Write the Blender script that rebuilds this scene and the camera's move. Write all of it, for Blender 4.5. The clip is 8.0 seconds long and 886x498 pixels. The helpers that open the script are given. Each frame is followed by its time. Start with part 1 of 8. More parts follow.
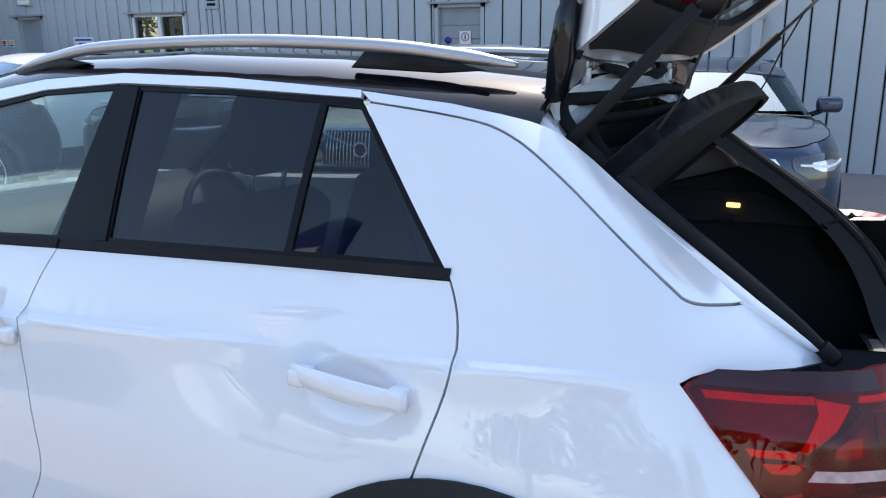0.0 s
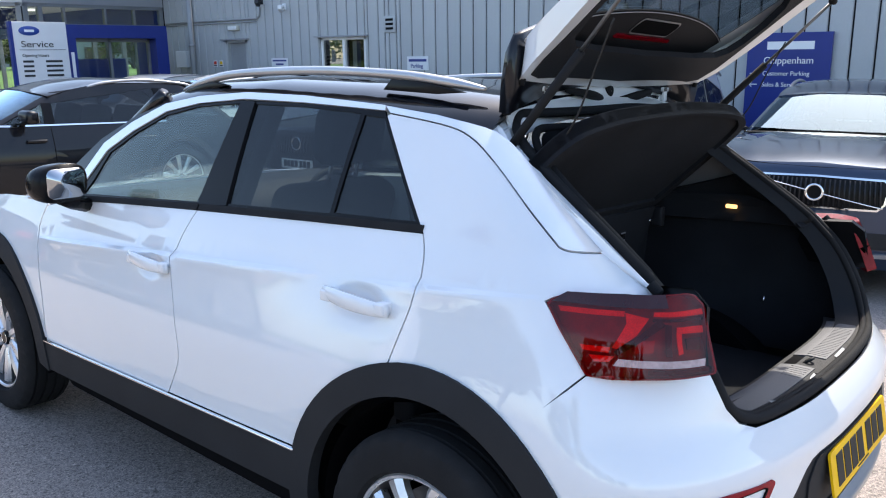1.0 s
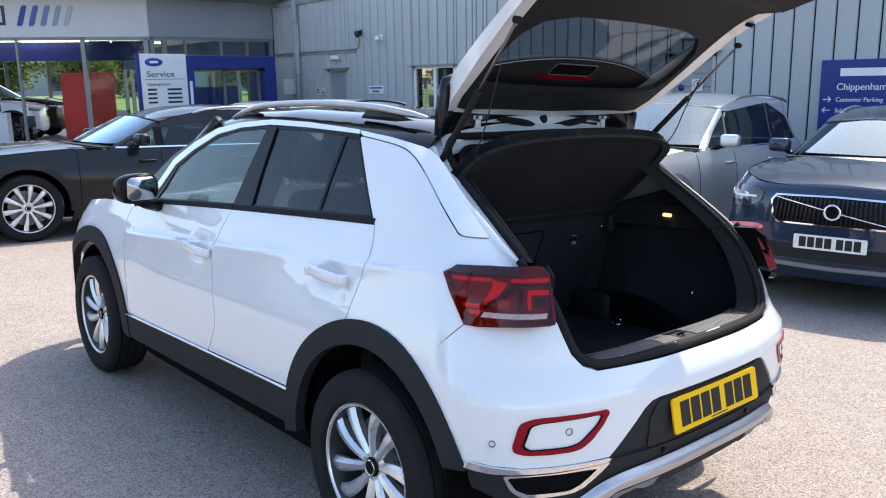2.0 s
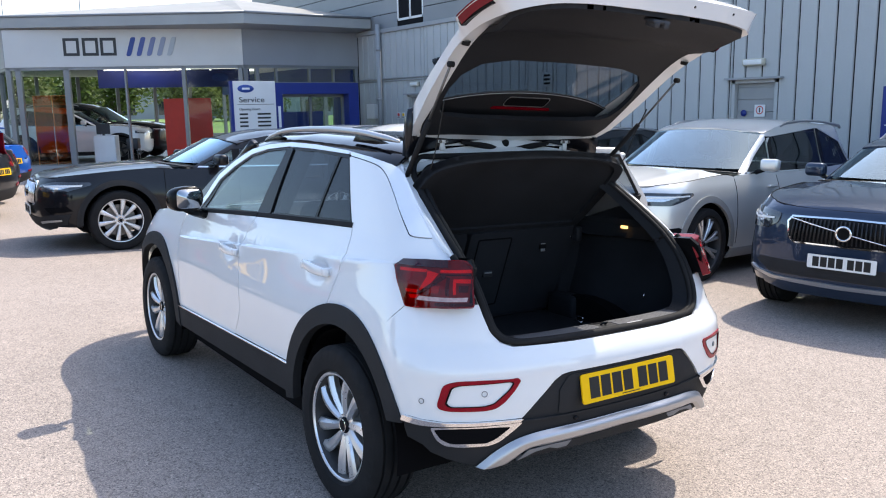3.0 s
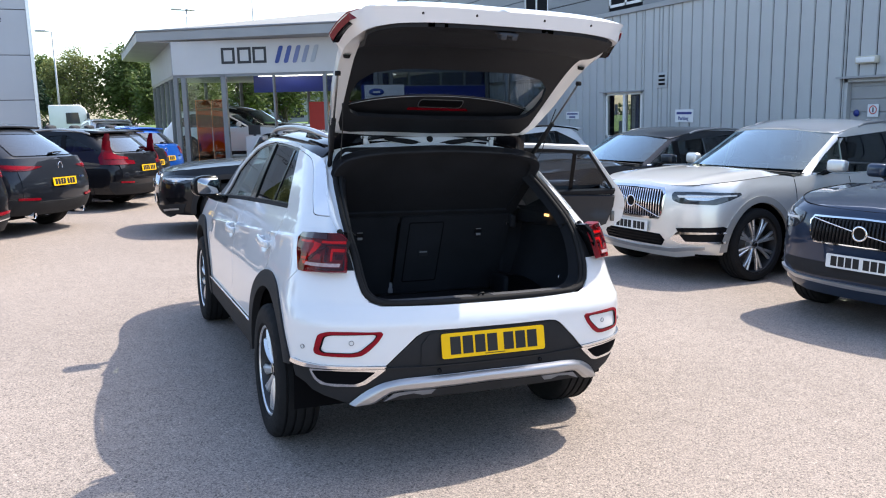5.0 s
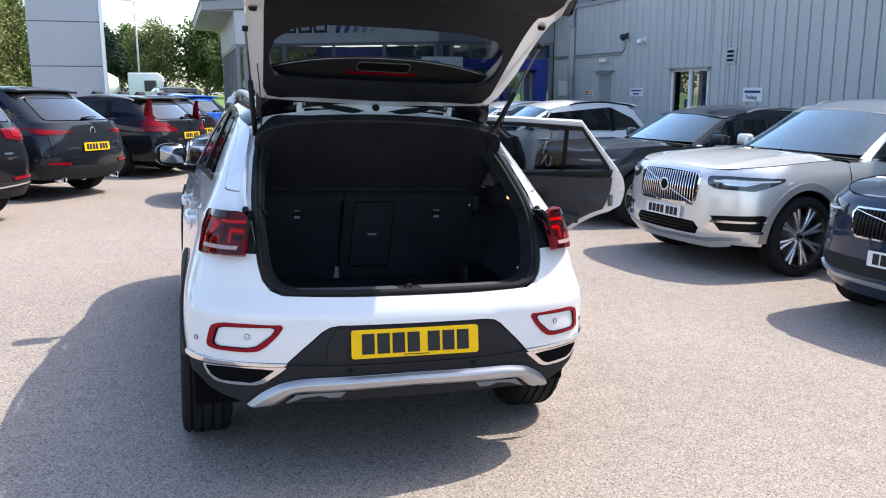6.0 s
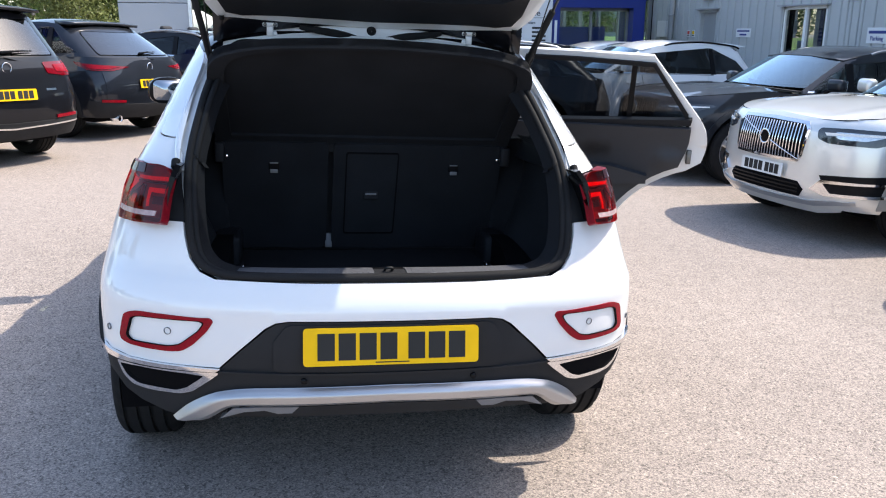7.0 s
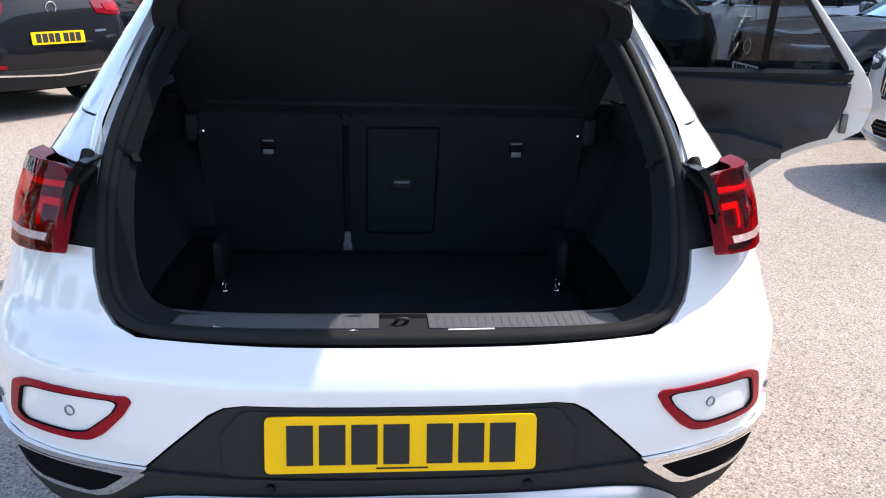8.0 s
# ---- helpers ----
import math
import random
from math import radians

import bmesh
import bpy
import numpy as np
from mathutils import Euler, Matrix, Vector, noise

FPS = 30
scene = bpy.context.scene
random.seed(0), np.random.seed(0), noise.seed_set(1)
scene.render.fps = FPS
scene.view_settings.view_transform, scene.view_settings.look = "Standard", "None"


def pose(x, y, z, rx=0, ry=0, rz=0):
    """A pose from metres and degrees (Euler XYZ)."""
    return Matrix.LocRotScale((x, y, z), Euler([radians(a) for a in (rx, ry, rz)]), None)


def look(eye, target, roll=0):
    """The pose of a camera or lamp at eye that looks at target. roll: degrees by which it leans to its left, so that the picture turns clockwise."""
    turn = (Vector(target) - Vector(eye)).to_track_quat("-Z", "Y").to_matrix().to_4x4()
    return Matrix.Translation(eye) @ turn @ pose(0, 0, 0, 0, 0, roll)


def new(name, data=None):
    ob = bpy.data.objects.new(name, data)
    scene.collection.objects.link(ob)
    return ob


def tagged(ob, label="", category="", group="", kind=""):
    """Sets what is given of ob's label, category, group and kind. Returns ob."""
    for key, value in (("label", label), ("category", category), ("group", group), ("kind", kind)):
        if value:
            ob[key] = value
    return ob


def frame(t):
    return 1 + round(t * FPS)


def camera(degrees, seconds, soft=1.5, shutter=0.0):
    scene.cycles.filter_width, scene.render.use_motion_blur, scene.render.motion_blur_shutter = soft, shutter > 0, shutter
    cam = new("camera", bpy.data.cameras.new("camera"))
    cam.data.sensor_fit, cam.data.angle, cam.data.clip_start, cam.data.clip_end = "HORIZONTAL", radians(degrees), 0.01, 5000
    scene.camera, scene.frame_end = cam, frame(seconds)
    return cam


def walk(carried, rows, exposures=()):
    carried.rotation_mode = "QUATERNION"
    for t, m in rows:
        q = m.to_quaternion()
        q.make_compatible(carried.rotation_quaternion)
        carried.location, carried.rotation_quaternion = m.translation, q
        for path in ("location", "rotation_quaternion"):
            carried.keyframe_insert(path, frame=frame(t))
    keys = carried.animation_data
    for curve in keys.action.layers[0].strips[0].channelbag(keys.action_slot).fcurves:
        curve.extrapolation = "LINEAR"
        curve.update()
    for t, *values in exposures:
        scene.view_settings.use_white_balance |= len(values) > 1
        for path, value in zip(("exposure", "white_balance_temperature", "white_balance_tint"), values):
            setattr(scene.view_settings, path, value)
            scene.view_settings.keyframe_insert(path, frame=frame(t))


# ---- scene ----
cam = camera(57.7, 8.0, soft=1.1)
PATH = [
    (0, (-1.915, 0.279, 1.497), (-0.189, 1.186, 1.051), 0.6),
    (0.5, (-2.13, -0.044, 1.485), (-0.527, 1.076, 1.064), 1.1),
    (1, (-2.224, -0.454, 1.516), (-0.736, 0.818, 1.108), 0.9),
    (1.2, (-2.257, -0.627, 1.532), (-0.808, 0.694, 1.137), 0.6),
    (2.3, (-2.38, -1.546, 1.559), (-1.119, -0.03, 1.222), 0.9),
    (2.5, (-2.356, -1.716, 1.575), (-1.13, -0.168, 1.251), 0.8),
    (3, (-2.352, -2.069, 1.562), (-1.213, -0.452, 1.262), 1.0),
    (3.5, (-2.239, -2.426, 1.582), (-1.192, -0.746, 1.297), 1.1),
    (4, (-2.11, -2.732, 1.582), (-1.154, -0.998, 1.301), 1.2),
    (4.2, (-2.069, -2.829, 1.576), (-1.147, -1.077, 1.287), 1.3),
    (5.3, (-1.407, -3.211, 1.565), (-0.669, -1.378, 1.254), 1.3),
    (5.5, (-1.254, -3.153, 1.564), (-0.549, -1.31, 1.237), 1.8),
    (6, (-0.859, -2.951, 1.548), (-0.251, -1.081, 1.181), 2.2),
    (6.5, (-0.518, -2.68, 1.536), (-0.015, -0.792, 1.105), 2.6),
    (7, (-0.309, -2.214, 1.486), (0.076, -0.318, 0.977), 2.7),
    (7.3, (-0.213, -1.951, 1.466), (0.107, -0.056, 0.912), 2.7),
    (7.5, (-0.137, -1.755, 1.454), (0.133, 0.138, 0.866), 2.5),
    (8, (-0.055, -1.343, 1.467), (0.116, 0.536, 0.803), 1.9),
]
EXPOSURES = ((0.0, 1.40), (1.2, 1.40), (2.5, 1.35), (4.0, 1.28), (5.5, 1.28), (6.5, 1.30), (8.0, 1.42))
SUNLIGHT, SKY = 2.7, 0.170
TAILGATE, DOOR_OPEN, SHELF = 73.0, 66.0, 44.0

# the lot falls gently towards the long wall; G carries what stands on it
FALL = 2.46
G = pose(0, 0, 0, 0, FALL, 0)
walk(cam, [(t, G @ look(eye, target, roll)) for t, eye, target, roll in PATH], EXPOSURES)

# ---- light ----
SUN = (G.to_3x3() @ Vector((0.72, 0.18, 1.0))).normalized()
world = bpy.data.worlds.new("world")
scene.world = world
world.use_nodes = True
wn = world.node_tree.nodes
sky = wn.new("ShaderNodeTexSky")
sky.sky_type, sky.sun_disc = "NISHITA", False
sky.sun_elevation = math.asin(SUN.z)
sky.sun_rotation = math.atan2(SUN.x, SUN.y)
sky.dust_density, sky.air_density, sky.ozone_density = 1.55, 1.0, 0.6
world.node_tree.links.new(sky.outputs[0], wn["Background"].inputs[0])
wn["Background"].inputs[1].default_value = SKY
sun = new("sun", bpy.data.lights.new("sun", "SUN"))
sun.data.energy, sun.data.angle, sun.data.color = SUNLIGHT, radians(0.5), (1.0, 0.92, 0.80)
sun.matrix_world = look(SUN * 30, (0, 0, 0))


# ---- materials ----
def mat(name, color, rough=0.5, metal=0.0, coat=0.0, vary=0.06, scale=1.5, grain=0.0, gscale=120.0, bump=0.0,
        bscale=200.0, rvary=0.0, spec=0.5, emit=0.0, island=0.0):
    """A procedural surface: a large stain and a fine grain in its colour, and fine relief."""
    m = bpy.data.materials.new(name)
    m.use_nodes = True
    nt = m.node_tree
    p = nt.nodes["Principled BSDF"]
    p.inputs["Metallic"].default_value = metal
    p.inputs["Roughness"].default_value = rough
    p.inputs["Specular IOR Level"].default_value = spec
    p.inputs["Coat Weight"].default_value = coat
    p.inputs["Coat Roughness"].default_value = 0.02
    where = nt.nodes.new("ShaderNodeTexCoord")

    def noisy(size, detail):
        n = nt.nodes.new("ShaderNodeTexNoise")
        n.inputs["Scale"].default_value, n.inputs["Detail"].default_value = size, detail
        nt.links.new(where.outputs["Object"], n.inputs["Vector"])
        return n.outputs["Fac"]

    def ramped(value, low, high):
        r = nt.nodes.new("ShaderNodeMapRange")
        r.inputs["From Min"].default_value, r.inputs["From Max"].default_value = 0.3, 0.7
        r.inputs["To Min"].default_value, r.inputs["To Max"].default_value = low, high
        nt.links.new(value, r.inputs["Value"])
        return r.outputs[0]

    def product(a, b):
        n = nt.nodes.new("ShaderNodeMath")
        n.operation = "MULTIPLY"
        nt.links.new(a, n.inputs[0])
        nt.links.new(b, n.inputs[1])
        return n.outputs[0]

    big = noisy(scale, 4)
    factor = ramped(big, 1 - vary, 1 + vary)
    if grain:
        factor = product(factor, ramped(noisy(gscale, 2), 1 - grain, 1 + grain))
    if island:
        info = nt.nodes.new("ShaderNodeObjectInfo")
        r = nt.nodes.new("ShaderNodeMapRange")
        r.inputs["To Min"].default_value, r.inputs["To Max"].default_value = 1 - island, 1 + island
        nt.links.new(info.outputs["Random"], r.inputs["Value"])
        factor = product(factor, r.outputs[0])
    mix = nt.nodes.new("ShaderNodeVectorMath")
    mix.operation = "SCALE"
    mix.inputs[0].default_value = color
    nt.links.new(factor, mix.inputs["Scale"])
    nt.links.new(mix.outputs[0], p.inputs["Base Color"])
    if rvary:
        nt.links.new(ramped(noisy(scale * 5, 3), max(0.02, rough - rvary), rough + rvary), p.inputs["Roughness"])
    if bump:
        b = nt.nodes.new("ShaderNodeBump")
        b.inputs["Strength"].default_value, b.inputs["Distance"].default_value = bump, 0.004
        nt.links.new(noisy(bscale, 3), b.inputs["Height"])
        nt.links.new(b.outputs[0], p.inputs["Normal"])
    if emit:
        p.inputs["Emission Color"].default_value = (*color, 1)
        p.inputs["Emission Strength"].default_value = emit
    return m


def glass(name, tint=(0.9, 0.95, 0.93), gloss=1.0, sheen=(1, 1, 1)):
    """A clear pane: tinted see-through with a mirror sheen that grows at grazing angles."""
    m = bpy.data.materials.new(name)
    m.use_nodes = True
    nt = m.node_tree
    nt.nodes.remove(nt.nodes["Principled BSDF"])
    lw = nt.nodes.new("ShaderNodeLayerWeight")
    lw.inputs["Blend"].default_value = 0.5
    pw = nt.nodes.new("ShaderNodeMath")
    pw.operation, pw.inputs[1].default_value = "POWER", 4.0
    ma = nt.nodes.new("ShaderNodeMath")
    ma.operation, ma.inputs[1].default_value, ma.inputs[2].default_value = "MULTIPLY_ADD", 0.9 * gloss, 0.075 * gloss
    nt.links.new(lw.outputs["Facing"], pw.inputs[0])
    nt.links.new(pw.outputs[0], ma.inputs[0])
    tr, gl, mx = nt.nodes.new("ShaderNodeBsdfTransparent"), nt.nodes.new("ShaderNodeBsdfGlossy"), nt.nodes.new("ShaderNodeMixShader")
    tr.inputs[0].default_value = (*tint, 1)
    gl.inputs["Roughness"].default_value = 0.0
    gl.inputs["Color"].default_value = (*sheen, 1)
    nt.links.new(ma.outputs[0], mx.inputs[0])
    nt.links.new(tr.outputs[0], mx.inputs[1])
    nt.links.new(gl.outputs[0], mx.inputs[2])
    nt.links.new(mx.outputs[0], nt.nodes["Material Output"].inputs[0])
    return m


def paint(name, color, metal=0.0, rough=0.35, coat=1.0):
    return mat(name, color, rough, metal, coat=coat, vary=0.02, scale=2.0, grain=0.03 if metal else 0.0, gscale=900.0, spec=0.08)


WHITE = paint("white_paint", (0.75, 0.76, 0.77))
WHITE.node_tree.nodes["Principled BSDF"].inputs["Coat IOR"].default_value = 1.75
BLACKPAINT = paint("black_paint", (0.006, 0.0065, 0.009), coat=0.6)
SILVER = paint("silver_paint", (0.76, 0.745, 0.71), 0.55, 0.30)
DARKBLUE = paint("slate_blue_paint", (0.020, 0.034, 0.066), 0.35, 0.28, 1.0)
DARKGREY = paint("dark_grey_paint", (0.020, 0.023, 0.029), 0.35, 0.3, 0.8)
GRAPHITE = paint("graphite_paint", (0.017, 0.020, 0.027), 0.35, 0.28, 0.7)
BLUEPAINT = paint("bright_blue_paint", (0.01, 0.09, 0.42), 0.3, 0.3)
CLAD = mat("black_cladding", (0.022, 0.0225, 0.0245), 0.68, spec=0.18, vary=0.12, scale=6, grain=0.12, gscale=900, bump=0.15, bscale=900)
TRIM = mat("gloss_black_trim", (0.008, 0.008, 0.009), 0.2, spec=0.12, vary=0.05)
RUBBER = mat("rubber", (0.016, 0.016, 0.017), 0.8, spec=0.15, vary=0.15, scale=9, grain=0.15, gscale=400, bump=0.2, bscale=500)
CARPET = mat("black_carpet", (0.0140, 0.0152, 0.0185), 0.95, vary=0.2, scale=5, grain=0.35, gscale=700, bump=0.5, bscale=900, spec=0.2)
PLASTIC = mat("grained_plastic", (0.0125, 0.0135, 0.0165), 0.62, spec=0.25, vary=0.1, scale=6, grain=0.1, gscale=700, bump=0.25, bscale=1200)
GREYPLASTIC = mat("grey_plastic", (0.16, 0.16, 0.17), 0.5, vary=0.08, scale=8, grain=0.08, gscale=800, bump=0.15, bscale=900)
CLOTH = mat("seat_cloth", (0.03, 0.031, 0.036), 0.9, vary=0.15, scale=6, grain=0.25, gscale=500, bump=0.4, bscale=800)
CREAM = mat("cream_trim", (0.62, 0.60, 0.56), 0.6, vary=0.06, scale=5, grain=0.05, gscale=500)
CHROME = mat("chrome", (0.85, 0.85, 0.86), 0.06, 1.0, vary=0.03, scale=12)
ALLOY = mat("silver_alloy", (0.74, 0.75, 0.77), 0.34, 0.85, vary=0.06, scale=10, rvary=0.08)
DARKALLOY = mat("dark_alloy", (0.03, 0.03, 0.033), 0.3, 0.6, vary=0.08, scale=10)
BARREL = mat("dark_wheel_barrel", (0.05, 0.05, 0.053), 0.5, 0.5, vary=0.15, scale=10)
BRIGHTSTRIP = mat("bright_satin_strip", (0.86, 0.87, 0.89), 0.16, 0.35, coat=1.0, vary=0.03, scale=4)
BRIGHTSTRIP.node_tree.nodes["Principled BSDF"].inputs["Coat IOR"].default_value = 1.8
ROOFBLACK = mat("black_roof_lacquer", (0.006, 0.006, 0.008), 0.06, vary=0.04, scale=3, spec=0.45)
REFLECT = mat("deep_red_reflector", (0.25, 0.003, 0.012), 0.25, coat=0.15, vary=0.12, scale=30, grain=0.2, gscale=260, spec=0.1)
SATIN = mat("satin_silver", (0.46, 0.46, 0.47), 0.36, 0.8, vary=0.06, scale=6, grain=0.05, gscale=800)
STEEL = mat("brake_steel", (0.17, 0.165, 0.16), 0.45, 1.0, vary=0.2, scale=20)
REDCOVER = glass("red_lamp_cover", (0.78, 0.05, 0.08), 0.35)
REDHOUSE = mat("dark_red_housing", (0.20, 0.005, 0.013), 0.35, spec=0.3, vary=0.2, scale=40, grain=0.25, gscale=420)
SILLGREY = mat("sill_guard_plastic", (0.085, 0.087, 0.097), 0.5, vary=0.08, scale=8, grain=0.08, gscale=800, bump=0.15, bscale=900)
REDLENS = mat("red_lens", (0.15, 0.002, 0.008), 0.08, coat=0.25, spec=0.25, vary=0.12, scale=30)
REDBRIGHT = mat("red_reflector", (0.88, 0.012, 0.026), 0.2, coat=0.2, spec=0.25, vary=0.1, scale=40, grain=0.15, gscale=300)
SMOKE = mat("smoked_lens", (0.03, 0.004, 0.006), 0.06, coat=0.45, spec=0.25, vary=0.1, scale=30)
CLEARLENS = mat("clear_lens", (0.55, 0.57, 0.6), 0.1, 0.7, coat=1.0, vary=0.25, scale=40)
DARKLENS = mat("dark_lens", (0.03, 0.033, 0.038), 0.05, coat=1.0, vary=0.2, scale=30)
YELLOW = mat("yellow_plate", (0.86, 0.50, 0.002), 0.45, spec=0.2, vary=0.03, scale=20)
PLATEWHITE = mat("white_plate", (0.78, 0.78, 0.76), 0.4, vary=0.03, scale=20)
INK = mat("black_ink", (0.006, 0.006, 0.006), 0.65, vary=0.03)
ARCHGREY = mat("grey_arch_moulding", (0.30, 0.295, 0.285), 0.42, 0.2, vary=0.06, scale=5)
WINDOW = glass("clear_car_glass", (0.80, 0.88, 0.85), 0.5)
PRIVACY = glass("privacy_glass", (0.47, 0.50, 0.52), 0.42)
REARGLASS = glass("tinted_rear_glass", (0.20, 0.21, 0.23), 1.3)
# the sky's blue is put into the windscreen's reflection colour
SCREENGLASS = glass("windscreen_glass", (0.34, 0.41, 0.43), 1.9, (0.72, 0.90, 1.0))
MIRROR = mat("mirror_glass", (0.42, 0.44, 0.46), 0.01, 1.0, vary=0.0)
# near-black: shade of gaps, wells and undersides put into the colour; some dark insets
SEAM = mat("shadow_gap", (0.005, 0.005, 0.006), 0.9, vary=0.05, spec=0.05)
DOORCARD = mat("door_card_plastic", (0.026, 0.0285, 0.035), 0.6, vary=0.08, scale=5, grain=0.08, gscale=600, bump=0.2, bscale=900)


# ---- mesh tools ----
from mathutils.geometry import delaunay_2d_cdt


def part(name, bm, material, parent=None, label="", smooth=True, m=None):
    """Links a bmesh as ONE mesh object, under a thing or a part."""
    if smooth:
        for f in bm.faces:
            f.smooth = True
    me = bpy.data.meshes.new(name)
    bm.to_mesh(me)
    bm.free()
    true_normals(me, smooth)
    me.materials.append(material)
    ob = new(name, me)
    if parent is not None:
        ob.parent = parent
    if m is not None:
        ob.matrix_basis = m
    return tagged(ob, label)


def true_normals(me, smooth):
    """Shades a sheet by the normals of the surface that it was laid on."""
    a = me.attributes.get("surface_normal")
    if a is None:
        return
    n, k = len(me.vertices), len(me.loops)
    vn, lv, poly = np.zeros(n * 3, np.float32), np.zeros(k, np.int32), np.zeros(len(me.polygons) * 3, np.float32)
    a.data.foreach_get("vector", vn)
    me.loops.foreach_get("vertex_index", lv)
    me.polygons.foreach_get("normal", poly)
    vn, poly = vn.reshape(-1, 3), poly.reshape(-1, 3)
    out = vn[lv]
    start = np.zeros(len(me.polygons), np.int32)
    size = np.zeros(len(me.polygons), np.int32)
    me.polygons.foreach_get("loop_start", start)
    me.polygons.foreach_get("loop_total", size)
    owner = np.repeat(np.arange(len(me.polygons)), size)
    least = np.minimum.reduceat((vn[lv] ** 2).sum(1), start)
    bad = ((out * poly[owner]).sum(1) < 0.4) | (least[owner] < 0.5)
    out[bad] = poly[owner][bad]
    me.attributes.remove(me.attributes["surface_normal"])
    if smooth:
        me.normals_split_custom_set([tuple(v) for v in out.tolist()])


def thing(name, m, label, category, group="", kind=""):
    ob = new(name)
    ob.empty_display_size = 0.1
    ob.matrix_basis = m
    return tagged(ob, label, category, group, kind)


def inside(p, poly):
    c, (x, y), n = False, p, len(poly)
    for i in range(n):
        (x1, y1), (x2, y2) = poly[i], poly[i - 1]
        if (y1 > y) != (y2 > y) and x < (x2 - x1) * (y - y1) / (y2 - y1) + x1:
            c = not c
    return c


def spline(pts, n=6, closed=False):
    """A smooth curve through the points."""
    out, k = [], len(pts)
    for i in range(k if closed else k - 1):
        g = (lambda j: Vector(pts[j % k])) if closed else (lambda j: Vector(pts[min(max(j, 0), k - 1)]))
        a, b, c, d = g(i - 1), g(i), g(i + 1), g(i + 2)
        for s in range(n):
            t = s / n
            out.append(0.5 * ((2 * b) + (c - a) * t + (2 * a - 5 * b + 4 * c - d) * t * t + (3 * b - a - 3 * c + d) * t ** 3))
    if not closed:
        out.append(Vector(pts[-1]))
    return [tuple(p) for p in out]


def rounded(poly, r, n=4):
    """A polygon with its corners rounded by about r."""
    out, k = [], len(poly)
    for i in range(k):
        a, b, c = Vector(poly[i - 1]), Vector(poly[i]), Vector(poly[(i + 1) % k])
        q = min(r, (a - b).length * 0.45, (c - b).length * 0.45)
        s, e = b + (a - b).normalized() * q, b + (c - b).normalized() * q
        for j in range(n + 1):
            t = j / n
            out.append(tuple(s * (1 - t) ** 2 + b * 2 * t * (1 - t) + e * t * t))
    return out


def arc(cy, cz, r, a0, a1, n=18):
    return [(cy + r * math.cos(radians(a0 + (a1 - a0) * i / n)), cz + r * math.sin(radians(a0 + (a1 - a0) * i / n))) for i in range(n + 1)]


def dense(poly, step):
    out = []
    for i in range(len(poly)):
        a, b = Vector(poly[i]), Vector(poly[(i + 1) % len(poly)])
        k = max(1, round((b - a).length / step))
        out += [tuple(a.lerp(b, j / k)) for j in range(k)]
    return out


def dense_open(line, step):
    out = []
    for a, b in zip(line, line[1:]):
        a, b = Vector(a), Vector(b)
        k = max(1, round((b - a).length / step))
        out += [tuple(a.lerp(b, j / k)) for j in range(k)]
    return out + [tuple(line[-1])]


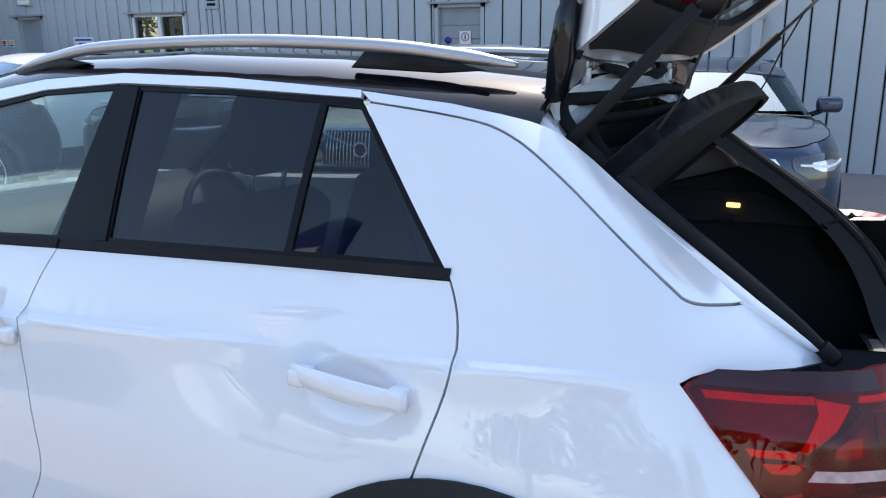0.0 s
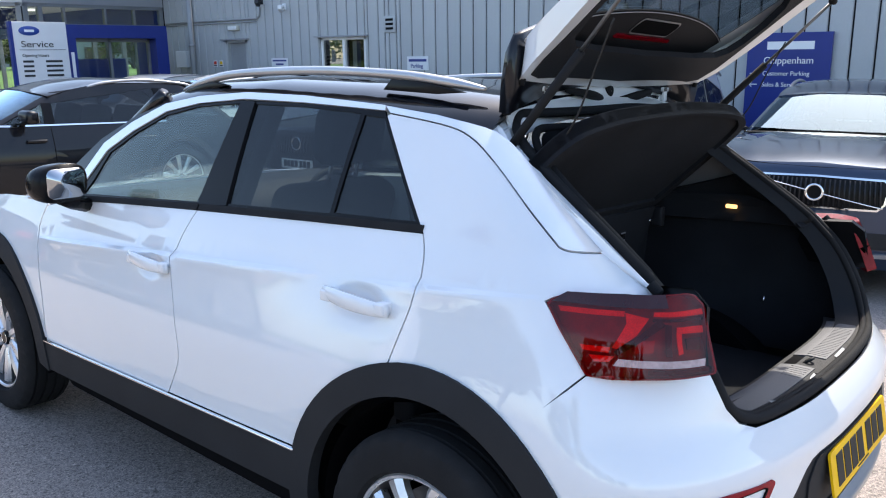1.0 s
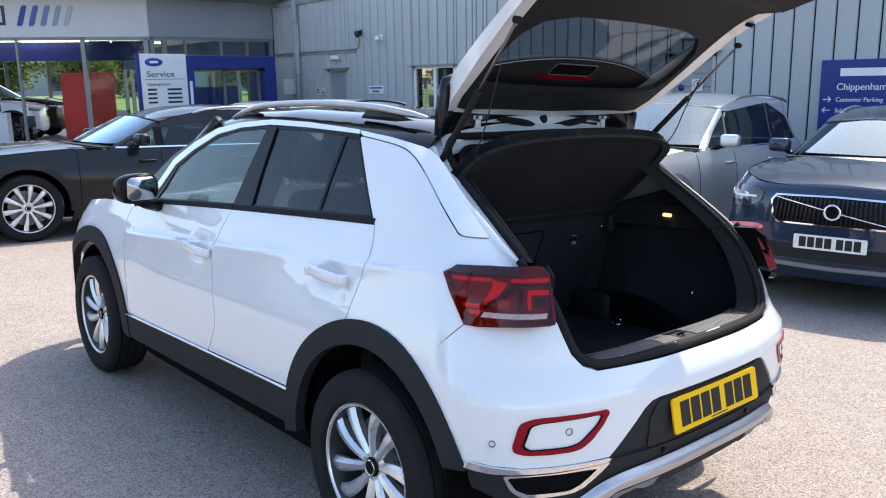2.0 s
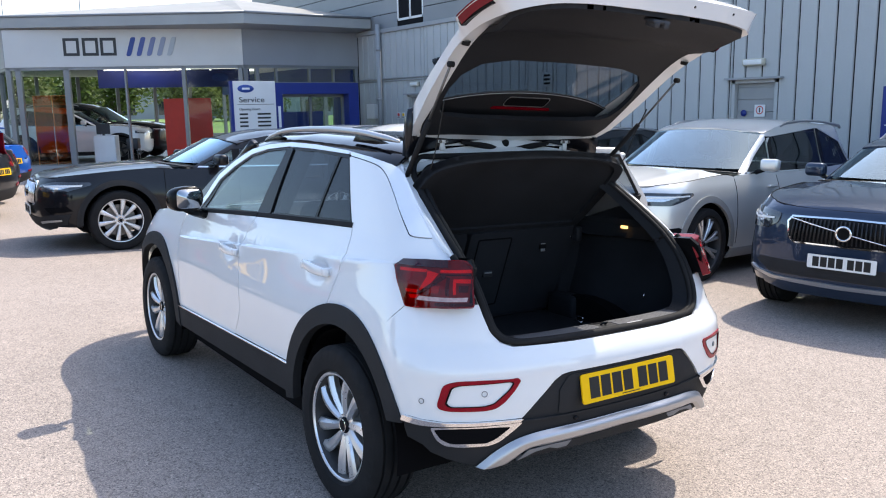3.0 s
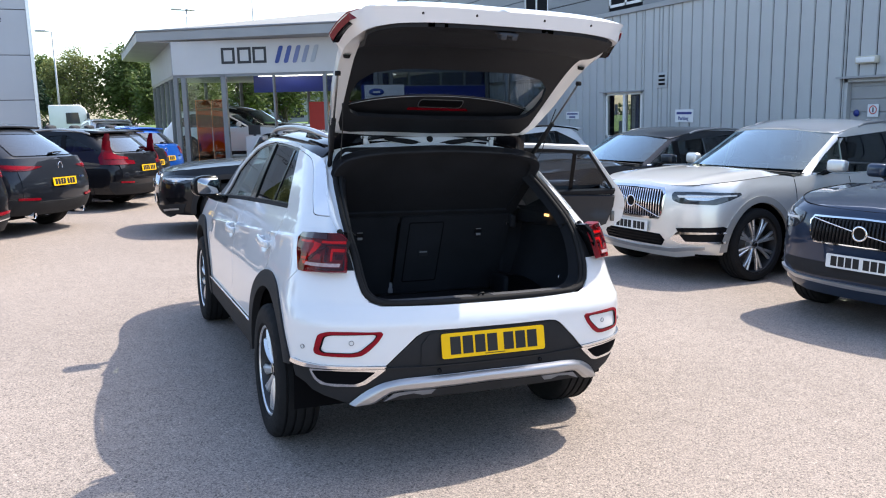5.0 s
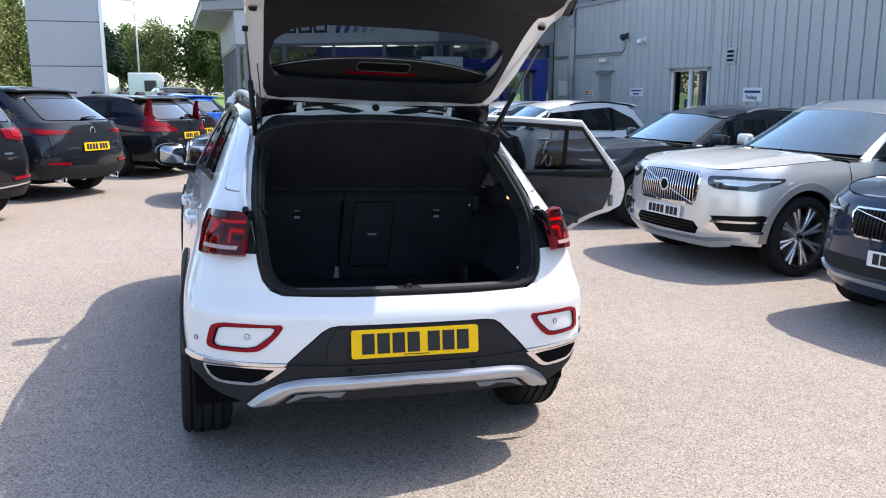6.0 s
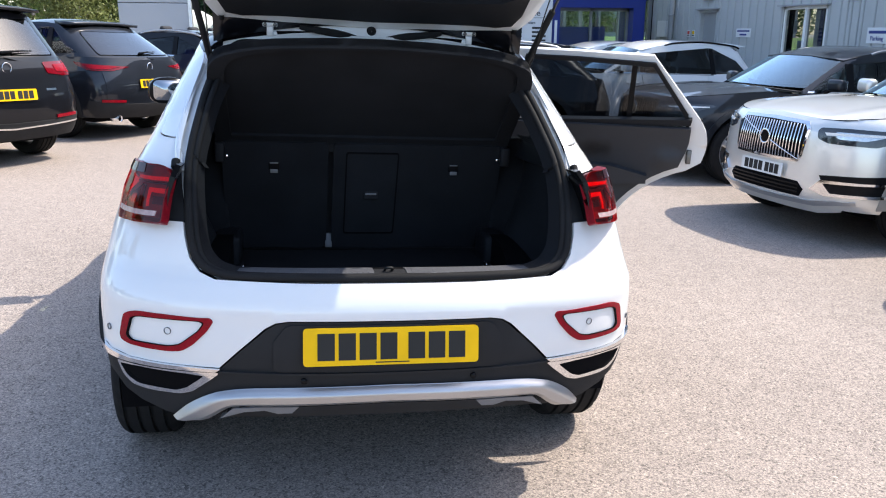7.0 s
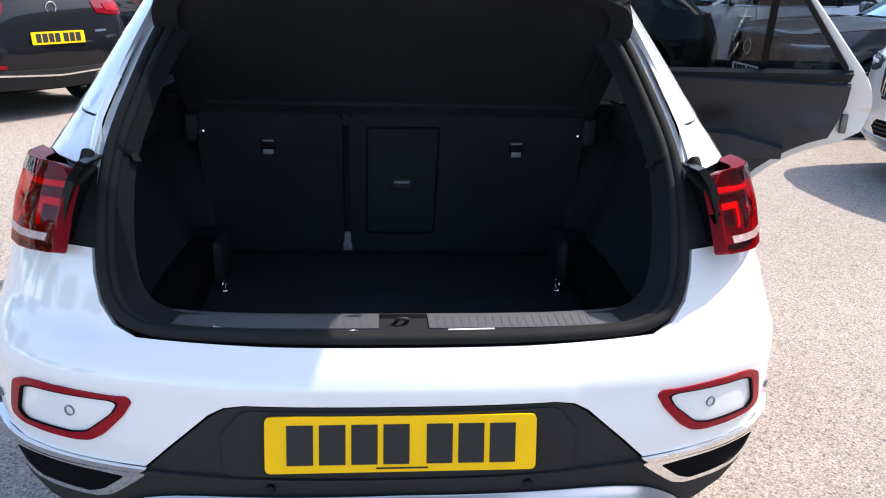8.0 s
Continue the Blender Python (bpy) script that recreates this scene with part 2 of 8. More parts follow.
def panel(poly, fn, out, step=0.06, thick=0.012, holes=(), off=0.0, back=False, lines=()):
    """A sheet cut out by poly (with holes) in two coordinates and laid on the surface fn, facing out, with a folded rim."""
    loops = [dense(l, step) for l in (poly, *holes)]
    pts, edges = [], []
    for l in loops:
        base = len(pts)
        pts += [Vector(p) for p in l]
        edges += [(base + i, base + (i + 1) % len(l)) for i in range(len(l))]
    xs, ys = [p[0] for p in loops[0]], [p[1] for p in loops[0]]
    rim = np.array([tuple(p) for p in pts])
    nx, ny = int((max(xs) - min(xs)) / step), int((max(ys) - min(ys)) / step)
    for i in range(1, nx + 1):
        for j in range(1, ny + 1):
            p = (min(xs) + (i + 0.5 * (j % 2) - 0.25) * step, min(ys) + j * step)
            if inside(p, loops[0]) and not any(inside(p, h) for h in loops[1:]):
                if ((rim - p) ** 2).sum(1).min() > (0.45 * step) ** 2:
                    pts.append(Vector(p))
    for line in lines:
        last = None
        for q in dense_open(line, step * .5):
            if inside(q, loops[0]) and ((rim - q) ** 2).sum(1).min() > (0.2 * step) ** 2:
                pts.append(Vector(q))
                if last is not None:
                    edges.append((last, len(pts) - 1))
                last = len(pts) - 1
            else:
                last = None
    v2, _, tris, *_ = delaunay_2d_cdt(pts, edges, [], 0, 1e-6)
    bm = bmesh.new()
    tidy = bm.verts.layers.float_vector.new("surface_normal")
    vs = [bm.verts.new(fn(*v)) for v in v2]
    h = 0.0025
    for v, q in zip(vs, v2):
        du = Vector(fn(q[0] + h, q[1])) - Vector(fn(q[0] - h, q[1]))
        dv = Vector(fn(q[0], q[1] + h)) - Vector(fn(q[0], q[1] - h))
        v[tidy] = du.cross(dv).normalized()
    for t in tris:
        c = tuple(sum((v2[i] for i in t), Vector((0, 0))) / len(t))
        if inside(c, loops[0]) and not any(inside(c, h) for h in loops[1:]):
            try:
                bm.faces.new([vs[i] for i in t])
            except ValueError:
                pass
    for v in [v for v in bm.verts if not v.link_faces]:
        bm.verts.remove(v)
    bm.normal_update()
    if sum((f.normal * f.calc_area() for f in bm.faces), Vector()).dot(Vector(out)) < 0:
        bmesh.ops.reverse_faces(bm, faces=bm.faces[:])
        bm.normal_update()
    for v in bm.verts:
        q = Vector(v[tidy])
        if q.dot(v.normal) < 0:
            q = -q
        v[tidy] = q if q.dot(v.normal) > 0.5 else v.normal
    if off:
        moves = [(v, v.co + Vector(v[tidy]) * off) for v in bm.verts]
        for v, co in moves:
            v.co = co
        bm.normal_update()
    if thick:
        border = [e for e in bm.edges if e.is_boundary]
        normals = {v: Vector(v[tidy]) for v in bm.verts}
        low = {}
        front = bm.faces[:]
        verts = bm.verts[:] if back else list({v for e in border for v in e.verts})
        for v in verts:
            low[v] = bm.verts.new(v.co - normals[v] * thick)
        for e in border:
            f = e.link_faces[0]
            a, b = e.verts
            for l in f.loops:
                if l.edge == e:
                    a, b = l.vert, l.link_loop_next.vert
            bm.faces.new([b, a, low[a], low[b]])
            e.smooth = False
        if back:
            for f in front:
                bm.faces.new([low[v] for v in reversed(f.verts[:])])
            for e in bm.edges:
                if len(e.link_faces) == 2 and e.calc_face_angle(0) > 0.9:
                    e.smooth = False
    return bm


def box(x0, x1, y0, y1, z0, z1, bevel=0.0, seg=2):
    bm = bmesh.new()
    bmesh.ops.create_cube(bm, size=1)
    for v in bm.verts:
        v.co = Vector((x0 + (v.co.x + 0.5) * (x1 - x0), y0 + (v.co.y + 0.5) * (y1 - y0), z0 + (v.co.z + 0.5) * (z1 - z0)))
    if bevel:
        bmesh.ops.bevel(bm, geom=bm.edges[:], offset=bevel, segments=seg, profile=0.5, affect="EDGES")
    return bm


def tube(pts, r, sides=8, cap=True):
    """A round rod along the points; r is one radius or one for each point."""
    bm = bmesh.new()
    pts = [Vector(p) for p in pts]
    rs = r if isinstance(r, (list, tuple)) else [r] * len(pts)
    rings, side = [], None
    for i, p in enumerate(pts):
        d = (pts[min(i + 1, len(pts) - 1)] - pts[max(i - 1, 0)]).normalized()
        if side is None:
            side = d.cross(Vector((0, 0, 1)) if abs(d.z) < 0.9 else Vector((1, 0, 0))).normalized()
        side = (side - d * side.dot(d)).normalized()
        up = d.cross(side)
        rings.append([bm.verts.new(p + (side * math.cos(a) + up * math.sin(a)) * rs[i]) for a in [2 * math.pi * k / sides for k in range(sides)]])
    for a, b in zip(rings, rings[1:]):
        for k in range(sides):
            bm.faces.new([a[k], a[(k + 1) % sides], b[(k + 1) % sides], b[k]])
    if cap:
        bm.faces.new(rings[0][::-1])
        bm.faces.new(rings[-1])
    bmesh.ops.recalc_face_normals(bm, faces=bm.faces[:])
    return bm


def loft(rings, close=True, caps=True):
    bm = bmesh.new()
    vr = [[bm.verts.new(p) for p in r] for r in rings]
    n = len(rings[0])
    for a, b in zip(vr, vr[1:]):
        for k in range(n if close else n - 1):
            bm.faces.new([a[k], a[(k + 1) % n], b[(k + 1) % n], b[k]])
    if caps and close:
        bm.faces.new(vr[0][::-1])
        bm.faces.new(vr[-1])
    bmesh.ops.recalc_face_normals(bm, faces=bm.faces[:])
    return bm


def lathe(profile, sides=48, axis="x"):
    """Turned about the x axis: profile of (x, radius)."""
    rings = []
    for x, r in profile:
        rings.append([(x, r * math.cos(2 * math.pi * k / sides), r * math.sin(2 * math.pi * k / sides)) for k in range(sides)])
    return loft(rings, caps=False)


def join(*bms):
    out = bmesh.new()
    for b in bms:
        me = bpy.data.meshes.new("tmp")
        b.to_mesh(me)
        b.free()
        out.from_mesh(me)
        bpy.data.meshes.remove(me)
    return out


def moved(bm, m):
    bmesh.ops.transform(bm, matrix=m, verts=bm.verts[:])
    return bm


def prism(poly, y0, y1, plane="xz", bevel=0.0):
    """A flat outline drawn out between y0 and y1 across its plane."""
    at = {"xz": lambda a, b, c: (a, c, b), "yz": lambda a, b, c: (c, a, b), "xy": lambda a, b, c: (a, b, c)}[plane]
    bm = bmesh.new()
    lo, hi = [bm.verts.new(at(a, b, y0)) for a, b in poly], [bm.verts.new(at(a, b, y1)) for a, b in poly]
    bm.faces.new(lo)
    bm.faces.new(hi[::-1])
    n = len(poly)
    for i in range(n):
        bm.faces.new([lo[i], hi[i], hi[(i + 1) % n], lo[(i + 1) % n]])
    bmesh.ops.recalc_face_normals(bm, faces=bm.faces[:])
    if bevel:
        es = [e for e in bm.edges if e.calc_face_angle(0) > 0.6]
        bmesh.ops.bevel(bm, geom=es, offset=bevel, segments=2, profile=0.5, affect="EDGES")
    return bm


def table(rows):
    a, b = [r[0] for r in rows], [r[1] for r in rows]
    return lambda v: float(np.interp(v, a, b))


class Shell:
    """A car's outer surface: half widths by height, and where its rear and front ends lie by height."""

    def __init__(self, wz, yr, yf, dr=0.38, df=0.75, n=2.5, nf=2.5):
        self.w, self.r, self.f, self.dr, self.df, self.n, self.nf = table(wz), table(yr), table(yf), dr, df, n, nf

    def side(self, y, z):
        w = self.w(z)
        t = (self.r(z) + self.dr - y) / self.dr
        if t > 0:
            w *= max(1e-6, 1 - min(t, 1) ** self.n) ** (1 / self.n)
        t = (y - self.f(z) + self.df) / self.df
        if t > 0:
            w *= max(1e-6, 1 - min(t, 1) ** self.nf) ** (1 / self.nf)
        return w

    def rear(self, x, z):
        return self.r(z) + self.dr * (1 - max(0, 1 - min(1, abs(x) / self.w(z)) ** self.n) ** (1 / self.n))

    def front(self, x, z):
        return self.f(z) - self.df * (1 - max(0, 1 - min(1, abs(x) / self.w(z)) ** self.nf) ** (1 / self.nf))

    def on_side(self, s=-1):
        return lambda y, z: (s * self.side(y, z), y, z)

    def on_rear(self):
        return lambda x, z: (x, self.rear(x, z), z)

    def on_front(self):
        return lambda x, z: (x, self.front(x, z), z)

    def round_rear(self, split=0.70):
        """Across the rear and on round the corners along the sides; past the split the first coordinate runs along the side."""
        def fn(s, z):
            a = abs(s)
            if a <= split:
                return (s, self.rear(s, z), z)
            y = self.rear(split, z) + a - split
            return (math.copysign(self.side(y, z), s), y, z)
        return fn


# ---- wheels ----
WHEELS = {}


def wheel_parts(r, width, rim, style, spoke_mat):
    """tyre, rim, spokes, hub cap and brake disc about the x axis, outer face towards -x."""
    h = width / 2
    bms = {}
    prof = [(-h * 0.80, rim), (-h * 0.96, rim + 0.012), (-h, rim + (r - rim) * 0.45), (-h * 0.94, rim + (r - rim) * 0.8), (-h * 0.86, r - 0.010), (-h * 0.74, r - 0.002)]
    for c in (-.30, -.10, .10, .30):
        c *= width
        prof += [(c - 0.0065, r), (c - 0.005, r - 0.011), (c + 0.005, r - 0.011), (c + 0.0065, r)]
    prof += [(h * 0.74, r - 0.002), (h * 0.86, r - 0.010), (h * 0.94, rim + (r - rim) * 0.8), (h, rim + (r - rim) * 0.45), (h * 0.9, rim)]
    sides, rings = 120, []
    for x, q in prof:
        cut = 0.006 if h * 0.7 < abs(x) < h * 0.9 and q > r - 0.012 else 0.0
        rings.append([(x, (q - cut * (k % 4 == 0)) * math.cos(2 * math.pi * k / sides), (q - cut * (k % 4 == 0)) * math.sin(2 * math.pi * k / sides)) for k in range(sides)])
    bms["tyre"] = (loft(rings, caps=False), RUBBER)
    bms["rim"] = (lathe([(-h * 0.80, rim + 0.004), (-h * 0.87, rim - 0.002), (-h * 0.86, rim - 0.008), (-h * 0.80, rim - 0.012)], 56), spoke_mat if style != "twin" else DARKALLOY)
    bms["barrel"] = (lathe([(-h * 0.80, rim - 0.012), (-h * 0.45, rim - 0.021), (h * 0.5, rim - 0.03), (h * 0.8, rim + 0.004)], 40), BARREL)
    bms["brake_disc"] = (lathe([(0.0, 0.05), (0.0, rim * 0.72), (0.02, rim * 0.72), (0.02, 0.05)], 36), STEEL)
    bms["hub_cap"] = (lathe([(-h * 0.62, 0.001), (-h * 0.62, 0.027), (-h * 0.55, 0.034), (-h * 0.40, 0.035)], 24), TRIM)
    bms["cap_ring"] = (lathe([(-h * 0.63, 0.023), (-h * 0.64, 0.0255), (-h * 0.63, 0.028)], 24), CHROME)
    spokes = []
    n = {"blade": 10, "twin": 8, "five": 5, "ten": 10}[style]
    for i in range(n):
        a = 2 * math.pi * i / n
        pair = {"blade": (0.0,), "twin": (-0.12, 0.12), "five": (0.0,), "ten": (0.0,)}[style]
        for q, da in enumerate(pair):
            w0, w1 = {"blade": (0.0150, 0.0330), "twin": (0.009, 0.019), "five": (0.03, 0.045), "ten": (0.011, 0.033)}[style]
            skew = {"blade": (0.17, 0.02)[i % 2], "twin": 0.0, "five": 0.0, "ten": 0.0}[style]
            rings = []
            for s in range(6):
                t = s / 5
                rad = 0.045 + (rim - 0.06) * t
                ang = a + da * (0.35 + 0.65 * t) + skew * t * t
                wd = w0 + (w1 - w0) * t
                x0 = -h * (0.50 + 0.14 * math.sin(t * 2.2))
                ca, sa = math.cos(ang), math.sin(ang)
                ring = []
                for dx, dw in ((0.006, -0.95), (-0.004, -0.55), (-0.010 if style == "blade" else -0.005, 0.35), (0.004, 0.9), (0.03, 0.7), (0.03, -0.7)):
                    ring.append((x0 + dx, rad * ca - wd * dw * sa, rad * sa + wd * dw * ca))
                rings.append(ring)
            spokes.append(loft(rings))
    bms["spoke"] = (spokes, spoke_mat)
    bms["hub"] = (lathe([(-h * 0.50, 0.03), (-h * 0.52, 0.05), (-h * 0.45, 0.065), (0.0, 0.07)], 24), spoke_mat)
    bolts = []
    for i in range(5):
        a = 2 * math.pi * (i + 0.5) / 5
        b = lathe([(-h * 0.52, 0.001), (-h * 0.52, 0.008), (-h * 0.40, 0.009)], 8)
        bolts.append(moved(b, Matrix.Translation((0, 0.05 * math.cos(a), 0.05 * math.sin(a)))))
    bms["bolt"] = (bolts, STEEL)
    return bms


def add_wheel(parent, x, y, r, width=0.215, rim=0.225, style="blade", spoke_mat=None, turn=0.0, z=None):
    spoke_mat = spoke_mat or ALLOY
    key = (round(r, 3), width, rim, style, spoke_mat.name)
    if key not in WHEELS:
        made = {}
        for k, (b, mt) in wheel_parts(r, width, rim, style, spoke_mat).items():
            made[k] = []
            for one in (b if isinstance(b, list) else [b]):
                for f in one.faces:
                    f.smooth = True
                for e in one.edges:
                    if len(e.link_faces) == 2 and e.calc_face_angle(0) > (0.3 if k == "spoke" else 0.6):
                        e.smooth = False
                me = bpy.data.meshes.new(k)
                one.to_mesh(me)
                one.free()
                me.materials.append(mt)
                made[k].append(me)
        WHEELS[key] = made
    w = new("wheel")
    w.parent = parent
    w.matrix_basis = pose(x, y, z or r, 0, 0, 180 if x > 0 else 0) @ pose(0, 0, 0, turn, 0, 0)
    for k, meshes in WHEELS[key].items():
        for me in meshes:
            o = new(k, me)
            o.parent = w
    return w


# ---- shared car fittings ----
def plate_bars(seed, n=(4, 3), w=0.52, hh=0.111):
    """The bars of a plate's writing, drawn about its middle in (x, z)."""
    rnd = random.Random(seed)
    total = sum(n)
    cw, gap = 0.050, 0.011
    x = -(total * cw + (total - 1) * gap + 0.022) / 2
    bars = []
    for g, k in enumerate(n):
        for i in range(k):
            bars.append((x, x + cw))
            x += cw + gap
        x += 0.022
    return bars


def number_plate(parent, m, yellow=True, seed=1, smallprint=True):
    p = part("number_plate", prism(rounded([(-0.26, -0.0555), (0.26, -0.0555), (0.26, 0.0555), (-0.26, 0.0555)], 0.012), -0.003, 0.003), YELLOW if yellow else PLATEWHITE, parent, "yellow number plate with plain dark bars" if yellow else "white number plate with plain dark bars", smooth=False, m=m)
    for a, b in plate_bars(seed):
        part("plate_bar", box(a, b, -0.0045, -0.003, -0.0395, 0.0395), INK, p, smooth=False)
    if smallprint:
        part("plate_bar", box(-0.05, 0.05, -0.0045, -0.003, -0.049, -0.046), INK, p, smooth=False)
    return p


def half_disc(x, cy, cz, r):
    bm = bmesh.new()
    bm.faces.new([bm.verts.new((x, cy + r * math.cos(radians(a)), cz + r * math.sin(radians(a)))) for a in range(-8, 189, 7)])
    return bm


def seat(parent, x, y, z, material=None, wide=0.5):
    """A front seat facing +y: cushion, backrest and headrest."""
    material = material or CLOTH
    s = new("seat")
    s.parent = parent
    s.matrix_basis = pose(x, y, z)

    def pad(a, b, c, w, d, name, r=0.06):
        bm = box(-w / 2, w / 2, -d / 2, d / 2, 0, c, r, 4)
        return part(name, moved(bm, a), material, s)

    pad(pose(0, 0.25, 0, 8), 0, 0.16, wide, 0.52, "cushion")
    pad(pose(0, 0.0, 0.08, 17), 0, 0.62, wide, 0.15, "backrest")
    pad(pose(0, -0.21, 0.74, 12), 0, 0.20, 0.27, 0.11, "headrest", 0.05)
    part("headrest_post", join(tube([(-0.06, -0.18, 0.64), (-0.06, -0.215, 0.78)], 0.007), tube([(0.06, -0.18, 0.64), (0.06, -0.215, 0.78)], 0.007)), CHROME, s)
    return s


def steering_wheel(parent, x, y, z):
    bm = bmesh.new()
    ring = []
    for k in range(24):
        a = 2 * math.pi * k / 24
        ring.append([(math.cos(a) * (0.18 + 0.016 * math.cos(b)), 0.016 * math.sin(b), math.sin(a) * (0.18 + 0.016 * math.cos(b))) for b in [2 * math.pi * j / 8 for j in range(8)]])
    ring.append(ring[0])
    bm.free()
    w = loft(ring, caps=False)
    s = [box(-0.17, 0.17, -0.012, 0.012, -0.02, 0.02, 0.008), box(-0.02, 0.02, -0.012, 0.012, -0.17, 0.0, 0.008), box(-0.07, 0.07, -0.03, 0.02, -0.06, 0.05, 0.02)]
    return part("steering_wheel", join(w, *s), PLASTIC, parent, m=pose(x, y, z, -22))


# ---- ground ----
def ground_z(x, y):
    return -math.tan(radians(FALL)) * min(max(x, -6.0), 6.0)


def ground_pose(x, y, yaw):
    """On the falling lot, facing yaw degrees from the lot's own +y."""
    return G @ pose(x, y, 0, 0, 0, yaw)


gx = [-420, -150, -60, -30, -16, -10, -8, -7, -6] + [-6 + .5 * i for i in range(1, 24)] + [6, 7, 8, 10, 16, 40, 150, 420]
gy = [-420, -150, -60, -25, -12] + [-10 + 1.0 * i for i in range(0, 36)] + [32, 45, 70, 150, 420]
bm = bmesh.new()
vs = [[bm.verts.new((x, y, ground_z(x, y))) for y in gy] for x in gx]
for i in range(len(gx) - 1):
    for j in range(len(gy) - 1):
        bm.faces.new([vs[i][j], vs[i + 1][j], vs[i + 1][j + 1], vs[i][j + 1]])


def asphalt():
    """Worn asphalt: pale pinkish stones of several sizes in a grey binder, with wide stained patches."""
    m = mat("worn_asphalt", (0.288, 0.247, 0.219), 0.86, vary=0.07, scale=0.45, grain=0.05, gscale=9, bump=0.6, bscale=150, spec=0.3)
    nt = m.node_tree
    p = nt.nodes["Principled BSDF"]
    base = p.inputs["Base Color"].links[0].from_socket
    tc = nt.nodes.new("ShaderNodeTexCoord")
    vo = nt.nodes.new("ShaderNodeTexVoronoi")
    vo.inputs["Scale"].default_value = 210.0
    nt.links.new(tc.outputs["Object"], vo.inputs["Vector"])
    bw = nt.nodes.new("ShaderNodeSeparateColor")
    nt.links.new(vo.outputs["Color"], bw.inputs[0])
    ramp = nt.nodes.new("ShaderNodeValToRGB")
    ramp.color_ramp.elements[0].position, ramp.color_ramp.elements[0].color = 0.0, (0.58, 0.58, 0.60, 1)
    ramp.color_ramp.elements[1].position, ramp.color_ramp.elements[1].color = 1.0, (1.42, 1.38, 1.35, 1)
    e = ramp.color_ramp.elements.new(0.5)
    e.color = (0.97, 0.97, 0.97, 1)
    nt.links.new(bw.outputs[0], ramp.inputs[0])
    mul = nt.nodes.new("ShaderNodeVectorMath")
    mul.operation = "MULTIPLY"
    nt.links.new(base, mul.inputs[0])
    nt.links.new(ramp.outputs[0], mul.inputs[1])
    v2 = nt.nodes.new("ShaderNodeTexVoronoi")
    v2.inputs["Scale"].default_value = 120.0
    nt.links.new(tc.outputs["Object"], v2.inputs["Vector"])
    sp = nt.nodes.new("ShaderNodeSeparateColor")
    nt.links.new(v2.outputs["Color"], sp.inputs[0])
    fleck = nt.nodes.new("ShaderNodeValToRGB")
    fleck.color_ramp.elements[0].position, fleck.color_ramp.elements[0].color = 0.0, (0.50, 0.50, 0.52, 1)
    fleck.color_ramp.elements[1].position, fleck.color_ramp.elements[1].color = 1.0, (1.42, 1.38, 1.34, 1)
    for at, v in ((0.12, 0.74), (0.16, 0.98), (0.88, 1.03)):
        fleck.color_ramp.elements.new(at).color = (v, v, v, 1)
    nt.links.new(sp.outputs[1], fleck.inputs[0])
    mul2 = nt.nodes.new("ShaderNodeVectorMath")
    mul2.operation = "MULTIPLY"
    nt.links.new(mul.outputs[0], mul2.inputs[0])
    nt.links.new(fleck.outputs[0], mul2.inputs[1])
    nt.links.new(mul2.outputs[0], p.inputs["Base Color"])
    return m


ASPHALT = asphalt()
tagged(part("ground", bm, ASPHALT), "pale worn asphalt of the car park", "ground", kind="structure")

# ---- place materials ----
CLADWALL = mat("grey_steel_cladding", (0.43, 0.445, 0.45), 0.42, vary=0.05, scale=0.8, grain=0.02, gscale=60, island=0.025)
JOINT = mat("dark_joint", (0.012, 0.013, 0.015), 0.9, vary=0.1, spec=0.1)
UPPER = mat("dark_grey_cladding", (0.20, 0.212, 0.225), 0.42, vary=0.06, scale=0.7, island=0.03)
FLASH = mat("grey_flashing", (0.30, 0.31, 0.32), 0.4, vary=0.08, scale=2)
FRAME = mat("grey_aluminium", (0.20, 0.21, 0.22), 0.4, 0.3, vary=0.06, scale=3)
WHITEFRAME = mat("white_window_bars", (0.78, 0.78, 0.77), 0.45, vary=0.04, scale=4)
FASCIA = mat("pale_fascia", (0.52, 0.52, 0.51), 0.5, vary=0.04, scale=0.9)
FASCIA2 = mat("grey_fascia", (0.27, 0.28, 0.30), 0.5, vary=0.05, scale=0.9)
ROOFMETAL = mat("pale_roof_sheet", (0.27, 0.255, 0.22), 0.5, vary=0.10, scale=0.8, grain=0.06, gscale=14)
SOFFIT = mat("grey_soffit", (0.30, 0.31, 0.31), 0.6, vary=0.06, scale=1.2)
SIGNWHITE = mat("white_sign_face", (0.72, 0.73, 0.74), 0.4, vary=0.04, scale=2)
SIGNBLUE = mat("deep_blue_sign", (0.008, 0.025, 0.20), 0.4, vary=0.06, scale=2)
TOTEMGREY = mat("silver_totem_sheet", (0.40, 0.42, 0.44), 0.42, vary=0.05, scale=0.7)
LETTER = mat("dark_lettering", (0.02, 0.022, 0.026), 0.5, vary=0.03)
LETTERWHITE = mat("white_lettering", (0.82, 0.82, 0.82), 0.5, vary=0.03)
PANE = glass("shop_glass", (0.84, 0.90, 0.88), 0.4)
DARKPANE = glass("dim_window_glass", (0.55, 0.58, 0.58), 0.45)
ORANGE = glass("orange_film", (0.80, 0.24, 0.02), 0.5, (1.0, 0.55, 0.2))
REDBOARD = mat("red_board", (0.62, 0.028, 0.012), 0.45, vary=0.08, scale=2)
FLOORTILE = mat("showroom_floor", (0.30, 0.30, 0.30), 0.25, vary=0.06, scale=2)
CEILING = mat("showroom_ceiling", (0.50, 0.50, 0.50), 0.8, vary=0.05, scale=2)
LAMP = mat("strip_lamp", (1.0, 0.97, 0.9), 0.5, emit=1.6)
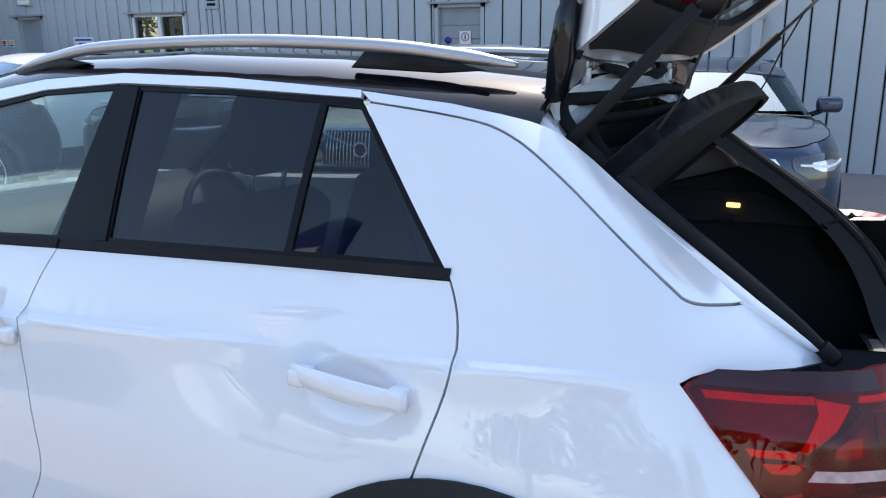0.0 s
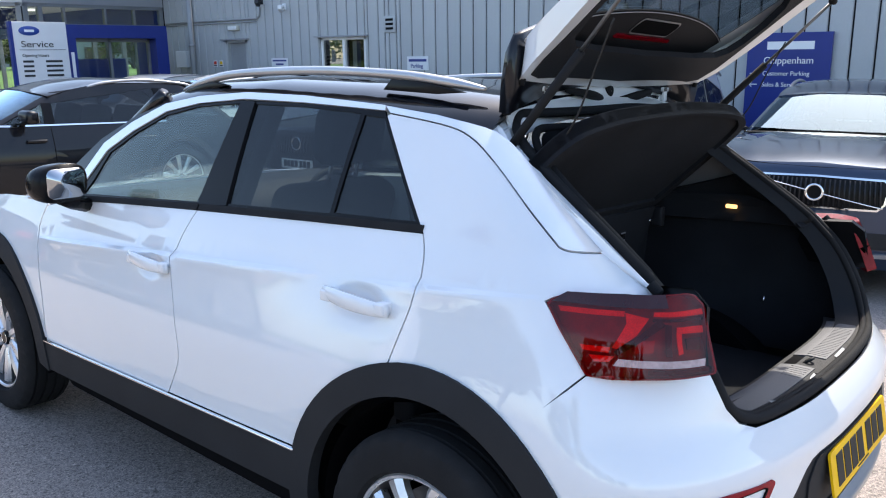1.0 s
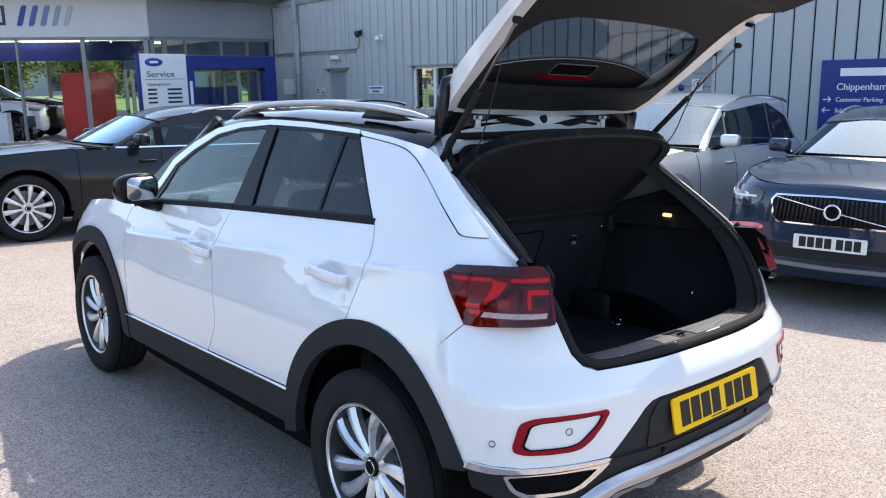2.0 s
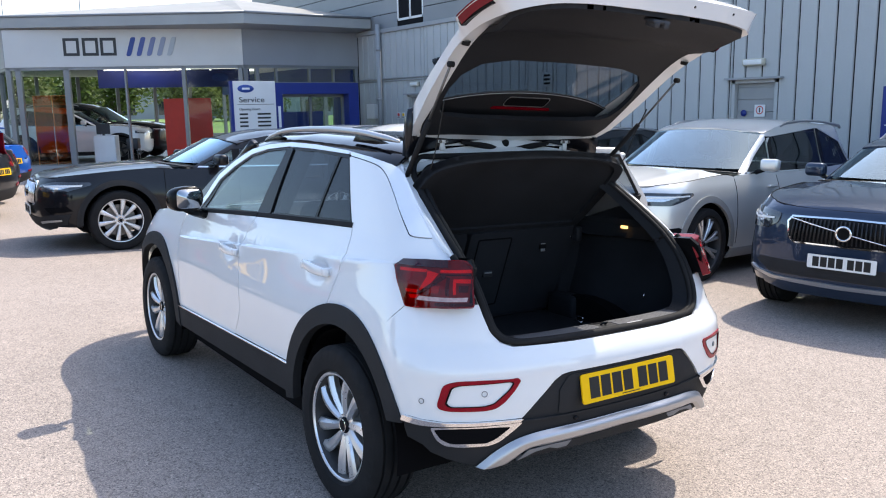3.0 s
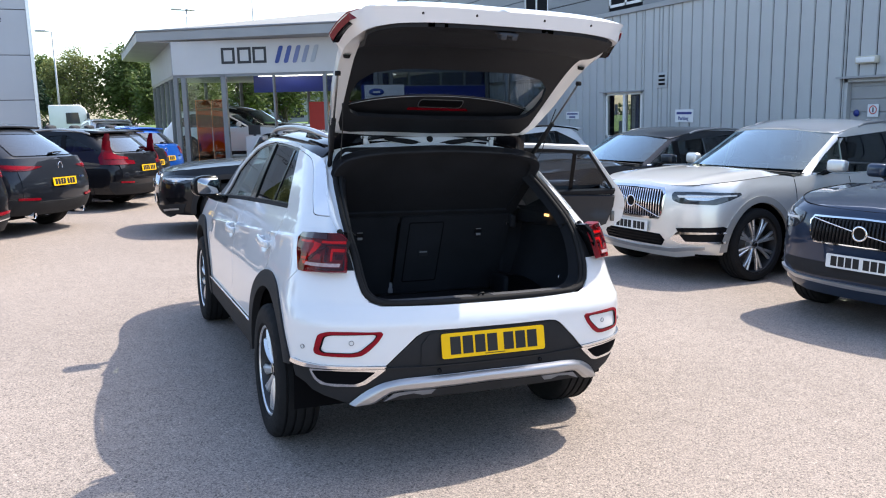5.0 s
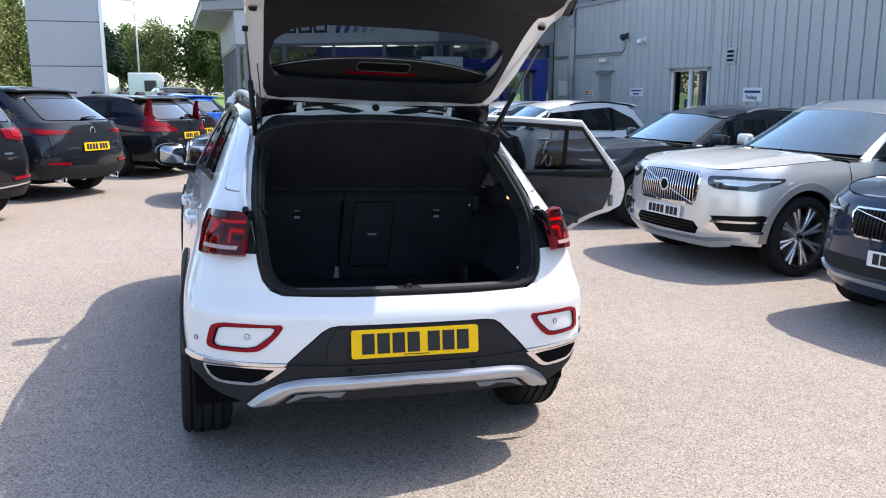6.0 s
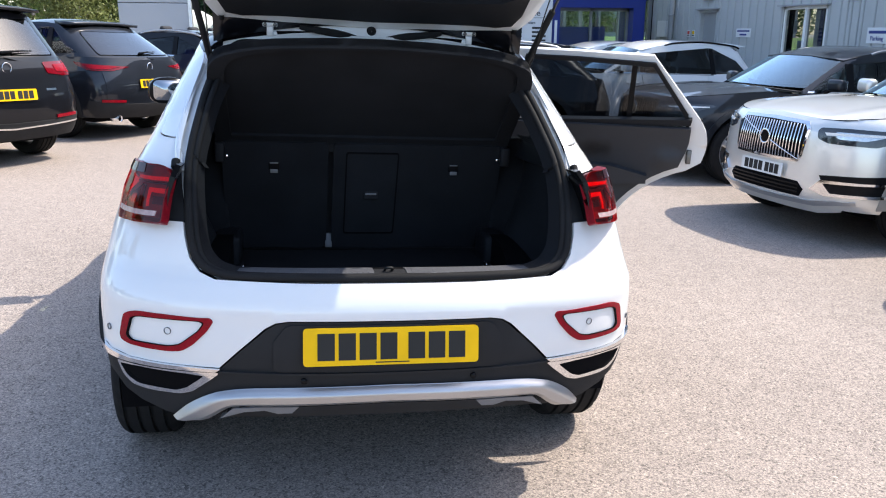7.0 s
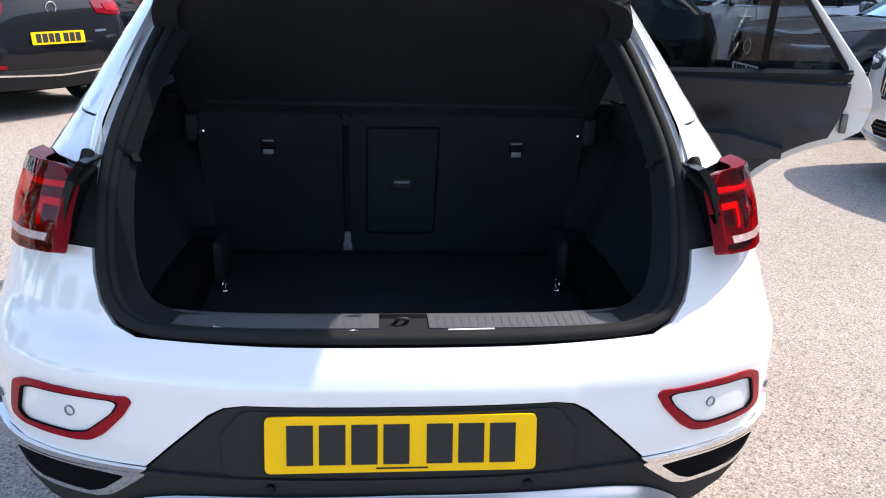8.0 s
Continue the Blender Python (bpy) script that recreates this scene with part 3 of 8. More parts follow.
GRASS = mat("rough_grass", (0.10, 0.17, 0.03), 0.9, vary=0.25, scale=0.6, grain=0.3, gscale=30, bump=0.6, bscale=40)
BARK = mat("bark", (0.12, 0.10, 0.08), 0.9, vary=0.25, scale=3, grain=0.3, gscale=60, bump=0.6, bscale=50)
WHITEBARK = mat("pale_bark", (0.38, 0.36, 0.33), 0.85, vary=0.3, scale=6, grain=0.3, gscale=40)
POLE = mat("galvanised_steel", (0.40, 0.41, 0.42), 0.45, 0.6, vary=0.08, scale=3)


def leaves(name, color):
    m = mat(name, color, 0.65, vary=0.25, scale=0.6, grain=0.0, spec=0.3)
    nt = m.node_tree
    p = nt.nodes["Principled BSDF"]
    src = p.inputs["Base Color"].links[0].from_socket
    geo = nt.nodes.new("ShaderNodeNewGeometry")
    r = nt.nodes.new("ShaderNodeMapRange")
    r.inputs["To Min"].default_value, r.inputs["To Max"].default_value = 0.65, 1.4
    nt.links.new(geo.outputs["Random Per Island"], r.inputs["Value"])
    sc = nt.nodes.new("ShaderNodeVectorMath")
    sc.operation = "SCALE"
    nt.links.new(src, sc.inputs[0])
    nt.links.new(r.outputs[0], sc.inputs["Scale"])
    nt.links.new(sc.outputs[0], p.inputs["Base Color"])
    tl = nt.nodes.new("ShaderNodeBsdfTranslucent")
    nt.links.new(sc.outputs[0], tl.inputs["Color"])
    mx = nt.nodes.new("ShaderNodeMixShader")
    mx.inputs[0].default_value = 0.3
    nt.links.new(p.outputs[0], mx.inputs[1])
    nt.links.new(tl.outputs[0], mx.inputs[2])
    nt.links.new(mx.outputs[0], nt.nodes["Material Output"].inputs[0])
    return m


LEAF = leaves("fresh_leaves", (0.105, 0.145, 0.042))
LEAFPALE = leaves("pale_spring_leaves", (0.17, 0.19, 0.065))
LEAFDARK = leaves("dark_needles", (0.018, 0.04, 0.022))


def lettering(text, size, material, parent, m, name="lettering", squeeze=1.0):
    """Words as a thin mesh in the built-in font; they read along +x and face -y."""
    cu = bpy.data.curves.new("tmp_text", "FONT")
    cu.body, cu.size, cu.extrude, cu.align_x = text, size, 0.004, "LEFT"
    tmp = bpy.data.objects.new("tmp_text", cu)
    me = bpy.data.meshes.new_from_object(tmp)
    bpy.data.objects.remove(tmp)
    bpy.data.curves.remove(cu)
    me.materials.clear()
    me.materials.append(material)
    ob = new(name, me)
    ob.parent = parent
    ob.matrix_basis = m @ pose(0, 0, 0, 90, 0, 0) @ Matrix.Diagonal((squeeze, 1, 1, 1))
    return ob


def line_of_words(text, size, material, parent, m, squeeze=1.0):
    """A line of lettering, each word a piece of its own."""
    x = 0.0
    for w in text.split():
        ob = lettering(w, size, material, parent, m @ pose(x, 0, 0), squeeze=squeeze)
        x += squeeze * (max(v.co.x for v in ob.data.vertices) + size * .26)


def wall_thing(name, y0, y1, z0, z1, label, category, x=9.9):
    """An empty on the long wall whose own +x runs towards -y, facing the lot."""
    return thing(name, pose(x, y1, z0, 0, 0, -90), label, category)


# ---- the long steel-clad wall ----
WX = 9.9
OPENINGS = [(12.06, 13.47, 0.92, 1.99), (5.77, 6.64, -.6, 2.02), (16.14, 17.0, -.6, 2.0), (11.15, 11.47, 2.07, 2.32)]
wall = tagged(part("wall_east", panel([(-14, -.6), (20, -.6), (20, 3.75), (-14, 3.75)], lambda y, z: (WX + .02, y, z), (-1, 0, 0), 3.0, thick=.25, holes=[[(a, c), (b, c), (b, d), (a, d)] for a, b, c, d in OPENINGS[:1]] + [[(a, -.55), (b, -.55), (b, d), (a, d)] for a, b, c, d in OPENINGS[1:3]]), JOINT, smooth=False), "long grey wall clad in narrow upright steel panels", "wall", kind="structure")
PITCH = .31
cuts = sorted({round(5.77 + PITCH * k, 3) for k in range(-64, 47)} | {v for o in OPENINGS for v in o[:2]})
cuts = [c for c in cuts if -14 <= c <= 20]
SLABS = {}
for a, b in zip(cuts, cuts[1:]):
    if b - a < .04:
        continue
    spans = [(-.6, 3.75)]
    for o in OPENINGS:
        if a < o[1] - .01 and b > o[0] + .01:
            spans = [t for s in spans for t in ((s[0], min(s[1], o[2])), (max(s[0], o[3]), s[1])) if t[1] - t[0] > .05]
    for z0, z1 in spans:
        key = (round(b - a, 2), round(z1 - z0, 2))
        if key not in SLABS:
            w, h = b - a - .020, z1 - z0
            bm = loft([[(0, -w / 2, z), (-.022, -w / 2 + .012, z), (-.024, 0, z), (-.022, w / 2 - .012, z), (0, w / 2, z)] for z in (0, h)], close=False)
            me = bpy.data.meshes.new("cladding_panel")
            bmesh.ops.recalc_face_normals(bm, faces=bm.faces[:])
            if sum(f.normal.x for f in bm.faces) > 0:
                bmesh.ops.reverse_faces(bm, faces=bm.faces[:])
            bm.to_mesh(me)
            bm.free()
            me.materials.append(CLADWALL)
            SLABS[key] = me
        o = new("cladding_panel", SLABS[key])
        o.parent = wall
        o.matrix_basis = pose(WX + .018, (a + b) / 2, z0)
part("coping", box(WX - .06, WX + .28, -14, 20, 3.75, 3.86, .01), FLASH, wall, smooth=False)
upper = tagged(part("wall_upper", box(WX + .05, WX + .4, -14, 27.8, 3.86, 6.25), JOINT, smooth=False), "darker upper wall clad in level steel boards", "wall", kind="structure")
UPWIN = [(16.2, 17.5, 4.02, 5.3), (12.1, 13.4, 3.96, 5.3)]
for k in range(6):
    z = 3.87 + .40 * k
    ys = [-14] + [v for o in UPWIN if o[2] < z + .39 and o[3] > z + .02 for v in o[:2]] + [27.8]
    ys = sorted(ys)
    for a, b in zip(ys[::2], ys[1::2]):
        part("cladding_board", box(WX + .02, WX + .055, a, b, z, z + .385, .008, 1), UPPER, upper, smooth=False)
for n, o in enumerate(UPWIN):
    w = thing(f"window_{n + 2}", pose(WX + .03, o[1], o[2], 0, 0, -90), "small white-framed upper window", "window", kind="structure")
    W_, H_ = o[1] - o[0], o[3] - o[2]
    part("window_frame", join(box(0, W_, 0, .06, 0, .06), box(0, W_, 0, .06, H_ - .06, H_), box(0, .06, 0, .06, 0, H_), box(W_ - .06, W_, 0, .06, 0, H_), box(W_ / 2 - .03, W_ / 2 + .03, 0, .06, 0, H_)), WHITEFRAME, w, smooth=False)
    part("pane", box(.05, W_ - .05, .03, .036, .05, H_ - .05), DARKPANE, w, smooth=False)

# two-light window
w = thing("window_1", pose(WX, 13.47, .92, 0, 0, -90), "white-framed two-light window in the steel wall", "window", kind="structure")
part("window_frame", join(box(0, 1.41, .02, .10, 0, .06), box(0, 1.41, .02, .10, 1.01, 1.07), box(0, .06, .02, .10, 0, 1.07), box(1.35, 1.41, .02, .10, 0, 1.07), box(.70, .78, .01, .10, 0, 1.07)), WHITEFRAME, w, smooth=False)
part("pane", box(.06, .70, .05, .056, .05, 1.02), DARKPANE, w, smooth=False)
part("pane", box(.78, 1.35, .06, .066, .05, 1.02), DARKPANE, w, smooth=False)
part("window_drip", box(-.10, 1.51, -.10, .02, 1.07, 1.10), FLASH, w, smooth=False)
part("room_beyond", box(-.2, 1.6, .9, .95, -.3, 1.6), JOINT, w, smooth=False)
part("notice", box(.86, .98, .16, .165, .05, .98), SIGNWHITE, w, smooth=False)
part("notice", box(.99, 1.10, .16, .165, .05, .98), SIGNBLUE, w, smooth=False)
part("notice", box(.22, .34, .12, .125, .55, .80), SIGNWHITE, w, smooth=False)
part("notice", box(.40, .58, .12, .125, .10, .40), PLATEWHITE, w, smooth=False)
for nm, y0, y1, ztop, lab in (("door_1", 5.77, 6.64, 2.02, "grey steel roller door under a small lamp"), ("door_2", 16.14, 17.0, 2.0, "plain grey steel door")):
    d = thing(nm, pose(WX, y1, -.3, 0, 0, -90), lab, "door", kind="structure")
    wd, ht = y1 - y0, ztop + .3
    part("door_leaf", box(.06, wd - .06, .09, .13, 0, ht - .06), FLASH, d, smooth=False)
    part("door_frame", join(box(0, .06, .0, .14, 0, ht), box(wd - .06, wd, .0, .14, 0, ht), box(0, wd, .0, .14, ht - .06, ht)), CLADWALL, d, smooth=False)
    part("door_drip", box(-.10, wd + .10, -.10, .02, ht, ht + .035), FLASH, d, smooth=False)
    if nm == "door_1":
        for k in range(10):
            part("door_slat", box(.07, wd - .07, .075, .09, ht - .12 - .21 * (k + 1), ht - .12 - .21 * k - .012, .006, 1), FLASH, d, smooth=False)
    part("door_handle", box(.10, .14, .05, .09, 1.25, 1.40, .01), STEEL, d)
    lm = thing("bulkhead_lamp", pose(WX, (y0 + y1) / 2 + .20, ztop + .22, 0, 0, -90), "cream bulkhead lamp above a steel door", "lamp")
    part("lamp_body", box(0, .40, -.09, .0, 0, .12, .02), mat("cream_lamp_body", (.55, .52, .42), .5), lm)
    part("lamp_glass", box(.03, .37, -.10, -.088, .02, .10, .005), PLATEWHITE, lm)

v = wall_thing("wall_vent", 11.15, 11.47, 2.07, 2.32, "grey louvred wall vent with dark slots", "vent", WX - .01)
part("vent_frame", box(0, .32, -.02, .02, -.03, .30, .008), CLADWALL, v)
for k in range(3):
    part("vent_slot", box(.06, .26, -.03, -.018, .03 + .085 * k, .075 + .085 * k), JOINT, v, smooth=False)
    part("vent_blade", box(.05, .27, -.045, -.02, .075 + .085 * k, .085 + .085 * k), CLADWALL, v, smooth=False)

for y0, y1, z0, z1, words in ((14.60, 15.20, 1.37, 1.56, False), (10.28, 10.85, 1.30, 1.57, True), (17.15, 17.30, 1.36, 1.52, None), (17.40, 17.55, 1.36, 1.52, None)):
    s_ = wall_thing("wall_sign", y0, y1, z0, z1, "small white parking sign on the steel wall" if words is not None else "small safety notice on the steel wall", "sign", WX - .012)
    W_, H_ = y1 - y0, z1 - z0
    part("sign_board", box(0, W_, -.012, 0, 0, H_, .003), SIGNWHITE, s_, smooth=False)
    if words is None:
        part("sign_panel", box(.02, W_ - .02, -.016, -.012, H_ * .4, H_ - .02), YELLOW if y0 < 17.3 else REDBOARD, s_, smooth=False)
        part("text_bar", box(.02, W_ - .02, -.016, -.012, .02, .05), LETTER, s_, smooth=False)
    else:
        part("text_bar", box(.05, W_ - .05, -.016, -.012, H_ * .62, H_ * .80), SIGNBLUE, s_, smooth=False)
        if words:
            lettering("Parking", .11, SIGNBLUE, s_, pose(.10, -.014, .05))
        else:
            part("text_bar", box(.16, W_ - .16, -.016, -.012, H_ * .2, H_ * .38), SIGNBLUE, s_, smooth=False)
nt_ = wall_thing("door_notice", 6.0, 6.22, 1.40, 1.58, "white prohibition notice with a red ring", "sign", WX + .06)
part("sign_board", box(0, .2, -.006, 0, 0, .2), SIGNWHITE, nt_, smooth=False)
part("sign_ring", moved(lathe([(-.009, .055), (-.011, .062), (-.009, .07), (-.006, .062)], 24), pose(.1, 0, .11, 0, 0, 90)), REDBOARD, nt_)
part("sign_bar", box(.09, .11, -.009, -.006, .07, .15), LETTER, nt_, smooth=False)
nb = wall_thing("door_notice", 6.36, 6.50, 1.40, 1.52, "small blue round door notice", "sign", WX + .06)
part("sign_board", moved(lathe([(-.006, .001), (-.006, .055), (0, .056)], 20), pose(.07, 0, .06, 0, 0, 90)), SIGNBLUE, nb)

cb = wall_thing("cabinet", 18.45, 19.1, 1.35, 1.80, "white meter cabinet on the wall", "cabinet", WX - .01)
part("cabinet_body", box(0, .5, -.12, 0, 0, .42, .01), SIGNWHITE, cb, smooth=False)
dp = thing("drainpipe", pose(WX - .10, 18.35, -.3), "grey round drainpipe down the steel wall", "pipe")
part("pipe", tube([(0, 0, 0), (0, 0, 4.3)], .07, 12), FLASH, dp)
for z in (.8, 2.2, 3.6):
    part("pipe_bracket", moved(lathe([(-.03, .072), (-.03, .082), (.03, .082), (.03, .072)], 14), pose(0, 0, z, 0, 90, 0)), FLASH, dp)
dp2 = thing("drainpipe", pose(WX - .09, 1.75, -.3), "square grey drainpipe on the steel wall", "pipe")
part("pipe", box(-.06, .06, -.06, .06, 0, 4.05, .01), CLADWALL, dp2, smooth=False)
for z in (.9, 2.0, 3.2):
    part("pipe_bracket", box(-.07, .08, -.09, .09, z, z + .05), FLASH, dp2, smooth=False)
cd = thing("conduit", pose(WX - .03, 19.6, 2.47), "thin grey cable conduits along the wall", "cable")
part("conduit_run", tube([(0, 0, 0), (0, -3.95, 0), (0, -4.05, .05), (0, -4.08, .25)], .022, 8), FLASH, cd)
part("conduit_run", tube([(0, 0, -.06), (0, -3.9, -.06)], .018, 8), FLASH, cd)
for y, z, n in ((15.45, 2.78, "dark"), (14.62, 2.62, "white")):
    cc = thing("security_camera", pose(WX, y, z), f"small {n} security camera on the wall", "camera")
    mt = WHITEFRAME if n == "white" else LETTER
    part("camera_bracket", join(box(-.16, 0, -.03, .03, .06, .11, .01), box(-.04, 0, -.05, .05, .0, .14, .01)), mt, cc)
    part("camera_body", moved(box(-.10, .10, -.05, .05, -.05, .05, .02, 3), pose(-.18, -.06, .02, 0, 20, 40)), mt, cc)
# dark blue direction board
vb = wall_thing("direction_sign", 2.88, 4.03, .45, 1.84, "dark blue direction board with white words", "sign", WX - .05)
part("sign_board", box(0, 1.15, -.03, .02, 0, 1.39, .006), SIGNBLUE, vb, smooth=False)
part("brand_bar", box(.28, .92, -.036, -.03, 1.16, 1.27), LETTERWHITE, vb, smooth=False)
lettering("Chippenham", .135, LETTERWHITE, vb, pose(.24, -.034, .965))
line_of_words("Customer Parking", .088, LETTERWHITE, vb, pose(.24, -.034, .80))
line_of_words("Sales & Service", .088, LETTERWHITE, vb, pose(.24, -.034, .645))
for z, d in ((.83, 1), (.675, -1)):
    part("arrow", join(tube([(.06, -.034, z), (.17, -.034, z)], .008, 6), tube([(.115 + d * .055 - d * .035, -.034, z + .035), (.115 + d * .055, -.034, z), (.115 + d * .055 - d * .035, -.034, z - .035)], .008, 6)), LETTERWHITE, vb)
# raised words further along the wall, seen as a reflection
ws = wall_thing("wall_lettering", -4.2, -1.0, 2.5, 3.4, "raised dark words on the steel wall", "sign", WX - .018)
lettering("Service", .62, LETTER, ws, pose(0, .0, .62))
lettering("Centre", .62, LETTER, ws, pose(0, .0, 0))

# ---- the showroom ----
PL, PC, PR = Vector((.81, 22.86)), Vector((6.29, 19.76)), Vector((9.88, 19.72))
PB = Vector((.83, 32.3))
show = thing("showroom", pose(0, 0, 0), "single-storey glazed car showroom under a wide eave", "building")


def along(a, b):
    d = b - a
    return pose(a.x, a.y, 0, 0, 0, math.degrees(math.atan2(d.y, d.x))), d.length


def facade(a, b, fmat, posts, tops, door_gap=None, rails=()):
    m, ln = along(a, b)
    part("fascia", box(0, ln, -.02, .25, 2.90, 3.88, .004), fmat, show, "pale fascia band" if fmat is FASCIA else "grey fascia band", smooth=False, m=m)
    part("plinth", box(0, ln, -.02, .22, -.3, .24), SOFFIT, show, smooth=False, m=m)
    for x, wd in posts:
        part("mullion", box(x - wd / 2, x + wd / 2, .0, .14, .20, 2.90, .006), FRAME, show, smooth=False, m=m)
    for x0, x1, z in rails:
        part("transom", box(x0, x1, .02, .12, z, z + .06), FRAME, show, smooth=False, m=m)
    xs = [p[0] for p in posts]
    for p, q in zip(xs, xs[1:]):
        if door_gap and p >= door_gap[0] - .01 and q <= door_gap[1] + .01:
            continue
        part("pane", box(p, q, .06, .066, .24, 2.90), PANE, show, smooth=False, m=m)
    part("threshold", box(0, ln, .0, .12, .20, .27), FRAME, show, smooth=False, m=m)
    part("head", box(0, ln, .0, .12, 2.82, 2.90), FRAME, show, smooth=False, m=m)
    return m


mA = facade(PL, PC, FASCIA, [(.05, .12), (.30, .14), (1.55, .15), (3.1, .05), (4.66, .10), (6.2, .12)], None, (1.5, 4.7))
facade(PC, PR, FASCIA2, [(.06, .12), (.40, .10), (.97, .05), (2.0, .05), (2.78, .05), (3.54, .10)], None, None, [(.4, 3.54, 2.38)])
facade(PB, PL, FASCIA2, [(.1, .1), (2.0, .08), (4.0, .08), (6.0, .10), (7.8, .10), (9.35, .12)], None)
# wide eave and roof
OUT = [Vector((9.86, 18.85)), Vector((6.05, 18.90)), Vector((-.12, 23.45)), Vector((-.25, 32.3))]
INN = [Vector((9.86, 19.75)), PC + Vector((.02, .05)), PL + Vector((.05, .05)), Vector((.85, 32.3))]
FAR = [Vector((9.86, 22.6)), Vector((7.36, 23.1)), Vector((7.0, 23.7)), Vector((4.0, 32.3))]
RIDGE = (4.73, 5.10, 5.08, 4.62)
sheets = (("soffit", INN, 3.86, OUT, 3.93, SOFFIT), ("gutter", OUT, 3.93, OUT, 4.22, SOFFIT), ("roof_sheet", OUT, 4.22, FAR, None, ROOFMETAL))
for nm, A, za, B, zb, mt in sheets:
    bm = loft([[(p.x, p.y, za) for p in A], [(p.x, p.y, zb or z) for p, z in zip(B, RIDGE)]], close=False)
    part(nm, bm, mt, show, smooth=False)
part("gutter_lip", join(*[tube([(a.x, a.y, 4.22), (b.x, b.y, 4.22)], .035, 8) for a, b in zip(OUT, OUT[1:])]), FRAME, show)
part("roof_deck", loft([[(p.x, p.y, z) for p, z in zip(FAR, RIDGE)], [(9.86, 22.7, 4.72), (9.86, 24, 4.7), (9.86, 26, 4.65), (9.86, 32.3, 4.6)]], close=False), ROOFMETAL, show, smooth=False)
# brand mark: three plain dark frames and five slanting bars fading from blue to grey
for k, x in enumerate((1.55, 2.05, 2.52)):
    part("brand_shape", panel([(x, 3.19), (x + .42, 3.19), (x + .42, 3.66), (x, 3.66)], lambda a, b: (a, -.03, b), (0, -1, 0), .2, thick=.02, holes=[[(x + .075, 3.265), (x + .345, 3.265), (x + .345, 3.585), (x + .075, 3.585)]]), LETTER, show, m=mA, smooth=False)
for k, c in enumerate(((.02, .05, .22), (.05, .08, .26), (.14, .17, .32), (.24, .27, .36), (.36, .39, .42))):
    x = 3.18 + .27 * k
    part("brand_shape", prism(rounded([(x, 3.17), (x + .13, 3.17), (x + .29, 3.67), (x + .16, 3.67)], .06), -.035, -.021), mat("brand_tone", c, .5), show, m=mA, smooth=False)
# inside
part("showroom_floor", panel([(.9, 22.95), (6.3, 19.9), (9.8, 19.85), (9.8, 31), (1.2, 31)], lambda x, y: (x, y, .22), (0, 0, 1), 1.5), FLOORTILE, show, smooth=False)
part("showroom_ceiling", panel([(.9, 22.95), (6.3, 19.9), (9.8, 19.85), (9.8, 31), (1.2, 31)], lambda x, y: (x, y, 3.0), (0, 0, -1), 1.5), CEILING, show, smooth=False)
for k in range(7):
    part("strip_light", moved(box(-.9, .9, -.04, .04, 2.94, 2.98), pose(3.0 + .75 * k, 24.2 - .2 * (k % 2), 0, 0, 0, -30)), LAMP, show, smooth=False)
part("header_board", moved(box(0, 4.6, 0, .08, 2.42, 2.98), pose(3.6, 25.0, 0, 0, 0, -22)), SIGNBLUE, show, smooth=False)
part("brand_shape", moved(lathe([(-.01, .001), (-.01, .13), (0, .135)], 24), pose(7.0, 23.62, 2.72, 0, 0, 68) @ Matrix.Diagonal((1, 1.9, 1, 1))), mat("brand_blue", (.02, .06, .30), .4), show)
# glazed far side with a low wall
for k in range(7):
    part("far_mullion", box(1.3 + 1.4 * k, 1.42 + 1.4 * k, 30.9, 31.0, .2, 3.0), FRAME, show, smooth=False)
part("far_sill", box(1.2, 9.8, 30.9, 31.0, .2, .75), SOFFIT, show, smooth=False)
part("side_sill", box(9.7, 9.85, 19.9, 31, .2, .55), SOFFIT, show, smooth=False)
part("side_head", box(9.7, 9.85, 19.9, 31, 2.3, 3.0), SIGNBLUE, show, smooth=False)
for k in range(7):
    part("side_mullion", box(9.7, 9.82, 20.0 + 1.7 * k, 20.1 + 1.7 * k, .5, 2.3), FRAME, show, smooth=False)
fl = thing("orange_screen", mA, "translucent orange display screens inside the glass", "screen")
for x0, x1, z1 in ((.50, .98, 2.16), (1.0, 1.36, 2.16), (1.37, 1.54, 1.92)):
    part("screen_sheet", box(x0, x1, .30, .306, .28, z1), ORANGE, fl, smooth=False)
    part("screen_edge", join(box(x0, x0 + .02, .295, .312, .24, z1), box(x0, x1, .295, .312, z1 - .02, z1)), mat("orange_edge", (.6, .16, .02), .5), fl, smooth=False)
rb = thing("red_board", mA, "tall red display board in two leaves", "screen")
for x0, x1 in ((3.55, 4.20), (4.23, 4.95)):
    part("board_leaf", box(x0, x1, 2.2, 2.25, .22, 2.05, .004), REDBOARD, rb, smooth=False)
dk = thing("desk", mA, "white reception desk with a dark screen", "desk")
part("desk_body", box(1.85, 2.45, .8, 1.2, .22, 1.02, .02), SIGNWHITE, dk, smooth=False)
part("desk_screen", join(box(1.92, 2.3, .9, .94, 1.06, 1.36, .01), box(2.08, 2.14, .9, .98, 1.02, 1.08)), LETTER, dk, smooth=False)
st = thing("stool", mA, "dark stool beside the desk", "stool")
part("stool_seat", box(2.72, 3.05, .9, 1.2, .62, .92, .03), LETTER, st)
for a, b in ((2.75, .93), (3.02, .93), (2.75, 1.17), (3.02, 1.17)):
    part("leg", tube([(a, b, .22), (a, b, .64)], .012, 6), STEEL, st)

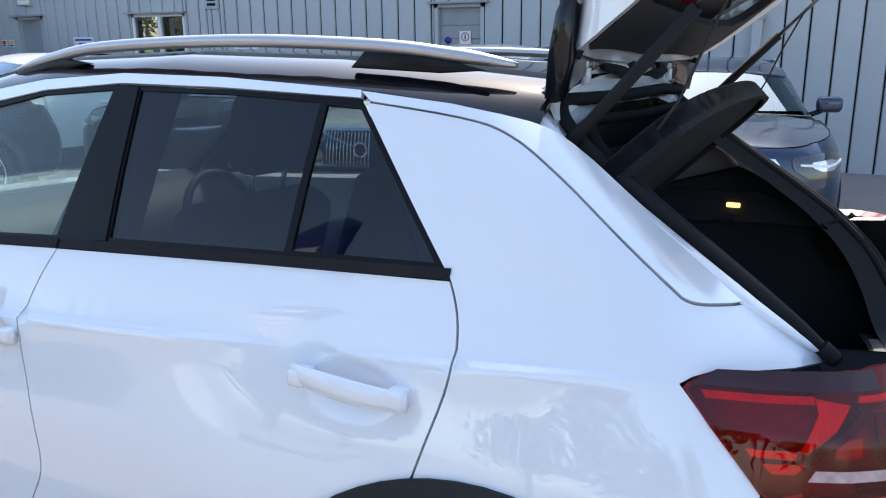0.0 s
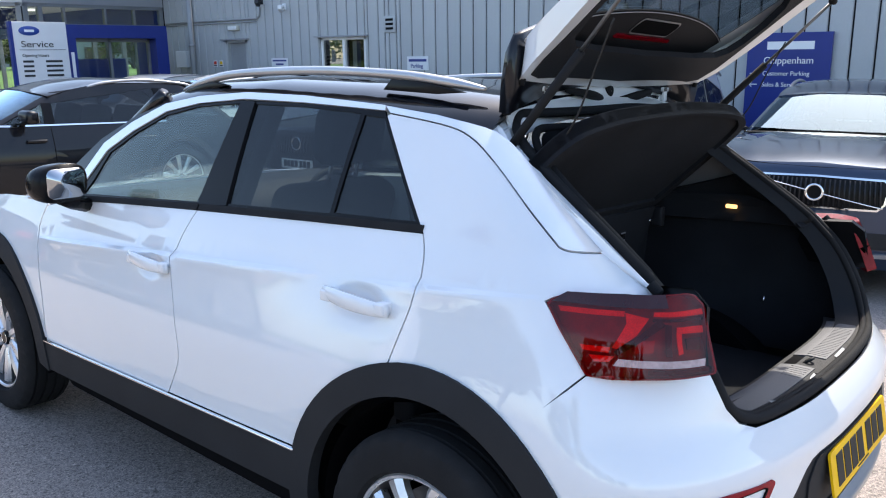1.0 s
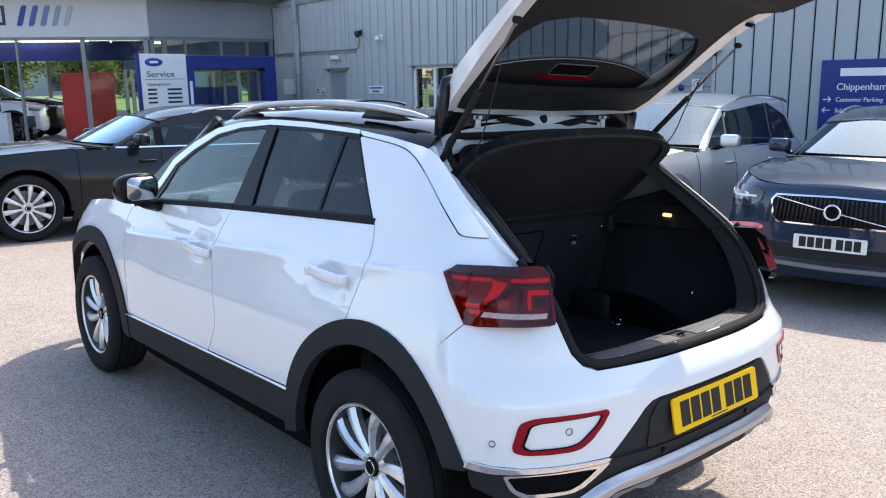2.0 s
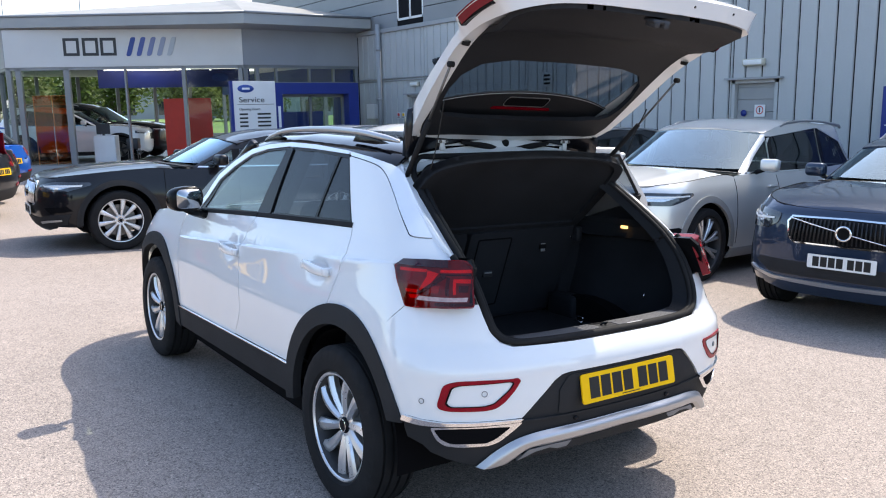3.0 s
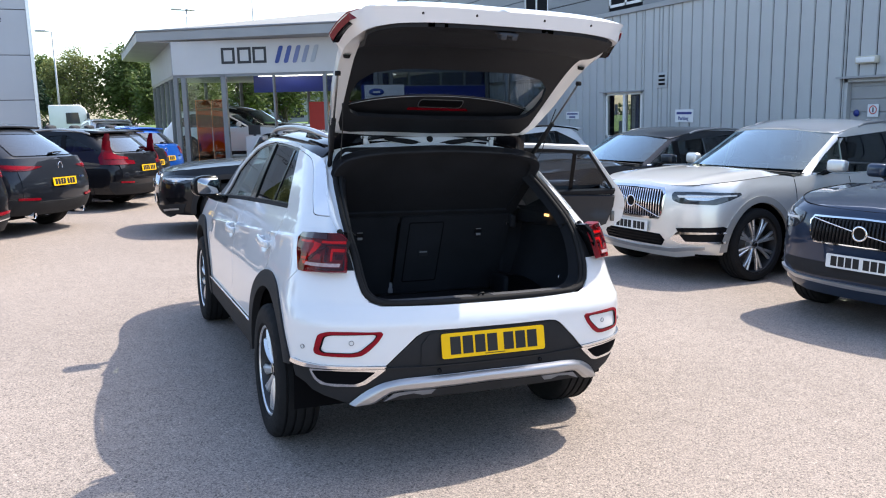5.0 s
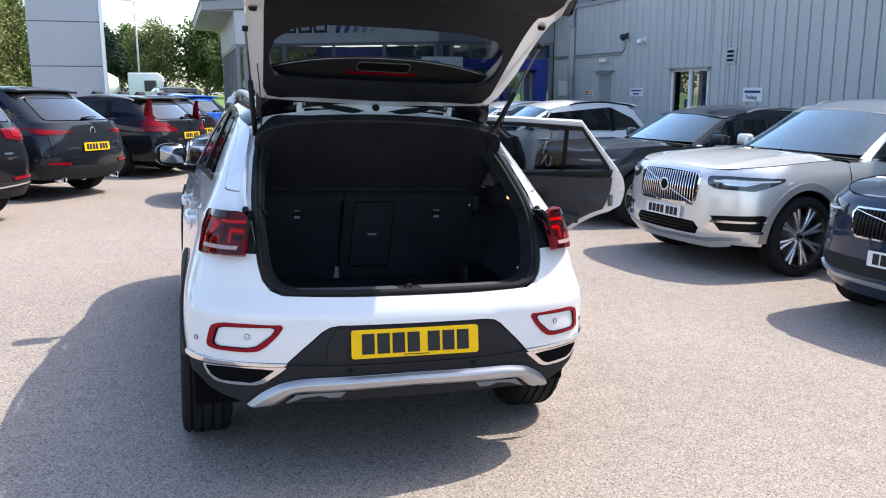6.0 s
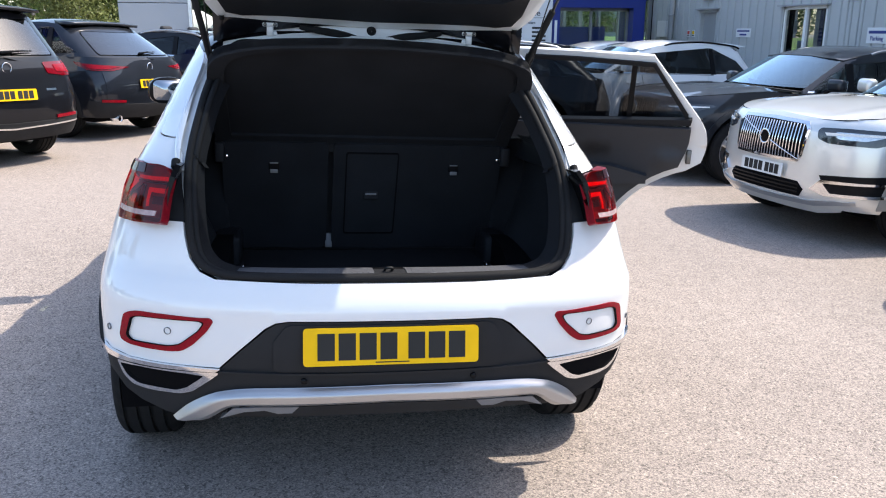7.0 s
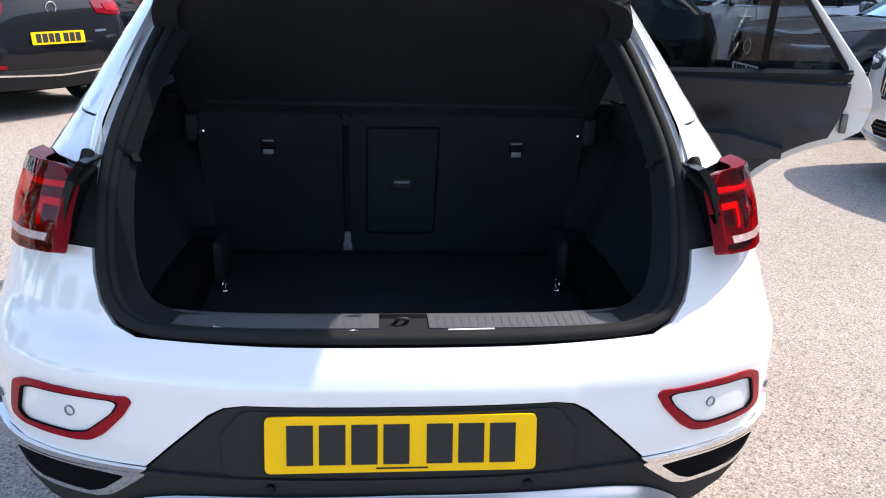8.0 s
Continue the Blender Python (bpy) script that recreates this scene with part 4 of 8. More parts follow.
# entrance portal and the service sign before it
po = thing("entrance_portal", pose(6.39, 17.9, 0), "deep blue entrance portal with a clear opening", "portal")
part("portal_side", box(0, .19, 0, .9, -.3, 2.06), SIGNBLUE, po, smooth=False)
part("portal_side", box(2.15, 2.46, 0, .9, -.3, 2.06), SIGNBLUE, po, smooth=False)
part("portal_head", box(0, 2.46, 0, .9, 2.06, 2.35), SIGNBLUE, po, smooth=False)
part("portal_frame", join(box(.19, .25, .3, .38, -.2, 2.06), box(1.10, 1.16, .3, .38, -.2, 2.06), box(2.09, 2.15, .3, .38, -.2, 2.06), box(.19, 2.15, .3, .38, 1.98, 2.06)), FRAME, po, smooth=False)
part("pane", box(.25, 2.09, .33, .336, -.2, 1.98), PANE, po, smooth=False)
part("notice_board", box(.27, 1.62, .55, .58, -.2, 1.60), SIGNBLUE, po, smooth=False)
part("text_bar", box(.05, .12, -.008, 0, 1.2, 1.75), LETTERWHITE, po, smooth=False)
sv = thing("service_sign", pose(5.21, 17.86, 0), "white service sign with opening hours beside the portal", "sign")
part("sign_board", box(0, 1.14, -.04, .06, .25, 2.39, .006), SIGNWHITE, sv, smooth=False)
part("sign_edge", box(-.06, 0, -.05, .07, .25, 2.39), SIGNBLUE, sv, smooth=False)
part("brand_shape", moved(lathe([(-.008, .001), (-.008, .11), (0, .115)], 28), pose(.34, -.042, 2.20, 0, 0, 90) @ Matrix.Diagonal((1, 1.9, .85, 1))), mat("brand_blue", (.02, .06, .30), .4), sv)
part("brand_bar", box(.24, .44, -.054, -.049, 2.175, 2.225), LETTERWHITE, sv, smooth=False)
lettering("Service", .19, LETTER, sv, pose(.14, -.044, 1.86), squeeze=1.25)
part("rule", box(.10, 1.08, -.046, -.04, 1.80, 1.81), LETTER, sv, smooth=False)
line_of_words("Opening Hours", .09, LETTER, sv, pose(.14, -.044, 1.66))
for z in (1.54, 1.44, 1.34, 1.24):
    part("text_bar", box(.14, .36, -.045, -.04, z, z + .045), LETTER, sv, smooth=False)
    part("text_bar", box(.62, .98, -.045, -.04, z, z + .045), LETTER, sv, smooth=False)

# grey totem across the lane
tt = thing("totem_sign", pose(-5.05, 24.05, 0, 0, 0, 3), "tall grey sheet-metal totem sign with dark joints", "sign")
for z0, z1 in ((-.2, .95), (.97, 2.25), (2.27, 3.55), (3.57, 4.85), (4.87, 7.2)):
    part("totem_panel", box(0, 1.98, -.06, .40, z0, z1, .01), TOTEMGREY, tt, smooth=False)
part("totem_core", box(.03, 1.95, -.03, .37, -.2, 7.1), LETTER, tt, smooth=False)
part("totem_edge", box(1.98, 2.08, -.08, .42, -.2, 7.25, .01), ALLOY, tt, smooth=False)
lettering("Service", .30, LETTER, tt, pose(.20, -.065, 4.50), squeeze=1.3)
# pale slab sign that the side windows mirror
ts = thing("totem_sign", pose(-9.6, 8.6, 0, 0, 0, 125), "tall pale sign slab with a blue head panel", "sign")
part("totem_panel", box(-1.0, 1.0, -.15, .15, -.2, 5.0, .02), SIGNWHITE, ts, smooth=False)
part("head_panel", box(-1.0, 1.0, -.17, .17, 5.02, 7.0, .02), SIGNBLUE, ts, smooth=False)
part("brand_bar", box(-.75, .75, -.18, -.17, 5.7, 6.0), LETTERWHITE, ts, smooth=False)
lettering("Service", .5, LETTER, ts, pose(-.8, -.155, 4.2))
lettering("Centre", .5, LETTER, ts, pose(-.8, -.155, 3.6))


# ---- trees, verge and distance ----
def leaf_cloud(rnd, clumps, count, size, droop=0.0):
    """Small crossed leaf blades round the given clumps of (centre, radius)."""
    verts, faces = [], []
    weights = [r ** 2 for _, r in clumps]
    for _ in range(count):
        c, r = rnd.choices(clumps, weights)[0]
        d = Vector((rnd.gauss(0, 1), rnd.gauss(0, 1), rnd.gauss(0, 1))).normalized()
        p = Vector(c) + d * r * (rnd.random() ** .45)
        p.z -= droop * abs(rnd.gauss(0, 1)) * r
        a = Vector((rnd.gauss(0, 1), rnd.gauss(0, 1), rnd.gauss(0, .6) - droop)).normalized()
        b = a.cross(Vector((rnd.gauss(0, 1), rnd.gauss(0, 1), rnd.gauss(0, 1)))).normalized()
        s = size * (.6 + .8 * rnd.random())
        i = len(verts)
        verts += [p - a * s, p - b * s * .45, p + a * s, p + b * s * .45]
        faces.append((i, i + 1, i + 2, i + 3))
    me = bpy.data.meshes.new("crown")
    me.from_pydata([tuple(v) for v in verts], [], faces)
    return me


def tree(x, y, z, h, r, leaf, label, seed, count=5000, size=.10, bark=None, trunk_part=.35, droop=0.0, tall=1.0, name="tree"):
    rnd = random.Random(seed)
    t = thing(name, pose(x, y, z), label, "tree")
    th = h * trunk_part
    base = h * .022 + .03
    limbs = [tube(spline([(0, 0, -.2), (rnd.uniform(-.05, .05) * h, 0, th * .6), (rnd.uniform(-.06, .06) * h, rnd.uniform(-.04, .04) * h, h * .75)], 5), [base * (1 - .055 * i) for i in range(11)], 7)]
    clumps = []
    for k in range(13):
        a = 2.4 * k + rnd.random()
        zz = th + (h - th) * (.08 + .84 * k / 12)
        rr = r * (1 - abs((k / 12) * 1.7 - .65) ** 2 * .55) * rnd.uniform(.45, .95)
        tip = Vector((math.cos(a) * rr, math.sin(a) * rr, zz))
        limbs.append(tube([(0, 0, max(th * .6, zz - .22 * h)), tuple(tip * .5 + Vector((0, 0, zz * .45))), tuple(tip)], [base * .45, base * .3, base * .12], 5))
        clumps.append((tuple(tip), r * rnd.uniform(.30, .52)))
        clumps.append((tuple(tip * .6 + Vector((0, 0, zz * .4 + .03 * h))), r * rnd.uniform(.25, .42)))
    part("trunk", join(*limbs), bark or BARK, t)
    me = leaf_cloud(rnd, clumps, count, size, droop)
    me.materials.append(leaf)
    o = new("crown", me)
    o.parent = t
    return t


tree(.9, 54, 0, 5.6, 2.5, LEAF, "full green tree beyond the showroom", 1, 7000, .15)
tree(2.3, 50, 0, 4.6, 1.8, LEAF, "round green tree beside the verge", 2, 4500, .13)
tree(-2.2, 55, 0, 5.6, 2.0, LEAFPALE, "thin spring-leaved tree on the verge", 3, 6000, .10)
tree(-3.6, 57, 0, 5.2, 1.7, LEAFPALE, "thin spring-leaved tree on the verge", 4, 6000, .10)
tree(-5.2, 52, 0, 5.4, 1.6, LEAFDARK, "dark pine on the verge", 5, 11000, .11, trunk_part=.12)
tree(-4.2, 60, 0, 5.6, 2.0, LEAF, "green tree on the verge", 6, 8000, .13)
tree(-8.6, 34, 0, 6.2, 1.9, LEAFPALE, "birch with hanging spring foliage", 7, 18000, .075, WHITEBARK, .30, .9)
tree(-7.4, 36, 0, 5.6, 1.4, LEAF, "birch with hanging spring foliage", 8, 12000, .075, WHITEBARK, .30, .9)
tree(-11.5, 38, 0, 6.0, 2.2, LEAF, "green tree on the verge", 9, 5000, .11)
for k in range(9):
    tree(4.0 + 3.2 * k, 46 + 3 * (k % 3), 0, 4.6 + .9 * ((k * 7) % 4) / 3, 2.3, LEAF if k % 3 else LEAFPALE, "green tree in the belt beyond the showroom", 20 + k, 3600, .16)
for k in range(9):
    tree(-24 - 3 * (k % 3), -16 + 5.2 * k, .2, 6.0 + (k * 5 % 4) * .6, 2.8, LEAF if k % 2 else LEAFDARK, "tree along the far side of the lot", 50 + k, 2600, .20)
# rough bank of grass
rnd = random.Random(5)
bm = bmesh.new()
bx, by = [-40 + 2.2 * i for i in range(37)], [33, 35, 37, 40, 44, 50, 60, 80]
rows_ = [[bm.verts.new((x, y, (.15 if j == 0 else .30 + .10 * min(j, 4) + .10 * rnd.random()) + .25)) for j, y in enumerate(by)] for x in bx]
for i in range(len(bx) - 1):
    for j in range(len(by) - 1):
        bm.faces.new([rows_[i][j], rows_[i + 1][j], rows_[i + 1][j + 1], rows_[i][j + 1]])
tagged(part("grass", bm, GRASS), "bright rough grass bank beyond the lot", "grass", kind="stuff")
clumps = [((-60 + 2.6 * k + rnd.uniform(-1, 1), 85 + rnd.uniform(-6, 6), rnd.uniform(.6, 3.4)), rnd.uniform(1.4, 2.6)) for k in range(62)]
me = leaf_cloud(rnd, clumps, 16000, .28)
me.materials.append(LEAF)
tagged(new("far_woods", me), "far belt of green trees", "woods", kind="stuff")
HOARDINK = mat("faded_violet_ink", (0.22, 0.22, 0.42), 0.6)
hb = thing("hoarding", pose(-9.9, 40, 0), "low white hoarding with faded marks", "hoarding")
part("board", box(0, 3.6, 0, .06, .4, 2.5), SIGNWHITE, hb, smooth=False)
part("text_bar", box(1.25, 1.85, -.01, 0, 2.16, 2.30), HOARDINK, hb, smooth=False)
part("text_bar", box(1.30, 1.70, -.01, 0, 1.96, 2.08), HOARDINK, hb, smooth=False)
part("mark", moved(box(-.09, .09, -.01, 0, -.09, .09), pose(1.92, 0, 2.06, 0, 45, 0)), HOARDINK, hb, smooth=False)
part("leg", join(box(.4, .5, .06, .14, 0, 1.9), box(3.0, 3.1, .06, .14, 0, 1.9)), POLE, hb, smooth=False)
wh = thing("warehouse", pose(8, 75, 0, 0, 0, -8), "long low pale warehouse beyond the trees", "building")
part("wall", box(0, 40, 0, 12, 0, 3.6), FASCIA2, wh, smooth=False)
part("roof", prism([(-.4, 3.6), (40.4, 3.6), (40.4, 4.0), (-.4, 4.0)], -.4, 12.4), FLASH, wh, smooth=False)
for k in range(8):
    part("window", box(2 + 4.6 * k, 4.6 + 4.6 * k, -.05, 0, 1.4, 2.6), DARKLENS, wh, smooth=False)


def street_lamp(x, y, h, heads=((-1, 0),)):
    t = thing("street_lamp", pose(x, y, 0), "slim galvanised street lamp", "lamp")
    part("pole", tube([(0, 0, 0), (0, 0, h * .5), (0, 0, h)], [.08, .06, .045], 8), POLE, t)
    for a, b in heads:
        part("arm", tube([(0, 0, h), (a * .35, b * .35, h + .06)], .03, 6), POLE, t)
        part("lamp_head", moved(box(-.3, .3, -.09, .09, -.05, .05, .03), pose(a * .6, b * .6, h + .07, 0, 0, math.degrees(math.atan2(b, a)))), POLE, t)


street_lamp(-3.25, 50, 6.7, ((-1, 0),))
street_lamp(4.35, 50, 8.1, ((-1, 0), (.4, .2)))
street_lamp(8.4, 50, 9.6, ((-1, 0),))

# cement mixer lorry
lo = thing("mixer_lorry", pose(-1.6, 47.5, -.5), "white cement mixer lorry on the road", "lorry")
part("cab", prism([(0, .9), (0, 1.9), (-.22, 2.75), (-.5, 2.98), (-2.1, 2.98), (-2.1, .7), (-.1, .7)], -1.2, 1.2, "xz", .06), SIGNWHITE, lo)
part("cab_window", prism([(-.55, 1.95), (-.62, 2.55), (-1.25, 2.55), (-1.25, 1.95)], -1.23, -1.19), DARKLENS, lo, smooth=False)
part("windscreen", moved(box(-.02, .02, -1.0, 1.0, -.36, .36, .01), pose(-.09, 0, 2.3, 0, -14, 0)), DARKLENS, lo)
part("grille", box(.0, .03, -.9, .9, 1.0, 1.6), LETTER, lo, smooth=False)
part("mirror", box(-.2, -.05, -1.42, -1.25, 1.9, 2.5, .03), LETTER, lo)
drum = [(0, .55), (.5, .95), (1.6, 1.22), (2.6, 1.15), (3.8, .75), (4.3, .45), (4.5, .5)]
part("drum", moved(lathe(drum, 28), pose(-2.6, 0, 2.15, 0, 8, 180)), mat("cream_drum", (.66, .64, .58), .5, vary=.12, scale=1.5), lo)
part("chassis", box(-8.2, -.1, -.5, .5, .75, 1.0), LETTER, lo, smooth=False)
part("chute", tube([(-7.1, 0, 2.9), (-7.7, 0, 2.0), (-8.3, 0, 1.2)], .2, 8), SIGNWHITE, lo)
for x in (-1.0, -4.9, -6.2):
    for s in (-1, 1):
        add_wheel(lo, 0, 0, .5, .3, .28, "five", DARKALLOY).matrix_basis = pose(x, s * 1.05, .5, 0, 0, 90 if s < 0 else -90)


# ---- the white crossover with its tailgate up ----
WZ = [(.15, .79), (.25, .85), (.35, .868), (.5, .875), (.65, .877), (.75, .871), (.85, .849), (.92, .829), (1.0, .803), (1.06, .78), (1.12, .748),
      (1.16, .732), (1.25, .695), (1.35, .65), (1.45, .603), (1.49, .572), (1.51, .54), (1.525, .48)]
YR = [(.15, .18), (.3, .06), (.42, .02), (.55, 0), (.66, 0), (.70, 0.0), (.735, .013), (.775, .048), (.80, .06), (.9, .09), (1.0, .14), (1.06, .19), (1.14, .27), (1.3, .47), (1.48, .70), (1.6, .85)]
YF = [(.15, 4.1), (.4, 4.23), (.7, 4.22), (.85, 4.15), (.95, 4.05), (1.02, 3.9), (1.1, 3.6), (1.6, 3.5)]


def smooth_table(rows, n=8):
    return [tuple(p) for p in spline(rows, n)]


class Creased(Shell):
    """The same with the pressed lines along the doors and the rear wing."""

    def side(self, y, z):
        w = Shell.side(self, y, z)
        for (y0, z0, y1, z1), depth in ((CREASE, .022), (CREASE2, .018)):
            zc = z0 + (y - y0) / (y1 - y0) * (z1 - z0)
            fade = max(0, min(1, (y0 - y) / .25, (y - y1) / .25))
            d = zc - z
            if fade and -.02 < d < .25:
                w += fade * depth * (.5 + .5 * math.tanh(d / .003)) * math.exp(-max(d, 0) / .055)
        for hy, hz in HANDLES:
            q = ((y - hy) / .078) ** 2 + ((z - hz) / .042) ** 2
            if q < 4:
                w -= .016 * math.exp(-q * q)
        return w


HANDLES = ((2.03, .893), (1.03, .945))
CREASE, CREASE2 = (2.95, .866, 1.19, .994), (1.08, .999, .46, 1.056)


def crease_lines():
    out = []
    for y0, z0, y1, z1 in (CREASE, CREASE2):
        out += [[(y0, z0 + d), (y1, z1 + d)] for d in (-.02, -.006, -.002, .002, .006)]
    for hy, hz in HANDLES:
        for k in (.35, .65, .9, 1.1, 1.35):
            out.append([(hy + .078 * k * math.cos(a), hz + .042 * k * math.sin(a)) for a in [math.pi * j / 12 for j in range(25)]])
    return out


SH = Creased(smooth_table(WZ), smooth_table(YR), YF)
hero = thing("crossover_car", G, "white crossover car, black roof, tailgate raised, one rear door open", "car")
HR, HF, TR = 0.76, 3.356, 0.335
RR = SH.round_rear(0.70)


def sy(y, z, split=0.70):
    """Where a place on the side lies in round_rear's first coordinate."""
    return split + y - SH.rear(split, z)


def both(half):
    """A half outline from the middle out and back to the middle, closed by its mirror image."""
    return half + [(-a, b) for a, b in reversed(half) if abs(a) > 1e-6]


def between(a, b):
    """A strip drawn between two closed rings of as many points."""
    return loft([[tuple(Vector(p).lerp(Vector(q), k)) for p, q in zip(a, b)] + [tuple(Vector(a[0]).lerp(Vector(b[0]), k))] for k in (0, .5, 1)], close=False)


def inset(poly, k, dx=0.0, dz=0.0):
    cx, cz = sum(p[0] for p in poly) / len(poly), sum(p[1] for p in poly) / len(poly)
    return [(cx + (a - cx) * k + dx, cz + (b - cz) * k + dz) for a, b in poly]


SEAM_B = spline([(1.856, 1.088), (1.908, .961), (1.899, .878), (1.857, .763), (1.830, .623), (1.872, .53), (1.912, .470)], 4)
SEAM_R = spline([(.884, 1.138), (.853, 1.075), (.847, .997), (.879, .878), (.896, .817)], 4)
BELT = [(2.70, 1.034), (1.856, 1.088), (.884, 1.138)]


def shift(pts, dy):
    return [(a + dy, b) for a, b in pts]


FRONT_DOOR = spline([(2.885, .995), (2.912, .91), (2.862, .75), (2.84, .62), (2.845, .447)], 4) + [(2.4, .457)] + shift(SEAM_B, .005)[::-1] + [(2.30, 1.062), (2.70, 1.034)]
REAR_DOOR = SEAM_B[:-1] + [(1.907, .474), (1.5, .484), (1.245, .492)] + arc(HR, .33, .507, 19, 74, 10) + SEAM_R[::-1][1:] + [(1.3, 1.118)]
REAR_DOOR_OPEN = SEAM_B[:-1] + [(1.907, .474), (1.5, .484), (1.33, .488)] + arc(HR, .33, .585, 16, 73, 10) + SEAM_R[:-6][::-1] + [(1.3, 1.118)]
PILLAR_EDGE = spline([(.433, 1.143), (.476, 1.145), (.500, 1.151), (.520, 1.164), (.605, 1.225), (.727, 1.315), (.83, 1.379), (.926, 1.406), (1.119, 1.427)], 4)
QUARTER = shift(SEAM_R, -.005) + arc(HR, .33, .507, 76, 123, 8) + [(.505, .752), (.43, .835), (.357, .917), (.40, .965), (.484, 1.048), (.468, 1.058), (.437, 1.068),
           (.291, 1.062), (.352, 1.106), (.418, 1.142)] + [(y, z - .0017) for y, z in PILLAR_EDGE] + [(1.128, 1.420), (1.00, 1.275)]
STRIP = [(.422, 1.146)] + [(y, z + .0017) for y, z in PILLAR_EDGE] + [(1.146, 1.447)] + spline([(.95, 1.429), (.808, 1.402), (.728, 1.366), (.604, 1.279), (.50, 1.206)], 3)
STRIP_FRONT = [(1.142, 1.434), (1.5, 1.446), (1.80, 1.449), (2.05, 1.428), (2.24, 1.393), (2.42, 1.315), (2.56, 1.235), (2.70, 1.05), (2.76, 1.05), (2.60, 1.26), (2.45, 1.345), (2.26, 1.42), (2.06, 1.452), (1.80, 1.470), (1.5, 1.466), (1.146, 1.448)]
WING = spline([(2.895, 1.0), (2.922, .91), (2.872, .75), (2.85, .62), (2.855, .455)], 4) + arc(HF, .33, .507, 165, 15, 20) + [(3.86, .45), (3.97, .45), (4.0, .6), (4.0, .82), (3.9, .90), (3.6, .965), (3.3, 1.0), (2.95, 1.02)]
GLASS_F = [(2.635, 1.065), (2.545, 1.228), (2.40, 1.312), (2.238, 1.382), (2.05, 1.420), (1.815, 1.438), (1.873, 1.112)]
GLASS_R = [(1.712, 1.125), (1.735, 1.436), (1.48, 1.435), (1.236, 1.425), (1.240, 1.148)]
GLASS_Q = [(1.226, 1.150), (1.221, 1.422), (1.140, 1.418), (.915, 1.163)]
PILLAR_B = [(1.868, 1.105), (1.808, 1.443), (1.74, 1.442), (1.717, 1.118)]
ARCH_R = arc(HR, .33, .512, -2, 160, 30) + arc(HR, .33, .430, 158, 0, 30)
ARCH_F = arc(HF, .33, .512, 2, 182, 30) + arc(HF, .33, .430, 180, 4, 30)
LAMP = rounded([(.480, 1.046), (.435, 1.075), (.308, 1.089), (.206, 1.094), (.184, 1.066), (.134, .934), (.238, .925), (.30, .918), (.352, .916)], .010)
LAMP_W, LAMP_K = table([(.88, .828), (1.0, .80), (1.06, .775), (1.1, .755)]), table([(.13, .80), (.15, .835), (.17, .875), (.2, .915), (.25, .955), (.3, .98), (.36, .995), (.45, 1), (.6, 1)])
# the lamp's level section by its length from the inner rear edge
LAMP_Y = [.134 + .008 * i for i in range(47)]
LAMP_LEN = [0.0]
for y0, y1 in zip(LAMP_Y, LAMP_Y[1:]):
    LAMP_LEN.append(LAMP_LEN[-1] + math.hypot(y1 - y0, .81 * (LAMP_K(y1) - LAMP_K(y0))))
LAMP_YU, LAMP_XU = table(list(zip(LAMP_LEN, LAMP_Y))), table([(u, LAMP_K(y)) for u, y in zip(LAMP_LEN, LAMP_Y)])


def lamp_y(u, z):
    """The lamp's rear face leans forward with its height."""
    return LAMP_YU(u) + .35 * (z - .934) * max(0, 1 - u / .22)


def wrapped(poly):
    """Turns places given by (y, z) into lengths round the lamp."""
    us = [LAMP_LEN[-1] * i / 200 for i in range(201)]
    return [(us[min(range(201), key=lambda i: abs(lamp_y(us[i], z) - y))], z) for y, z in poly]


LAMPCLEAR = mat("pinkish_clear_lens", (0.42, 0.30, 0.30), 0.22, spec=0.4, vary=0.25, scale=60)
REDMID = mat("mid_red_lens", (0.30, 0.006, 0.012), 0.12, coat=1.0, vary=0.15, scale=60)

